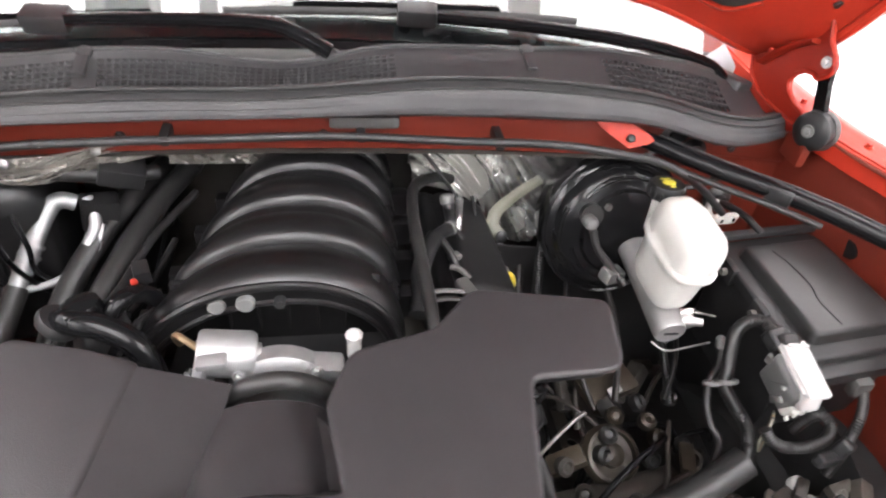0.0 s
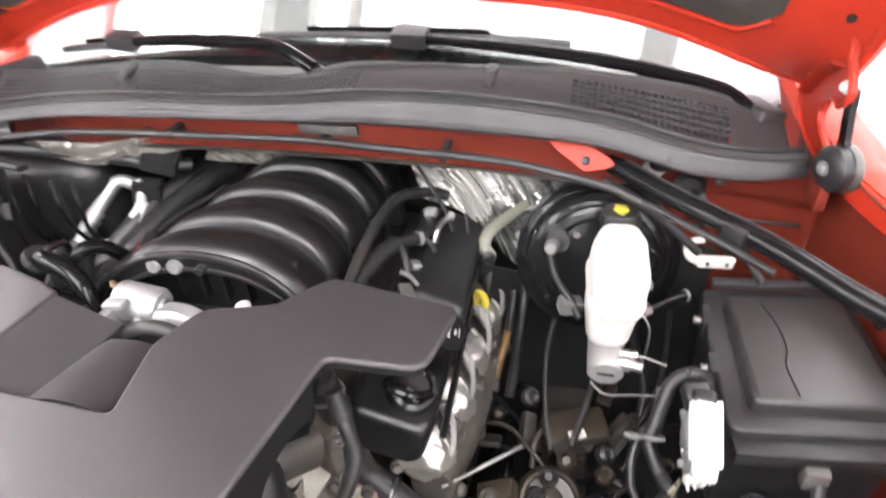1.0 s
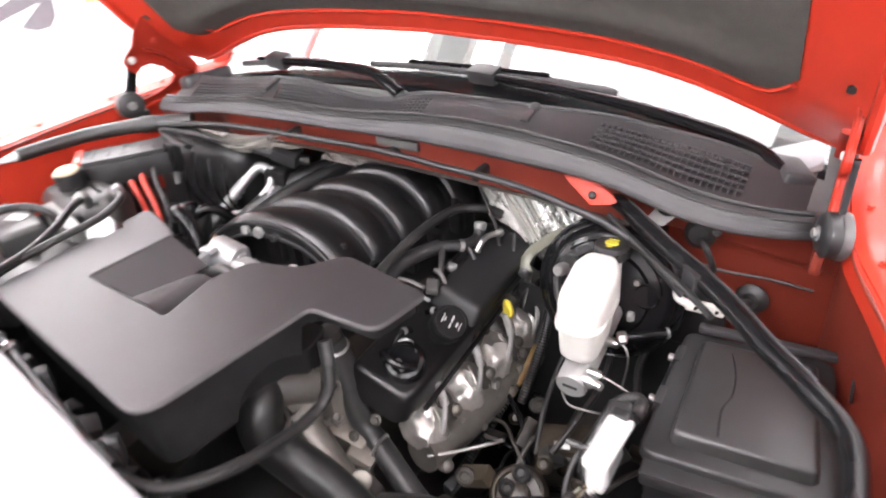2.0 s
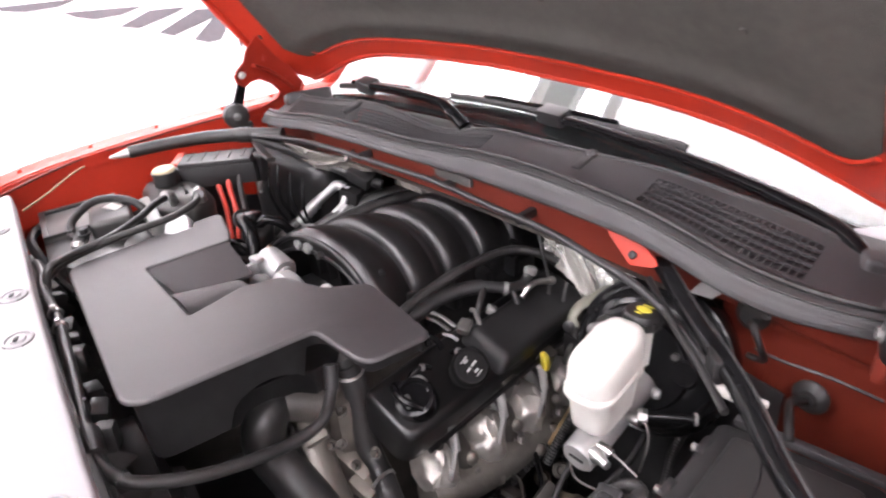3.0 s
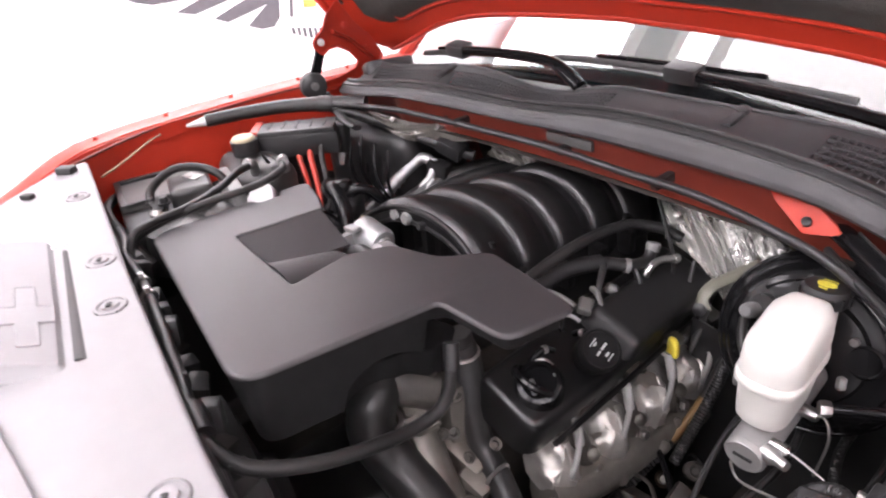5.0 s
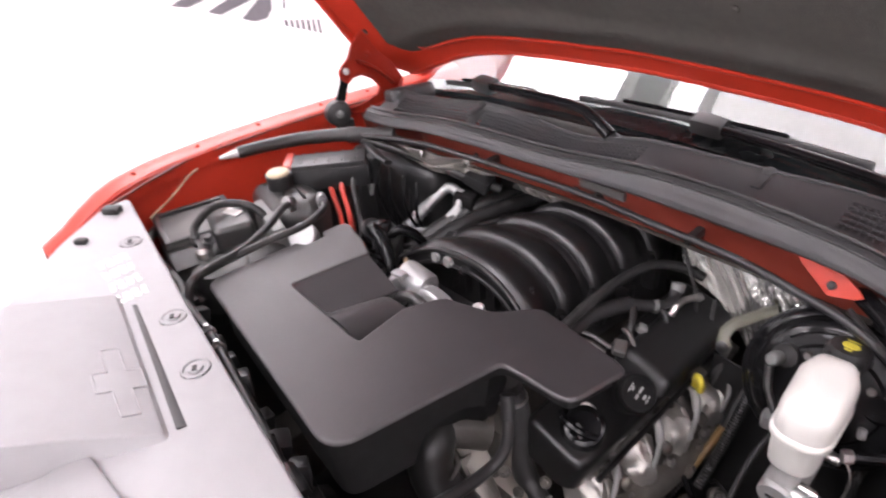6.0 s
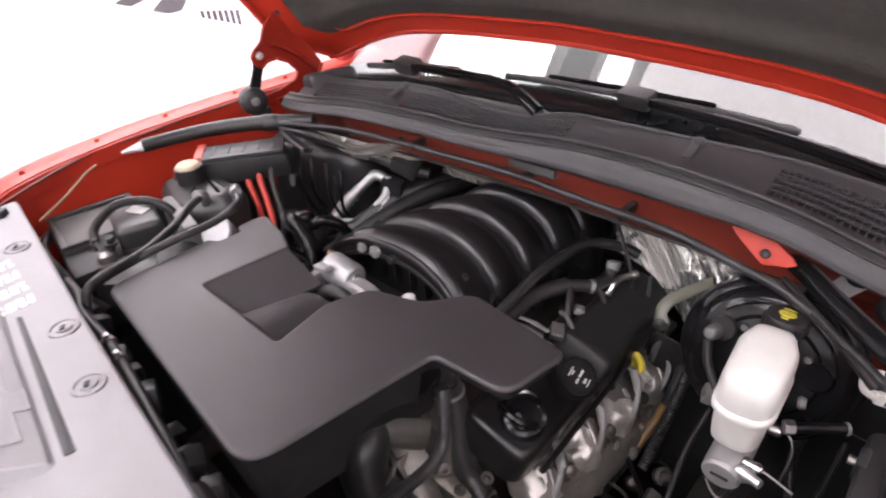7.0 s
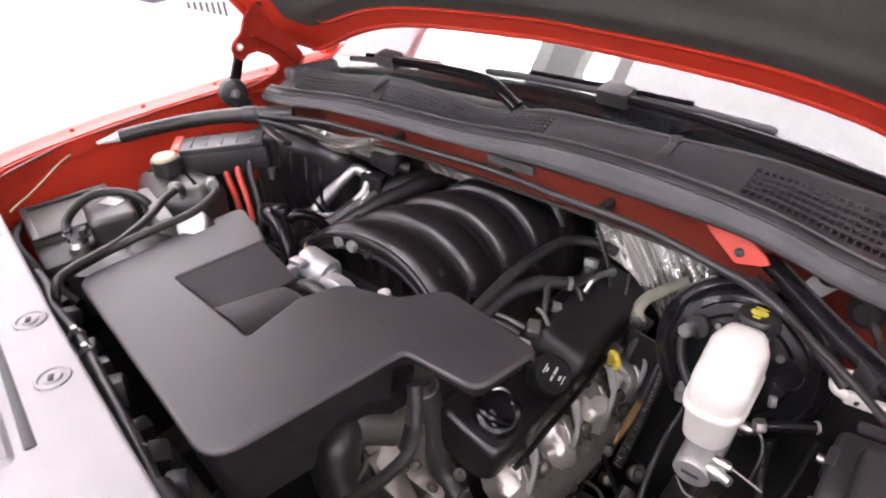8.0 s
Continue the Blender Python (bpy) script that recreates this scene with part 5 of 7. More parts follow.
oc = thing("oil_filler_cap", (0.232, -0.155, 0.975), "black round oil filler cap with pale printing", "oil cap")
OCN = Vector((0.60, -0.26, 0.75)).normalized()
part("cap", lathe(B(), [(0.028, -0.034), (0.029, -0.010), (0.031, -0.006), (0.031, 0.008), (0.028, 0.013), (0.026, 0.0135), (0.025, 0.0115)], (0.235, -0.158, 0.995), OCN, 28), MATTE, oc)
bm = B()
q = OCN.to_track_quat("Z", "Y").to_matrix().to_4x4()
for dx, dy, w, h in ((0.0, 0.018, 0.018, 0.0025), (0.0, 0.0135, 0.008, 0.0035), (-0.008, 0.0, 0.010, 0.004), (0.007, 0.0, 0.014, 0.0045), (0.0, -0.012, 0.009, 0.005), (0.0, -0.019, 0.016, 0.002)):
    b2 = box(B(), (0.85 * dx, 0.85 * dy, 0.0125), (0.85 * w, 0.7 * h, 0.001), 0)
    bmesh.ops.transform(b2, matrix=Matrix.Translation((0.235, -0.158, 0.995)) @ q @ pose(0, 0, 0, 0, 0, 35), verts=b2.verts)
    me_tmp = bpy.data.meshes.new("bars")
    b2.to_mesh(me_tmp)
    b2.free()
    bm.from_mesh(me_tmp)
    bpy.data.meshes.remove(me_tmp)
part("print_bars", bm, INK, oc, "pale printed bars")
of = thing("front_lift_neck", (0.215, -0.26, 0.94), "black round filler neck on the front of the valve cover", "filler neck")
part("neck", lathe(B(), [(0.034, -0.03), (0.034, 0.01), (0.030, 0.022), (0.024, 0.024), (0.022, 0.016)], (0.214, -0.262, 0.975), (0.35, -0.4, 0.85), 24), GLOSS_BLACK, of)
part("handle", tube(B(), [(0.185, -0.27, 0.995), (0.195, -0.288, 1.005), (0.225, -0.29, 1.0), (0.243, -0.272, 0.985)], 0.006, 8, 6), GLOSS_BLACK, of)

part("bright_edge", tube(B(), [(0.196, -0.250, 1.001), (0.206, -0.243, 1.006), (0.220, -0.243, 1.004), (0.232, -0.250, 0.997)], 0.0022, 6, 5), STEEL, of)
part("latch", box(B(), (0.222, -0.283, 0.992), (0.022, 0.010, 0.008), 0.002, (0, 15, -20)), SATIN, of)

settle(oc, 0.014, 0.008, 0.013)
settle(of, 0.010, 0.018, 0.014)

# exhaust manifold with heat shields
em = thing("exhaust_manifold", (0.25, -0.1, 0.75), "dull steel exhaust manifold with bulged heat shields", "exhaust manifold")
part("log", tube(B(), [(0.245, -0.26, 0.80), (0.262, -0.15, 0.78), (0.272, 0.0, 0.775), (0.28, 0.12, 0.76), (0.27, 0.2, 0.66)], 0.035, 14, 6), CASTING, em, "rough cast manifold log")
def dented(bm, amp, scale, seed):
    """Pushes a smooth pressing about, so that it looks beaten and creased."""
    for v in bm.verts:
        n = noise.noise_vector(v.co * scale + Vector((seed, 0, 0))) + 0.5 * noise.noise_vector(v.co * scale * 2.7 + Vector((0, seed, 0)))
        v.co += n * amp
    return bm


for i, (x, y, z) in enumerate(((0.231, -0.223, 0.825), (0.240, -0.118, 0.828), (0.250, -0.022, 0.832), (0.258, 0.075, 0.832))):
    ax = (0.72 + 0.05 * (i % 2), -0.28, 0.50 - 0.04 * i)
    s = part("heat_shield", dented(lathe(B(), [(0.050, -0.026), (0.053, -0.010), (0.051, 0.002), (0.047, 0.014), (0.041, 0.023), (0.032, 0.032), (0.020, 0.038), (0.006, 0.041)], (x, y, z), ax, 30, 0.72), 0.010, 38, 3.1 * i), SHIELD, em, "bulged creased steel heat shield")
    part("centre_ridge", tube(B(), [(x + 0.010, y + 0.016, z + 0.046), (x + 0.034, y + 0.002, z + 0.026), (x + 0.036, y - 0.008, z - 0.006), (x + 0.026, y - 0.012, z - 0.034)], 0.0045, 8, 5, flat=0.6), SHIELD, s)
    part("side_flap", dented(box(B(), (x + 0.004, y + 0.046, z - 0.014), (0.012, 0.032, 0.062), 0.004, (8 * i - 10, 32, 12), 2), 0.006, 45, 7.0 + i), SHIELD, s)
    for k, (a, b, c) in enumerate(((0.046, 0.026, -0.040), (0.052, -0.020, -0.052), (0.030, 0.052, 0.006))):
        part("boss", lathe(B(), [(0.012, -0.014), (0.0125, 0.0), (0.010, 0.006), (0.004, 0.009)], (x + a, y + b, z + c), (0.8, -0.3, 0.5), 14), CASTING, em)
    part("bolt", hexbolt(B(), (x + 0.035, y + 0.05, z - 0.02), 0.009, 0.012, (1, 0, 0.3)), DULL_STEEL, s)
    part("port", tube(B(), [(x - 0.04, y + 0.04, z + 0.05), (x, y + 0.045, z + 0.02), (x + 0.02, y + 0.045, z - 0.03)], 0.022, 12, 5), GREASE, em)
    w = solo("spark_plug_wire", tube(B(), [(x + 0.002, y + 0.03, z + 0.085), (x + 0.030, y + 0.02, z + 0.085), (x + 0.040, y + 0.006, z + 0.05), (x + 0.038, y - 0.004, z + 0.01), (x + 0.02, y + 0.002, z - 0.03)], 0.0045, 8, 6), WIRE_GREY, "grey spark plug wire with boot", "wire", "spark plug wires")
    part("boot", tube(B(), [(x + 0.020, y + 0.024, z + 0.092), (x + 0.038, y + 0.012, z + 0.06)], 0.0075, 10, 4), WIRE_GREY, w)
    bm = B()
    box(bm, (x - 0.003, y + 0.055, z + 0.075), (0.03, 0.035, 0.06), 0.006, (0, 20, 0))
    part("block_boss", bm, GREASE, em)

dp = thing("oil_dipstick", (0.265, 0.02, 0.86), "yellow looped oil dipstick handle", "dipstick")
part("handle", tube(B(), [(0.265, 0.010, 0.903), (0.267, 0.008, 0.920), (0.271, 0.002, 0.932), (0.278, -0.003, 0.932), (0.282, -0.005, 0.922), (0.281, -0.005, 0.914)], 0.0082, 12, 6, flat=0.75), YELLOW, dp)
part("tube", tube(B(), [(0.262, 0.014, 0.90), (0.27, 0.02, 0.85), (0.285, 0.0, 0.78), (0.28, -0.06, 0.70)], 0.005, 10, 6), GREASE, dp)

settle(dp, -0.001, 0.008, 0.014)

ah = thing("brake_hose", (0.31, 0.0, 0.8), "amber and black flexible line beside the engine", "hose")
part("amber_sleeve", tube(B(), [(0.315, 0.045, 0.835), (0.308, 0.02, 0.80), (0.302, -0.02, 0.775)], 0.0075, 12, 6), AMBER, ah, "amber sleeve")
part("hose", tube(B(), [(0.302, -0.02, 0.775), (0.295, -0.07, 0.755), (0.285, -0.13, 0.725), (0.27, -0.22, 0.68)], 0.009, 12, 6, ripple=0.001, pitch=0.006), RUBBER, ah)
part("upper", tube(B(), [(0.32, 0.09, 0.90), (0.318, 0.06, 0.86), (0.315, 0.045, 0.835)], 0.008, 10, 5), BLACK, ah)
solo("steel_rod", tube(B(), [(0.262, -0.267, 0.812), (0.30, -0.235, 0.812), (0.345, -0.205, 0.825), (0.37, -0.195, 0.84)], 0.0032, 10, 5), DULL_STEEL, "thin bright steel line beside the exhaust", "pipe")

# steering gear and lower clutter
sg = thing("steering_gear", (0.42, -0.21, 0.7), "oily brown cast steering gear with hoses and brackets", "steering gear")
rnd = random.Random(11)
part("casting", lathe(B(), [(0.046, 0), (0.05, 0.02), (0.043, 0.032), (0.038, 0.033), (0.036, 0.024), (0.020, 0.022), (0.018, 0.034), (0.010, 0.038)], (0.415, -0.225, 0.755), (0.05, -0.45, 0.88), 24), OILY, sg)
part("cover_plate", box(B(), (0.445, -0.115, 0.795), (0.10, 0.06, 0.022), 0.01, (4, -6, 18)), OILY, sg, "oily stamped cover")
part("rack", tube(B(), [(0.30, -0.30, 0.73), (0.40, -0.29, 0.74), (0.52, -0.27, 0.735)], 0.028, 14, 5), GREASE, sg)
part("tag", box(B(), (0.448, -0.138, 0.811), (0.026, 0.014, 0.004), 0.001, (22, 0, 25)), LIGHT_PL, sg, "pale tag")
for k in range(64):
    c = Vector((rnd.uniform(0.30, 0.60), rnd.uniform(-0.36, -0.03), 0.0))
    c.z = rnd.uniform(0.70, 0.80) - 0.10 * abs(c.x - 0.44)
    m = (OILY, GREASE, OILY, RUBBER)[k % 4]
    if k % 3 == 0:
        part("boss", lathe(B(), [(0.014, 0), (0.015, 0.014), (0.010, 0.019), (0.006, 0.015)], tuple(c), (rnd.uniform(-0.6, 0.6), rnd.uniform(-0.9, 0), 0.8), 14), m, sg)
    elif k % 3 == 1:
        part("lug", box(B(), tuple(c), (rnd.uniform(0.02, 0.06), rnd.uniform(0.015, 0.04), rnd.uniform(0.01, 0.03)), 0.004, (rnd.uniform(-40, 40), rnd.uniform(-40, 40), rnd.uniform(0, 90))), m, sg)
    else:
        d = Vector((rnd.uniform(-0.08, 0.08), rnd.uniform(-0.08, 0.08), 0))
        part("line", tube(B(), [c - d, c - d * 0.3 + Vector((0, 0, 0.02)), c + d * 0.5 + Vector((0.01, 0, 0.015)), c + d * 1.2 - Vector((0, 0, 0.03))], rnd.uniform(0.003, 0.006), 10, 5), GLOSS_BLACK if k % 2 else GREASE, sg)
part("splash_plate", box(B(), (0.52, -0.28, 0.60), (0.40, 0.65, 0.03), 0.01, (0, -8, 0)), BLACK, sg)
# looms in the dark gap between engine and booster
for pts, r, kw in (([(0.347, 0.078, 1.0), (0.342, 0.05, 0.93), (0.338, 0.01, 0.86), (0.332, -0.06, 0.78)], 0.0085, dict(ripple=0.0006, pitch=0.005)),
                   ([(0.40, 0.06, 0.91), (0.388, -0.02, 0.86), (0.395, -0.10, 0.82), (0.41, -0.16, 0.79)], 0.0045, {}),
                   ([(0.46, 0.07, 0.91), (0.472, -0.02, 0.87), (0.458, -0.10, 0.84), (0.44, -0.16, 0.81)], 0.0055, {}),
                   ([(0.535, 0.07, 0.96), (0.522, 0.01, 0.90), (0.542, -0.07, 0.86), (0.525, -0.18, 0.82)], 0.0065, dict(ripple=0.0005, pitch=0.0045)),
                   ([(0.575, 0.04, 0.93), (0.565, -0.06, 0.885), (0.54, -0.13, 0.87), (0.50, -0.19, 0.85)], 0.0040, {})):
    solo("wire", tube(B(), pts, r, 12, 6, **kw), RUBBER, "black loom hanging in the gap behind the engine", "wiring", "wiring looms")

# ================= firewall line, foil and tubes =================
solo("firewall_cable", tube(B(), [(-0.56, -0.05, 1.195), (-0.43, 0.0, 1.195), (-0.30, 0.012, 1.198), (-0.15, 0.018, 1.20), (0.0, 0.025, 1.20), (0.16, 0.004, 1.206), (0.30, -0.012, 1.210), (0.40, -0.028, 1.203), (0.46, -0.026, 1.186), (0.52, -0.026, 1.152), (0.58, -0.03, 1.10)], 0.006, 10, 8), BLACK,
     "thin black cable clipped along the red firewall", "cable")
for x, y in ((-0.22, 0.016), (0.03, 0.026), (0.22, 0.006)):
    solo("cable_clip", box(B(), (x, y + 0.022, 1.20), (0.012, 0.055, 0.016), 0.003), BLACK, "black plastic cable clip on the firewall", "clip", "cable clips")

bt = thing("hood_drain_tube", (0.55, -0.05, 1.17), "glossy black drain tube from cowl to fender", "tube")
DRAIN = [(0.42, 0.072, 1.185), (0.467, 0.032, 1.186), (0.515, -0.012, 1.184), (0.562, -0.053, 1.183), (0.61, -0.092, 1.182), (0.658, -0.136, 1.180), (0.705, -0.184, 1.176), (0.753, -0.229, 1.174), (0.795, -0.280, 1.170), (0.805, -0.38, 1.158), (0.795, -0.48, 1.14)]
part("tube", tube(B(), DRAIN, 0.0128, 14, 6), GLOSS_BLACK, bt)
part("seam", tube(B(), [(x + 0.004, y + 0.004, z + 0.0125) for x, y, z in DRAIN[1:8]], 0.0018, 6, 6), BLACK, bt)
part("cable", tube(B(), [(x - 0.020, y - 0.012, z - 0.012) for x, y, z in DRAIN[1:6]], 0.0048, 10, 6), RUBBER, bt, "thin black cable beside the tube")
part("clip", box(B(), (0.60, -0.094, 1.176), (0.014, 0.034, 0.032), 0.004, (0, 0, 40)), BLACK, bt)


def foil(name, f, label, nu=80, nv=40, amp=0.014, fold=0.5, mat=FOIL):
    def g(u, v):
        a, b = u + fold * v, v - 0.3 * u
        n1 = noise.noise(Vector((a * 11, b * 0.35, 0.3)))
        n2 = noise.noise(Vector((a * 27 + 5, b * 0.5, 1.7)))
        n3 = noise.noise(Vector((u * 5, v * 5 + 3, 4.1)))
        d = amp * ((1.9 * abs(n1) + 0.8 * abs(n2)) * (1.15 - 0.75 * u) + 0.4 * abs(n3) - 0.6)
        return f(u, v) + Vector((0.3 * d, -d, 0.7 * d))
    t = thing(name, f(0.5, 0.5), label, "heat shield", "foil heat shields")
    finish("blanket", sheet(B(), g, nu, nv, (0, 0.003, 0)), mat, t, "", 22)
    part("folded_edge", tube(B(), [g(u, 0.0) + Vector((0, -0.001, 0.001)) for u in np.linspace(0, 1, 30)], 0.0016, 6, 1), mat, t)
    for u in (0.3, 0.72):
        part("fastener", lathe(B(), [(0.007, -0.002), (0.0075, 0.001), (0.003, 0.004)], g(u, 0.12) + Vector((0, -0.004, 0.002)), (0, -0.9, 0.4), 12), DULL_STEEL, t)
    return t


def foil_low(u):
    return 0.11 + 0.10 * math.exp(-((u - 0.62) / 0.25) ** 2) - 0.03 * u


foil("foil_heat_shield", lambda u, v: Vector((0.085 + 0.385 * u + 0.07 * v * (0.7 - u), 0.205 - 0.06 * u - 0.02 * v, 1.152 - 0.045 * u - (foil_low(u) + 0.035) * v)), "crumpled shiny foil heat shield behind the engine", 140, 40, 0.024, -0.5)
# these two sheets take the darkened foil, to mirror the ceiling lights less
foil("foil_heat_shield", lambda u, v: Vector((-0.25 + 0.22 * u, 0.150 - 0.03 * v, 1.158 - 0.065 * v)), "crumpled shiny foil behind the manifold", 50, 20, 0.013, -0.6, FOIL_DIM)
foil("foil_heat_shield", lambda u, v: Vector((-0.48 + 0.225 * u + 0.01 * v, -0.012 + 0.070 * u - 0.006 * math.sin(6.5 * u) + 0.014 * v, 1.180 - 0.018 * u - (0.016 + 0.030 * math.sin(math.pi * min(1, u * 0.9 + 0.1))) * v + 0.003 * math.sin(9 * u + 2 * v))), "wrinkled shiny foil wrap under the cowl", 70, 24, 0.011, 0.9, FOIL_DIM)
st = thing("hose_retainer", (0.27, 0.10, 1.0), "grey-green flat plastic strap hanging behind the engine", "strap")
part("leaf", tube(B(), [(0.335, 0.115, 1.065), (0.315, 0.118, 1.045), (0.290, 0.12, 1.018), (0.268, 0.115, 0.995), (0.262, 0.10, 0.975), (0.275, 0.088, 0.962)], 0.0036, 10, 6, 0.006, flat=2.2), OLIVE, st)
part("tail", tube(B(), [(0.275, 0.095, 0.968), (0.272, 0.085, 0.93), (0.268, 0.07, 0.89)], 0.011, 8, 5, 0.008, flat=0.4), RIBBED, st)
part("eyelet", lathe(B(), [(0.010, 0), (0.011, 0.004), (0.006, 0.007)], (0.272, 0.078, 0.972), (0.2, -0.9, 0.3), 14), BLACK, st)
for pts in ([(0.13, 0.16, 1.10), (0.17, 0.13, 1.06), (0.20, 0.11, 1.015), (0.215, 0.08, 0.96)], [(0.225, 0.13, 1.02), (0.235, 0.10, 0.97), (0.24, 0.07, 0.92)]):
    solo("wire", tube(B(), pts, 0.0035, 8, 6), RUBBER, "black wire in front of the foil", "wiring", "wiring looms")
cb = thing("cowl_bracket", (0.47, 0.08, 1.165), "dull silver dented bracket beneath the cowl", "bracket")
part("plate", dented(plate(B(), [(0.395, 1.172), (0.45, 1.184), (0.535, 1.196), (0.552, 1.182), (0.518, 1.142), (0.43, 1.136)], 0.070, -0.35, 0.004, 4), 0.003, 40, 2.0), SATIN, cb)
part("hole", lathe(B(), [(0.010, -0.002), (0.010, 0.002)], (0.522, 0.0655, 1.178), (0, -1, 0.35), 18, 1.5), MATTE, cb, "dark oval hole")
bm = box(B(), (0.035, 0.050, 1.214), (0.095, 0.03, 0.018), 0.004)
solo("cowl_brace", bm, RIBBED, "dark stamped brace beneath the cowl", "bracket")

# ================= brake booster =================
bb = thing("brake_booster", (0.43, 0.05, 0.90), "round black brake booster on the firewall", "brake booster")
BC = Vector((0.436, 0.035, 1.014))
BN = Vector((0.06, -0.95, 0.30)).normalized()
part("shell", lathe(B(), [(0.09, -0.09), (0.116, -0.06), (0.123, -0.02), (0.123, 0.0), (0.118, 0.006), (0.111, 0.010), (0.107, 0.020), (0.096, 0.030), (0.074, 0.034), (0.070, 0.040), (0.045, 0.044)], tuple(BC), tuple(BN), 48), BOOSTER, bb)
bm = B()
q = BN.to_track_quat("Z", "Y").to_matrix()
tube(bm, [BC + q @ Vector((0.122 * math.cos(a), 0.122 * math.sin(a), 0.0)) for a in np.linspace(0, 2 * math.pi, 40)], 0.004, 6, 1)
part("crimped_rim", bm, BOOSTER, bb)
bm = B()
for r, h, a0, a1 in ((0.092, 0.031, 0.2, 2.4), (0.088, 0.032, 3.4, 5.6), (0.104, 0.023, 2.7, 3.3)):
    tube(bm, [BC + q @ Vector((r * math.cos(a), r * math.sin(a), h)) for a in np.linspace(a0, a1, 24)], 0.0035, 6, 1)
part("stamped_rib", bm, BOOSTER, bb)
part("blanked_port", lathe(B(), [(0.021, -0.004), (0.022, 0.004), (0.019, 0.007), (0.017, 0.004), (0.004, 0.004)], tuple(BC + q @ Vector((0.066, 0.012, 0.036))), tuple(BN), 24), BOOSTER, bb, "round blanked port")
for a in (0.6, 2.2, 4.6):
    part("stud", hexbolt(B(), tuple(BC + q @ Vector((0.060 * math.cos(a), 0.060 * math.sin(a), 0.036))), 0.006, 0.010, tuple(BN)), DULL_STEEL, bb)
p = BC + Vector((-0.068, -0.052, 0.048))
bm = lathe(B(), [(0.0105, -0.02), (0.011, 0.0), (0.010, 0.008), (0.007, 0.011)], tuple(p), (-0.1, -0.9, 0.35), 18)
part("vacuum_valve", bm, GREY_PL, bb, "pale vacuum check valve")
part("grommet", lathe(B(), [(0.018, -0.012), (0.018, 0.004)], tuple(p + Vector((0.008, 0.018, 0.0))), (-0.1, -0.9, 0.35), 16), RUBBER, bb)
part("sensor_lead", tube(B(), [p + Vector((0, -0.014, -0.004)), p + Vector((0.01, -0.03, -0.03)), p + Vector((0.035, -0.05, -0.055)), p + Vector((0.05, -0.07, -0.07))], 0.006, 10, 6), RUBBER, bb)
part("connector", box(B(), tuple(p + Vector((0.035, -0.05, -0.065))), (0.035, 0.025, 0.022), 0.005, (0, 10, 20)), GREY_PL, bb, "grey connector")

mc = part("master_cylinder", tube(B(), [(0.452, -0.02, 1.012), (0.455, -0.10, 0.998), (0.457, -0.172, 0.985)], 0.0245, 22, 5), CAST_PALE, bb, "cast aluminium master cylinder")
part("end_cap", lathe(B(), [(0.0235, -0.004), (0.024, 0.004), (0.022, 0.007)], (0.457, -0.174, 0.985), (0.02, -0.98, -0.14), 24), CAST_PALE, mc)
bm = box(B(), (0.457, -0.1825, 0.985), (0.022, 0.002, 0.003), 0)
part("slot", bm, BLACK, mc)
for q in ((0.475, -0.155, 1.0), (0.475, -0.09, 1.01)):
    part("port_nut", lathe(B(), [(0.008, 0), (0.008, 0.018), (0.006, 0.022)], q, (1, -0.1, 0.1), 12), STEEL, mc)
part("brake_line", tube(B(), [(0.49, -0.155, 1.0), (0.505, -0.157, 1.0), (0.535, -0.160, 0.993)], 0.0017, 8, 5), DULL_STEEL, bb, "thin steel brake line")
part("brake_line", tube(B(), [(0.49, -0.09, 1.01), (0.505, -0.092, 1.012), (0.515, -0.10, 0.99), (0.512, -0.11, 0.94)], 0.0017, 8, 5), DULL_STEEL, bb)
part("brake_line", tube(B(), [(0.44, -0.17, 0.955), (0.46, -0.185, 0.95), (0.50, -0.18, 0.95), (0.54, -0.17, 0.945)], 0.0017, 8, 5), DULL_STEEL, bb)
sensor = part("pressure_sensor", tube(B(), [(0.506, -0.100, 1.036), (0.523, -0.088, 1.037), (0.545, -0.072, 1.037), (0.557, -0.064, 1.037)], 0.0070, 14, 4), GLOSS_BLACK, bb, "black pressure sensor plug")
part("sensor_nut", lathe(B(), [(0.009, -0.006), (0.010, 0.0), (0.009, 0.006)], (0.503, -0.102, 1.036), (0.8, 0.55, 0.0), 6), STEEL, sensor)
part("end_ring", lathe(B(), [(0.0078, -0.002), (0.0085, 0.0), (0.0078, 0.002)], (0.558, -0.063, 1.037), (0.8, 0.55, 0.0), 16), GREY_PL, sensor)
part("port_ring", lathe(B(), [(0.0065, 0), (0.0085, 0.004), (0.0065, 0.010)], (0.500, -0.075, 1.056), (0.95, 0.2, 0.1), 14), GREY_PL, bb)
part("feed_fitting", lathe(B(), [(0.010, 0), (0.011, 0.012), (0.007, 0.018), (0.006, 0.030)], (0.474, -0.168, 0.998), (0.9, -0.3, 0.1), 14), ALU, bb, "bright cast feed fitting")

RA = Vector((0.455, -0.119, 1.069))
ro = rounded([(-0.038, -0.066, 0.034), (0.038, -0.066, 0.034), (0.040, 0.030, 0.03), (0.025, 0.066, 0.02), (-0.025, 0.066, 0.02), (-0.040, 0.030, 0.03)], 7)


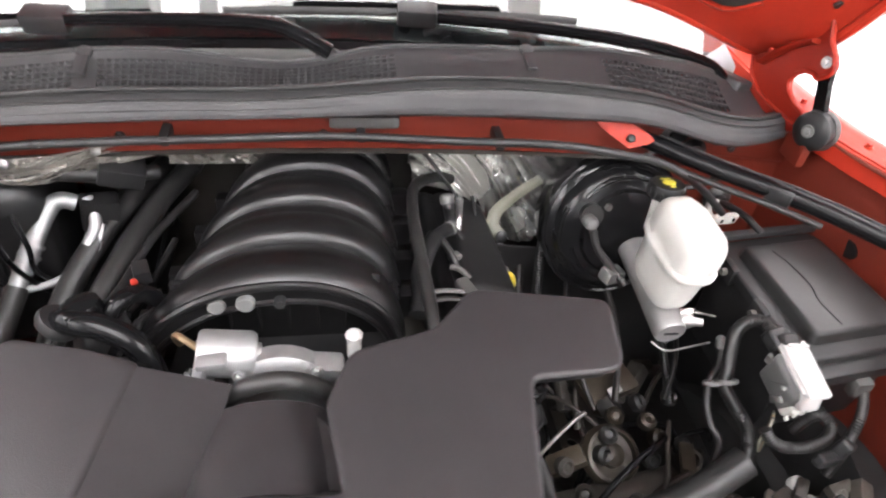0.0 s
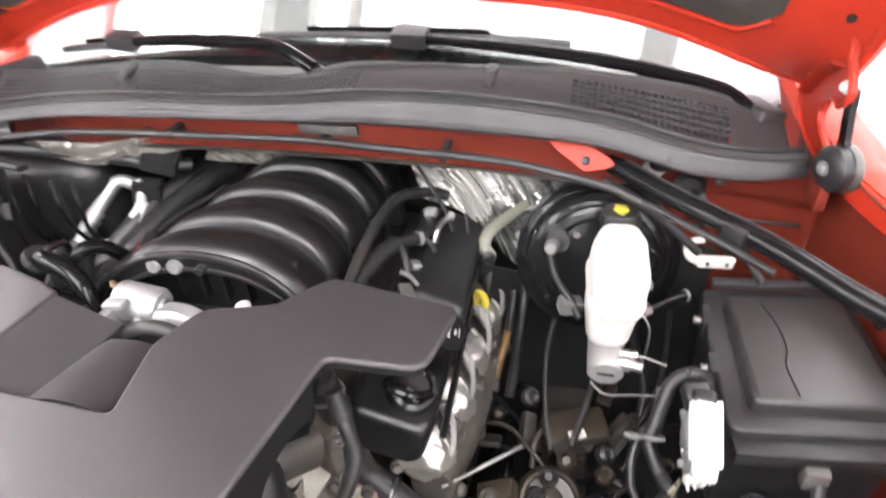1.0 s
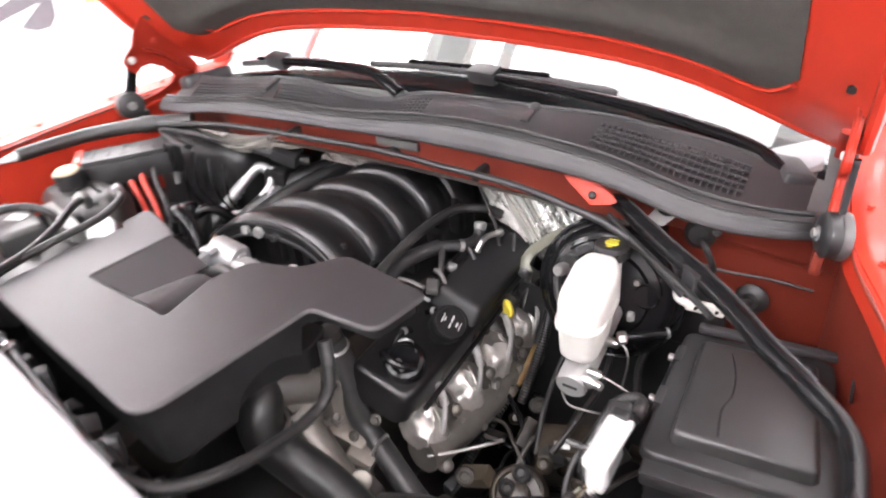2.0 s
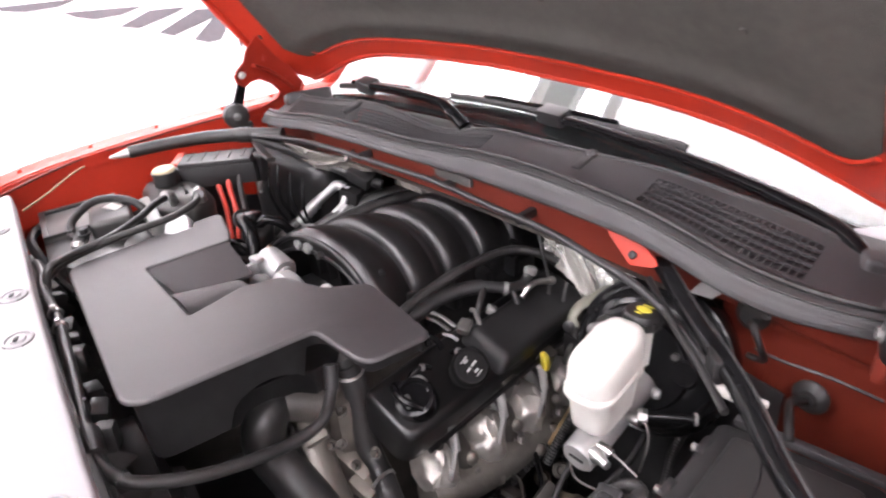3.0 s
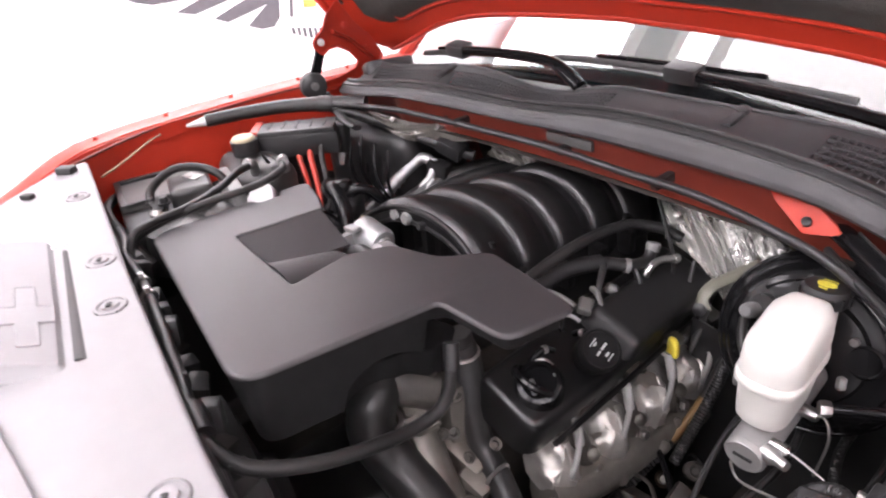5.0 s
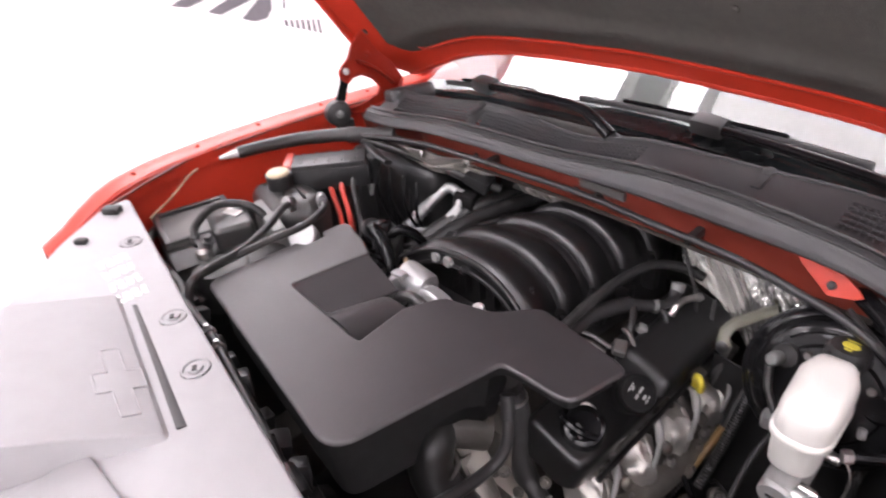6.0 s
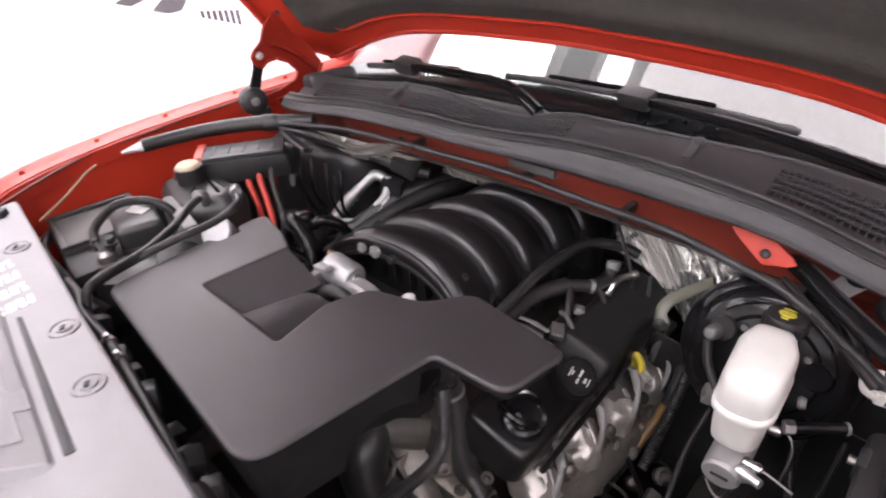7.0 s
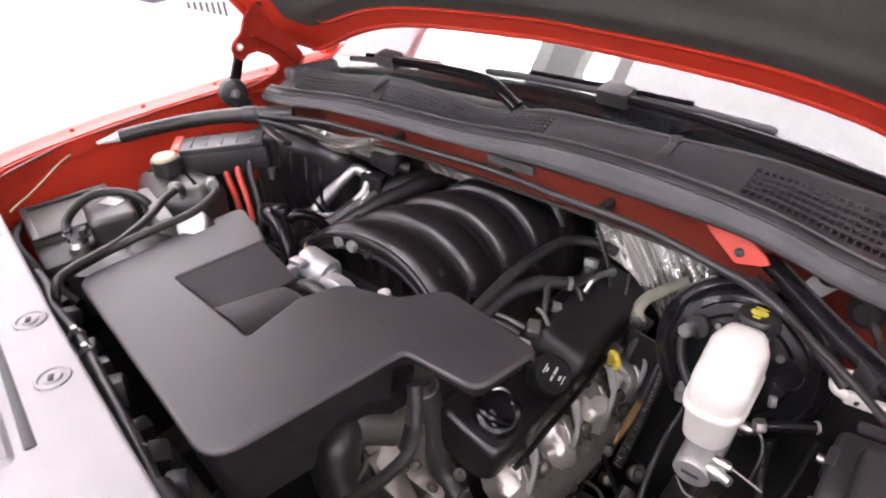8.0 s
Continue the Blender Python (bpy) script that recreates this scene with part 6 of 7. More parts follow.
def reservoir():
    bm = B()
    rings = []
    for k, z in ((0.58, -0.050), (0.71, -0.048), (0.78, -0.041), (0.81, -0.028), (0.86, 0.010), (0.875, 0.018), (0.965, 0.020), (0.985, 0.022), (0.985, 0.029), (0.965, 0.031), (0.925, 0.033), (0.93, 0.046), (0.92, 0.060), (0.885, 0.071), (0.81, 0.079), (0.67, 0.084), (0.46, 0.086)):
        rings.append([bm.verts.new((q.x * k * 0.95 + 0.05 * z, q.y * k, z)) for q in ro])
    n = len(ro)
    for a, b in zip(rings, rings[1:]):
        for k in range(n):
            bm.faces.new((a[k], a[(k + 1) % n], b[(k + 1) % n], b[k]))
    bm.faces.new(rings[0][::-1])
    bm.faces.new(rings[-1])
    bmesh.ops.transform(bm, matrix=Matrix.Translation(RA) @ pose(0, 0, 0, 5, 0, 4), verts=bm.verts)
    return bm


rs = part("reservoir", reservoir(), WHITE_PL, bb, "translucent white brake fluid reservoir")
part("neck", lathe(B(), [(0.024, -0.04), (0.020, 0.008)], (0.457, -0.052, 1.122), (0, 0.25, 1), 20), WHITE_PL, rs)
cp = part("cap", lathe(B(), [(0.023, -0.014), (0.0255, -0.010), (0.0255, 0.004), (0.0235, 0.0085), (0.016, 0.0095)], (0.457, -0.040, 1.143), (0, 0.12, 1), 28), BLACK, rs, "black ribbed reservoir cap")
for k in range(14):
    a = k * 0.4488
    part("cap_rib", box(B(), (0.457 + 0.0258 * math.cos(a), -0.040 + 0.0258 * math.sin(a), 1.140), (0.004, 0.004, 0.014), 0.0012, (0, 0, math.degrees(a))), BLACK, cp)
bm = lathe(B(), [(0.0075, 0), (0.0075, 0.0012)], (0.457, -0.040, 1.1527), (0, 0.12, 1), 20, 1.4)
box(bm, (0.457, -0.0275, 1.1515), (0.016, 0.0022, 0.0012), 0, (-7, 0, 0))
box(bm, (0.457, -0.0525, 1.1550), (0.009, 0.0030, 0.0012), 0, (-7, 0, 0))
part("cap_symbol", bm, YELLOW_INK, rs, "yellow printed symbol bars")

settle(bb, 0.014, 0.010, 0.006)

# ================= fuse and relay box by the driver-side fender =================
fb = thing("fuse_box", (0.70, -0.17, 0.98), "large black plastic fuse box with a flat lid", "fuse box")
fo = rounded([(0.598, -0.285, 0.012), (0.800, -0.262, 0.015), (0.772, -0.03, 0.015), (0.592, -0.052, 0.012)])
part("base", prism(B(), fo, 0.86, 1.030, 0.006, -0.01), BLACK, fb)
part("lid_rim", prism(B(), inset(fo, -0.006), 1.026, 1.043, 0.005), BLACK, fb)
fi = rounded([(0.622, -0.262, 0.012), (0.782, -0.245, 0.012), (0.758, -0.060, 0.012), (0.614, -0.076, 0.012)])
part("lid", prism(B(), fi, 1.040, 1.062, 0.007, 0.003), DUSTY, fb, "raised black lid")
part("scratch", tube(B(), [(0.655, -0.09, 1.0625), (0.668, -0.13, 1.0625), (0.672, -0.17, 1.0625), (0.666, -0.20, 1.0625), (0.672, -0.245, 1.0625)], 0.0008, 5, 5), GLOSS_BLACK, fb)
bm = B()
box(bm, (0.700, -0.287, 1.020), (0.20, 0.03, 0.022), 0.005, (0, 0, 6.5))
part("front_ledge", bm, BLACK, fb)
part("rear_bar", box(B(), (0.700, -0.030, 1.050), (0.20, 0.014, 0.012), 0.004, (0, 0, 6)), COWL, fb)
for y in (-0.10, -0.19):
    part("latch", box(B(), (0.590, y, 1.03), (0.012, 0.035, 0.03), 0.004), BLACK, fb)
    part("latch_pin", lathe(B(), [(0.006, 0), (0.006, 0.01)], (0.586, y, 1.03), (-1, 0, 0), 10), DULL_STEEL, fb)
settle(fb, 0.008, 0.020, -0.006)
wc = thing("white_clip", (0.60, -0.01, 1.06), "white plastic hook clip behind the fuse box", "clip")
part("plate", box(B(), (0.610, -0.006, 1.070), (0.056, 0.010, 0.017), 0.003, (0, 12, 20)), WHITE_PL, wc)
part("hook", tube(B(), [(0.586, -0.014, 1.076), (0.572, -0.018, 1.084), (0.568, -0.010, 1.095), (0.577, 0.000, 1.099), (0.590, 0.005, 1.097)], 0.0065, 10, 5, 0.0045), WHITE_PL, wc)
for dx in (-0.012, 0.016):
    part("hole", box(B(), (0.610 + dx, -0.0115 + 0.36 * dx, 1.070 - 0.2 * dx), (0.005, 0.004, 0.006), 0.001, (0, 12, 20)), BLACK, wc, "dark slot")
solo("grommet", lathe(B(), [(0.024, 0), (0.025, 0.004), (0.020, 0.010), (0.013, 0.013), (0.011, 0.02)], (0.660, 0.097, 1.035), (-0.1, -1, 0.1), 24), RUBBER, "black rubber firewall grommet", "grommet")
solo("wire", tube(B(), [(0.658, 0.075, 1.04), (0.650, 0.045, 1.055), (0.660, 0.01, 1.06), (0.675, -0.02, 1.05)], 0.006, 10, 6), RUBBER, "black loom through the firewall grommet", "wiring", "wiring looms")
solo("wire", tube(B(), [(0.575, 0.08, 1.13), (0.585, 0.05, 1.14), (0.60, 0.05, 1.11), (0.598, 0.07, 1.08), (0.575, 0.08, 1.07)], 0.005, 8, 6), RUBBER, "thin black wire looped on the firewall", "wiring", "wiring looms")
bm = lathe(B(), [(0.022, 0), (0.024, 0.006), (0.015, 0.014)], (0.570, 0.09, 1.135), (0, -1, 0.2), 16)
solo("plug", bm, RUBBER, "black rubber plug in the red firewall", "plug")

# engine control module and its looms
ecm = thing("control_module", (0.57, -0.31, 0.98), "pale plastic control module connector on edge", "module")
EM = pose(0.5695, -0.3065, 1.0241, 100.7, -2.5, -4.1)


def em_box(name, c, size, bev, mat, label="", rot=(0, 0, 0), seg=2, taper=1.0):
    bm = box(B(), c, size, bev, rot, seg, taper)
    bmesh.ops.transform(bm, matrix=EM, verts=bm.verts)
    return part(name, bm, mat, ecm, label)


em_box("body", (-0.004, -0.003, 0.001), (0.027, 0.066, 0.066), 0.013, GREY_PL, "translucent grey connector body", (3, 4, 4), 4, 0.88)
em_box("cover", (0.004, 0.0345, 0.0), (0.033, 0.010, 0.082), 0.004, LIGHT_PL, "pale cover plate", (-5, 0, 4), 3, 0.9)
em_box("end_cap", (0.004, 0.018, 0.034), (0.029, 0.036, 0.012), 0.005, LIGHT_PL, "pale ridged end cap", (-18, 0, 3), 3, 0.85)
em_box("end_cap", (-0.001, -0.016, 0.033), (0.024, 0.028, 0.010), 0.004, WHITE_PL, "pale ridged end cap", (14, 0, -6), 3, 0.85)
em_box("edge_bead", (-0.0125, 0.031, -0.002), (0.004, 0.005, 0.072), 0.002, LIGHT_PL, "", (-5, 0, 3))
for k in range(6):
    em_box("cover_ridge", (0.005, 0.0405 - 0.001 * k, -0.031 + 0.0125 * k), (0.026 - 0.003 * (k % 2), 0.004, 0.004), 0.0015, LIGHT_PL, "", (0, 8 * (k % 3) - 8, 4))
for k in range(4):
    em_box("end_tooth", (-0.007 + 0.006 * k, -0.026 + 0.009 * k, 0.0385), (0.0035, 0.011, 0.006), 0.0015, WHITE_PL, "", (10, 0, 12))
em_box("side_tab", (-0.0165, 0.006, -0.030), (0.008, 0.018, 0.012), 0.003, GREY_PL, "", (0, 20, 10))
em_box("side_tab", (-0.0165, -0.016, 0.016), (0.005, 0.024, 0.010), 0.002, GREY_PL, "", (25, 0, 0))
em_box("side_rib", (-0.0175, 0.006, 0.006), (0.0035, 0.040, 0.0035), 0.0015, GREY_PL, "", (35, 0, 0))
em_box("label_patch", (0.013, 0.0375, 0.028), (0.008, 0.003, 0.008), 0.001, RED_PL, "", (-5, 0, 4))
bm = lathe(B(), [(0.004, -0.003), (0.004, 0.001), (0.002, 0.002)], (-0.0175, 0.010, 0.012), (-1, 0, 0), 12)
bmesh.ops.transform(bm, matrix=EM, verts=bm.verts)
part("pin", bm, LIGHT_PL, ecm, "pale pin head")
em_box("neck", (0.002, 0.024, -0.043), (0.026, 0.030, 0.018), 0.006, BLACK, "black wire shroud", (0, 0, 5), 3)
for k in range(5):
    part("wire", tube(B(), [(0.549 + 0.002 * k, -0.335 + 0.003 * k, 0.985), (0.541 + 0.003 * k, -0.343 + 0.003 * k, 0.972), (0.536 + 0.002 * k, -0.347, 0.955), (0.545, -0.348, 0.93)], 0.0022, 6, 5), (OLIVE, RUBBER, BRONZE)[k % 3], ecm)
settle(ecm, 0.001, 0.013, 0.004)
lm = thing("module_loom", (0.53, -0.28, 0.9), "black corrugated wiring conduit looped by the fuse box", "wiring")
CORRUGATED = dict(ripple=0.0005, pitch=0.0042)
part("conduit", tube(B(), [(0.58, -0.244, 1.038), (0.582, -0.216, 1.037), (0.568, -0.205, 1.03), (0.549, -0.21, 1.015), (0.539, -0.229, 0.994), (0.533, -0.246, 0.976), (0.527, -0.261, 0.96), (0.537, -0.281, 0.944), (0.553, -0.303, 0.925), (0.555, -0.321, 0.909), (0.549, -0.336, 0.893), (0.532, -0.344, 0.87), (0.495, -0.345, 0.825)], 0.0092, 14, 8, **CORRUGATED), RUBBER, lm)
part("conduit", tube(B(), [(0.537, -0.342, 0.975), (0.545, -0.349, 0.963), (0.556, -0.352, 0.955), (0.575, -0.354, 0.945), (0.610, -0.354, 0.941), (0.640, -0.347, 0.944), (0.654, -0.332, 0.952), (0.648, -0.317, 0.954), (0.639, -0.312, 0.944), (0.63, -0.31, 0.91)], 0.0078, 14, 8, **CORRUGATED), RUBBER, lm)
part("conduit", tube(B(), [(0.698, -0.286, 1.005), (0.703, -0.308, 0.985), (0.696, -0.330, 0.962), (0.678, -0.349, 0.940), (0.666, -0.361, 0.926), (0.655, -0.37, 0.89)], 0.0072, 14, 8, **CORRUGATED), RUBBER, lm)
for c, s, r in (((0.668, -0.356, 0.934), (0.022, 0.020, 0.026), (10, 20, 30)), ((0.566, -0.258, 1.054), (0.030, 0.026, 0.022), (20, 0, 15)), ((0.640, -0.366, 0.925), (0.040, 0.016, 0.018), (0, 15, 12))):
    part("connector", box(B(), c, s, 0.005, r, 3), BLACK, lm)
part("lock_tab", box(B(), (0.660, -0.325, 0.946), (0.014, 0.014, 0.012), 0.003, (0, 20, 10)), RED_PL, lm, "small red lock tab")
bm = B()
for dx, rr in ((0.001, 0.0125), (-0.021, 0.0095)):
    tube(bm, [(0.530 + dx + rr * math.cos(a), -0.257 + 0.73 * rr * math.sin(a), 0.964 + 0.1 * dx - 0.68 * rr * math.sin(a)) for a in np.linspace(0, 6.283, 16)], 0.0034, 8, 2)
part("clip", bm, GREY_PL, lm, "grey double clip ring")
part("branch", tube(B(), [(0.542, -0.208, 0.975), (0.536, -0.226, 0.961), (0.519, -0.242, 0.947), (0.511, -0.266, 0.926), (0.512, -0.29, 0.909), (0.52, -0.311, 0.896), (0.515, -0.329, 0.848)], 0.0052, 12, 6), RUBBER, lm)
part("plug", lathe(B(), [(0.0075, 0), (0.0075, 0.014), (0.004, 0.018)], (0.542, -0.206, 0.976), (0, 0.5, 1), 12), GREY_PL, lm)
part("box_foot", box(B(), (0.698, -0.300, 0.992), (0.028, 0.018, 0.030), 0.006), RIBBED, lm)
settle(lm, 0.001, 0.013, 0.004)
lhh = thing("lower_radiator_hose", (0.40, -0.37, 0.82), "thick black hose with a steel clamp low in the bay", "hose")
part("hose", tube(B(), [(0.27, -0.40, 0.845), (0.34, -0.375, 0.855), (0.43, -0.365, 0.86), (0.50, -0.345, 0.88), (0.545, -0.33, 0.90)], 0.022, 16, 6), DUSTY, lhh)
part("clamp", tube(B(), [(0.385 + 0.004 * math.sin(a), -0.37 + 0.0225 * math.cos(a), 0.857 + 0.0225 * math.sin(a)) for a in np.linspace(0, 6.28, 14)], 0.006, 8, 2), GREASE, lhh)
lb = thing("lower_bracket", (0.62, -0.40, 0.83), "dirty black bracket low beside the fender", "bracket")
part("base", box(B(), (0.62, -0.40, 0.83), (0.16, 0.06, 0.05), 0.012, (0, 0, 8)), GREASE, lb)
part("step", box(B(), (0.60, -0.38, 0.865), (0.05, 0.04, 0.03), 0.008, (0, 0, 20)), GREASE, lb)
for k in range(9):
    part("lug", box(B(), (0.545 + 0.022 * k, -0.372 - 0.012 * (k % 3), 0.862 + 0.008 * ((k * 5) % 4)), (0.020 + 0.022 * ((k * 3) % 4) / 2, 0.016 + 0.006 * (k % 3), 0.008 + 0.004 * (k % 4)), 0.003, (17 * k % 40 - 15, 23 * k % 30 - 15, 47 * k % 90)), (GREASE, CASTING, BLACK)[k % 3], lb)
bolts(lb, [(0.565 + 0.055 * k, -0.395 + 0.008 * k, 0.886 - 0.004 * k) for k in range(3)], DULL_STEEL, 0.006, 0.007, (0.1, -0.4, 1))
solo("cap_nut", lathe(B(), [(0.012, 0), (0.012, 0.012), (0.008, 0.016)], (0.615, -0.36, 0.875), (0, -0.3, 1), 14), LIGHT_PL, "small pale plastic cap on a bracket", "cap")
solo("washer_bottle", lathe(B(), [(0.07, 0), (0.075, 0.03), (0.06, 0.06), (0.02, 0.07)], (0.58, -0.50, 0.74), (0, 0, 1), 24), GREY_PL, "grey plastic bottle low at the front of the bay", "bottle")
# ================= passenger side: tank, battery, relay box =================
ct = thing("coolant_tank", (-0.54, -0.26, 1.05), "dark rounded coolant tank with a tan cap", "coolant tank")
to = rounded([(-0.655, -0.315, 0.03), (-0.50, -0.345, 0.03), (-0.43, -0.275, 0.03), (-0.46, -0.215, 0.03), (-0.60, -0.205, 0.03)])
part("shell", prism(B(), to, 0.98, 1.142, 0.038, -0.01, None, 5), DUSTY, ct)
part("neck", lathe(B(), [(0.028, 0), (0.028, 0.03)], (-0.562, -0.275, 1.145), (0, 0, 1), 20), BLACK, ct)
part("cap", lathe(B(), [(0.024, 0), (0.025, 0.005), (0.025, 0.011), (0.021, 0.015), (0.012, 0.0155)], (-0.562, -0.275, 1.167), (0, 0, 1), 12), TAN, ct, "tan ribbed cap")
part("nipple", tube(B(), [(-0.475, -0.30, 1.13), (-0.462, -0.305, 1.155), (-0.452, -0.318, 1.162)], 0.0095, 10, 4), GREY_PL, ct)
part("nipple", tube(B(), [(-0.43, -0.255, 1.135), (-0.415, -0.262, 1.165), (-0.395, -0.272, 1.166)], 0.0095, 10, 4), GREY_PL, ct)
part("pale_body", box(B(), (-0.50, -0.345, 1.07), (0.16, 0.03, 0.12), 0.012, (0, 0, -12)), GREY_PL, ct, "greyish lower wall")
for c, ax in (((-0.453, -0.318, 1.162), (0.5, -0.8, 0.2)), ((-0.398, -0.271, 1.166), (0.9, -0.4, 0.0))):
    part("spring_clamp", lathe(B(), [(0.0105, -0.005), (0.0115, 0.0), (0.0105, 0.005)], c, ax, 14), SATIN, ct)
for pts, r in (([(-0.455, -0.315, 1.162), (-0.435, -0.345, 1.165), (-0.405, -0.39, 1.16), (-0.372, -0.46, 1.158), (-0.358, -0.53, 1.158), (-0.345, -0.565, 1.155), (-0.335, -0.58, 1.13), (-0.30, -0.59, 1.12)], 0.0070),
               ([(-0.395, -0.272, 1.166), (-0.372, -0.285, 1.166), (-0.357, -0.34, 1.160), (-0.362, -0.43, 1.158), (-0.37, -0.50, 1.150), (-0.385, -0.545, 1.135), (-0.42, -0.57, 1.10)], 0.0070)):
    solo("coolant_hose", tube(B(), pts, r, 12, 8), RUBBER, "black rubber hose from the coolant tank", "hose", "coolant hoses")
settle(ct, -0.022, 0.012, -0.004)
ol = thing("overflow_line", (-0.1, -0.61, 1.13), "long black hose along the front of the bay", "hose")
part("hose", tube(B(), [(-0.43, -0.572, 1.135), (-0.38, -0.575, 1.135), (-0.33, -0.588, 1.13), (-0.22, -0.595, 1.13), (-0.10, -0.612, 1.13), (0.03, -0.632, 1.13), (0.13, -0.648, 1.128), (0.19, -0.635, 1.12), (0.214, -0.588, 1.1), (0.214, -0.521, 1.068), (0.206, -0.437, 1.039), (0.202, -0.389, 1.043), (0.179, -0.356, 1.061), (0.167, -0.344, 1.091)], 0.0085, 12, 8), RUBBER, ol)
for x, y, z in ((-0.30, -0.592, 1.13), (0.03, -0.632, 1.13), (0.19, -0.635, 1.12)):
    part("retaining_clip", box(B(), (x, y, z - 0.004), (0.009, 0.019, 0.021), 0.003, (0, 0, -8)), BLACK, ol, "black retaining clip")
part("end_fitting", tube(B(), [(0.179, -0.356, 1.061), (0.173, -0.35, 1.076), (0.167, -0.344, 1.091)], 0.0105, 12, 4), BLACK, ol)
for q in ((-0.228, -0.594, 1.13), (-0.18, -0.600, 1.13)):
    bm = lathe(B(), [(0.0105, -0.005), (0.012, 0.0), (0.0105, 0.005)], q, (1, -0.12, 0), 14)
    box(bm, (q[0], q[1], q[2] + 0.012), (0.008, 0.008, 0.010), 0.002)
    solo("hose_clamp", bm, STEEL, "bright spring clamp on the front hose", "clamp", "hose clamps")
bm = lathe(B(), [(0.013, -0.02), (0.014, 0.0), (0.013, 0.03)], (0.11, -0.643, 1.13), (1, -0.13, 0), 12)
solo("hose_sleeve", bm, BLACK, "black sleeve on the front hose", "sleeve")

bat = thing("battery", (-0.62, -0.42, 0.95), "black battery with cables under a plastic tray", "battery")
part("case", box(B(), (-0.60, -0.445, 1.02), (0.24, 0.17, 0.16), 0.010, (0, 0, -10)), DUSTY, bat)
part("lid", box(B(), (-0.645, -0.44, 1.103), (0.15, 0.16, 0.012), 0.005, (0, 0, -10)), RIBBED, bat, "dark grey lid")
for dx, dy, w, h in ((0, 0.072, 0.15, 0.012), (0, -0.072, 0.15, 0.012), (0.069, 0, 0.012, 0.14), (-0.069, 0, 0.012, 0.14)):
    part("lid_rim", box(B(), (-0.645 + dx + 0.17 * dy, -0.44 + dy - 0.17 * dx, 1.112), (w, h, 0.008), 0.002, (0, 0, -10)), DUSTY, bat)
part("terminal_cover", box(B(), (-0.545, -0.405, 1.115), (0.10, 0.08, 0.05), 0.012, (0, 0, -15), 3), DUSTY, bat)
part("label", box(B(), (-0.555, -0.392, 1.1415), (0.04, 0.022, 0.002), 0, (0, 0, 20)), LIGHT_PL, bat, "pale sticker")
part("terminal", lathe(B(), [(0.016, 0), (0.016, 0.018), (0.010, 0.024)], (-0.505, -0.485, 1.095), (0, 0, 1), 12), DULL_STEEL, bat)
bm = B()
box(bm, (-0.52, -0.475, 1.115), (0.05, 0.025, 0.02), 0.005, (0, 15, -30))
hexbolt(bm, (-0.505, -0.47, 1.125), 0.008, 0.012)
hexbolt(bm, (-0.535, -0.485, 1.122), 0.007, 0.010)
part("clamp", bm, BLACK, bat)
part("cable", tube(B(), [(-0.525, -0.485, 1.115), (-0.555, -0.475, 1.14), (-0.575, -0.42, 1.158), (-0.56, -0.37, 1.15), (-0.53, -0.345, 1.13), (-0.51, -0.34, 1.09)], 0.0085, 12, 8), RUBBER, bat)
part("tray_edge", tube(B(), [(-0.735, -0.42, 1.09), (-0.72, -0.50, 1.09), (-0.66, -0.545, 1.085), (-0.52, -0.545, 1.07), (-0.45, -0.53, 1.04)], 0.010, 8, 6), BLACK, bat)
part("drum", lathe(B(), [(0.06, 0), (0.062, 0.02), (0.055, 0.08), (0.03, 0.09)], (-0.475, -0.47, 1.01), (0, 0, 1), 24), DUSTY, bat)

rb = thing("relay_box", (-0.58, -0.15, 1.1), "black relay box with a red end", "relay box")
RB = pose(-0.558, -0.158, 1.156, 0, 0, 52)
bm = box(B(), (0, 0, 0), (0.175, 0.085, 0.05), 0.006)
bmesh.ops.transform(bm, matrix=RB, verts=bm.verts)
part("case", bm, BLACK, rb)
bm = box(B(), (0.0, -0.005, 0.028), (0.165, 0.07, 0.014), 0.005)
for k in range(5):
    box(bm, (-0.06 + 0.03 * k, 0.0, 0.0355), (0.004, 0.055, 0.003), 0.001)
bmesh.ops.transform(bm, matrix=RB, verts=bm.verts)
part("lid", bm, BLACK, rb)
bm = box(B(), (-0.093, 0.012, 0.008), (0.018, 0.075, 0.050), 0.004)
bmesh.ops.transform(bm, matrix=RB, verts=bm.verts)
part("red_end", bm, RED_PL, rb, "red plastic end piece")
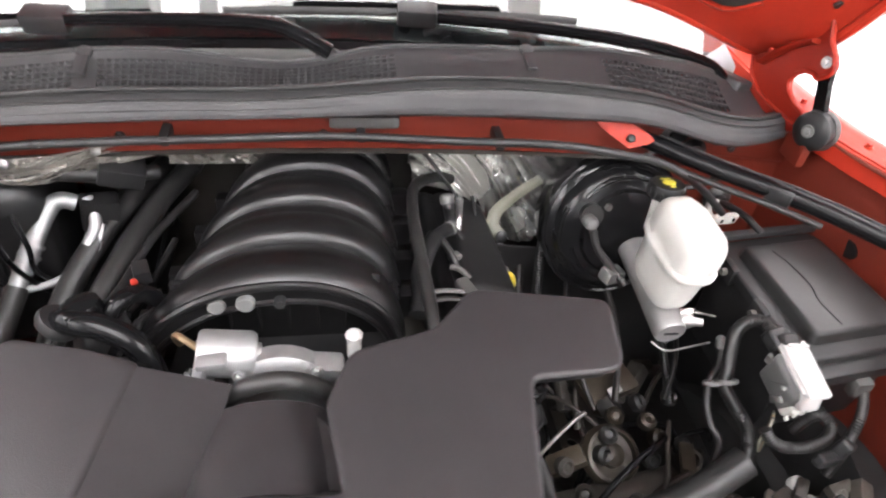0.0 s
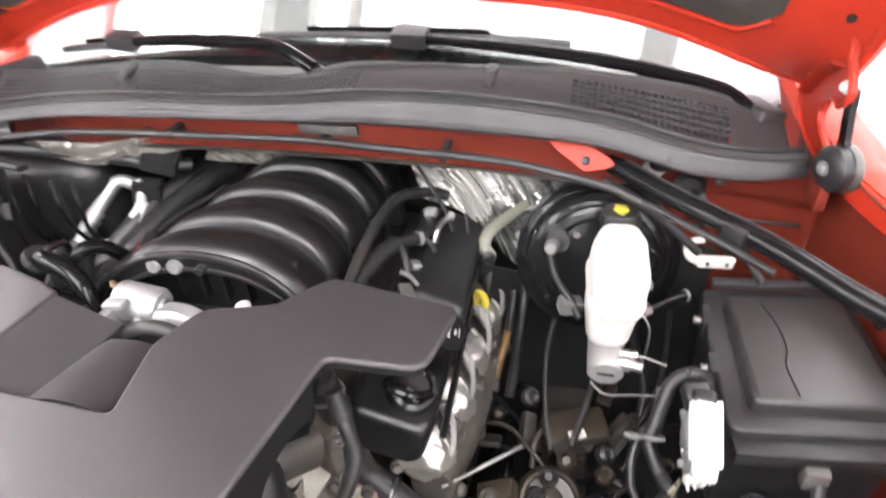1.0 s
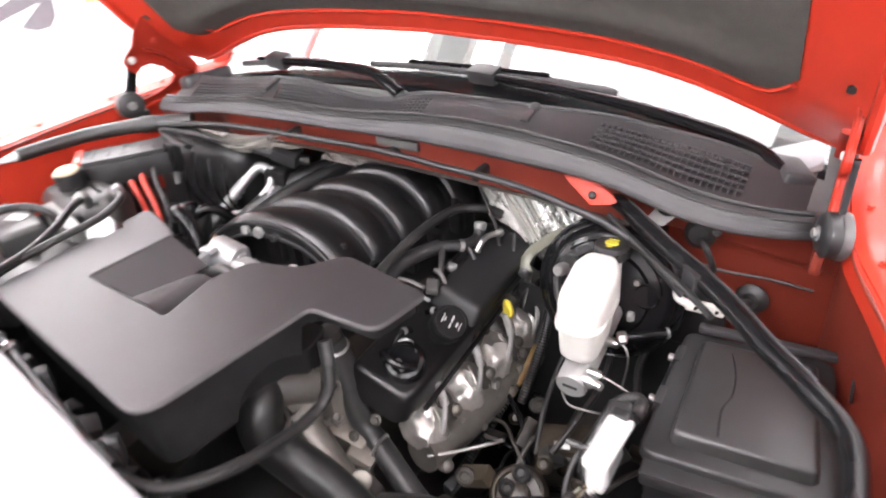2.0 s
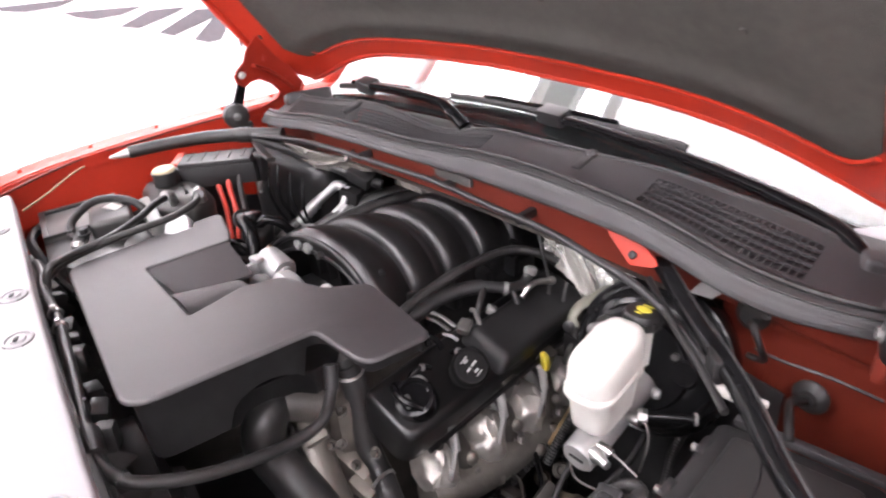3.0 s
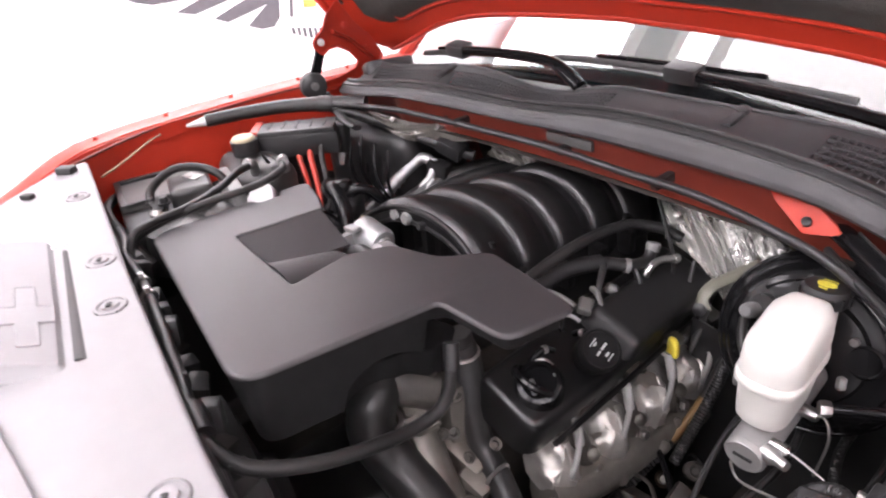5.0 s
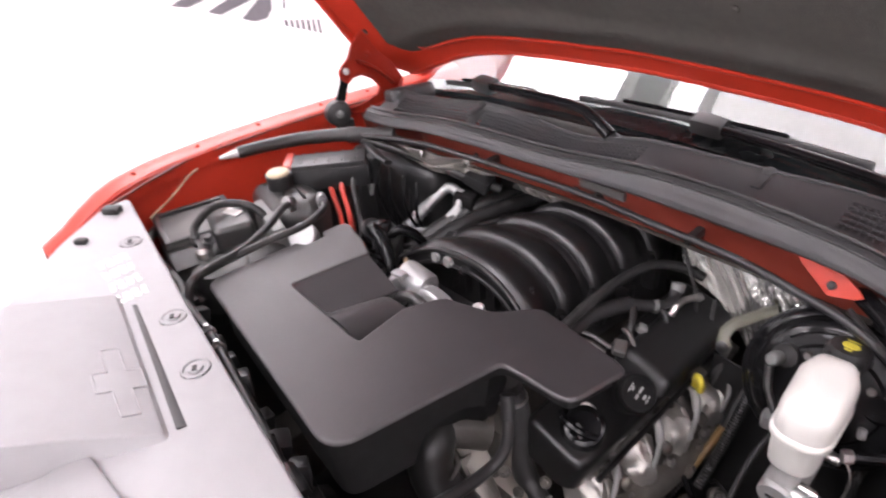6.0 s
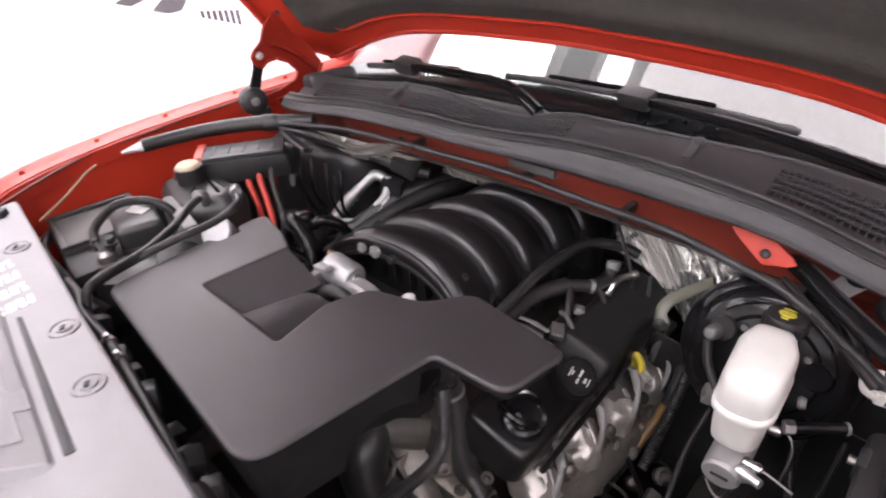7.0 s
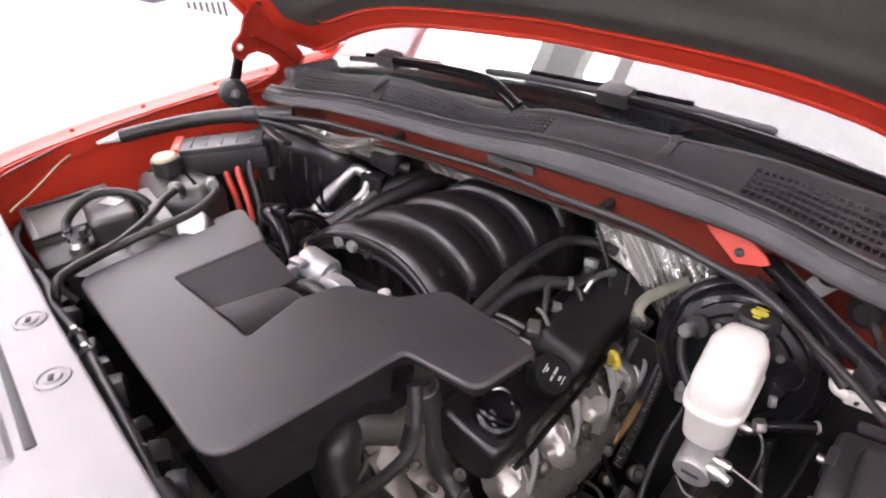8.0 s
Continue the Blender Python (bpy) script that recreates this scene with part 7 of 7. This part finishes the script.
for k in range(3):
    pts = [(-0.545 + 0.02 * k, -0.16 + 0.018 * k, 1.15), (-0.53 + 0.02 * k, -0.172 + 0.016 * k, 1.115), (-0.50 + 0.018 * k, -0.18 + 0.014 * k, 1.075), (-0.46 + 0.012 * k, -0.20 + 0.014 * k, 1.03), (-0.45, -0.21, 0.97)]
    solo("battery_cable", tube(B(), pts, 0.0065, 10, 6), RED_PL if k < 2 else RUBBER, "red battery cable hanging from the relay box" if k < 2 else "black cable hanging from the relay box", "cable", "relay box cables")
part("post", box(B(), (-0.505, -0.085, 1.15), (0.03, 0.028, 0.075), 0.008, (0, 8, 20), 3), BLACK, rb)
part("post_tip", tube(B(), [(-0.497, -0.098, 1.12), (-0.492, -0.105, 1.095)], 0.009, 10, 3, 0.005), GREY_PL, rb, "pale tip")
part("bracket", tube(B(), [(-0.56, -0.055, 1.188), (-0.52, -0.07, 1.19), (-0.47, -0.085, 1.19), (-0.43, -0.09, 1.188)], 0.012, 8, 4, flat=0.5), BLACK, rb)
part("stand", box(B(), (-0.59, -0.15, 1.05), (0.08, 0.06, 0.20), 0.01, (0, 0, 52)), BLACK, rb)
settle(rb, -0.002, 0.012, -0.014)
fm = thing("foam_tube", (-0.68, -0.16, 1.18), "long black foam covered tube along the fender", "tube")
part("foam", tube(B(), [(-0.515, 0.005, 1.190), (-0.56, -0.03, 1.192), (-0.615, -0.08, 1.193), (-0.665, -0.145, 1.193), (-0.70, -0.22, 1.192), (-0.722, -0.285, 1.19)], 0.017, 14, 8, 0.014), RUBBER, fm)
part("tip", tube(B(), [(-0.722, -0.285, 1.19), (-0.735, -0.325, 1.187)], 0.011, 12, 3, 0.003), LIGHT_PL, fm, "grey pointed tip")
part("band", tube(B(), [(-0.575, -0.043, 1.192), (-0.60, -0.066, 1.193)], 0.0185, 14, 4, ripple=0.001, pitch=0.01), BLACK, fm)
solo("prop_wire", tube(B(), [(-0.560, -0.545, 1.19), (-0.60, -0.49, 1.195), (-0.665, -0.425, 1.198), (-0.70, -0.39, 1.195)], 0.002, 8, 4), BRONZE, "thin metal wire from the radiator cover to the fender", "wire")
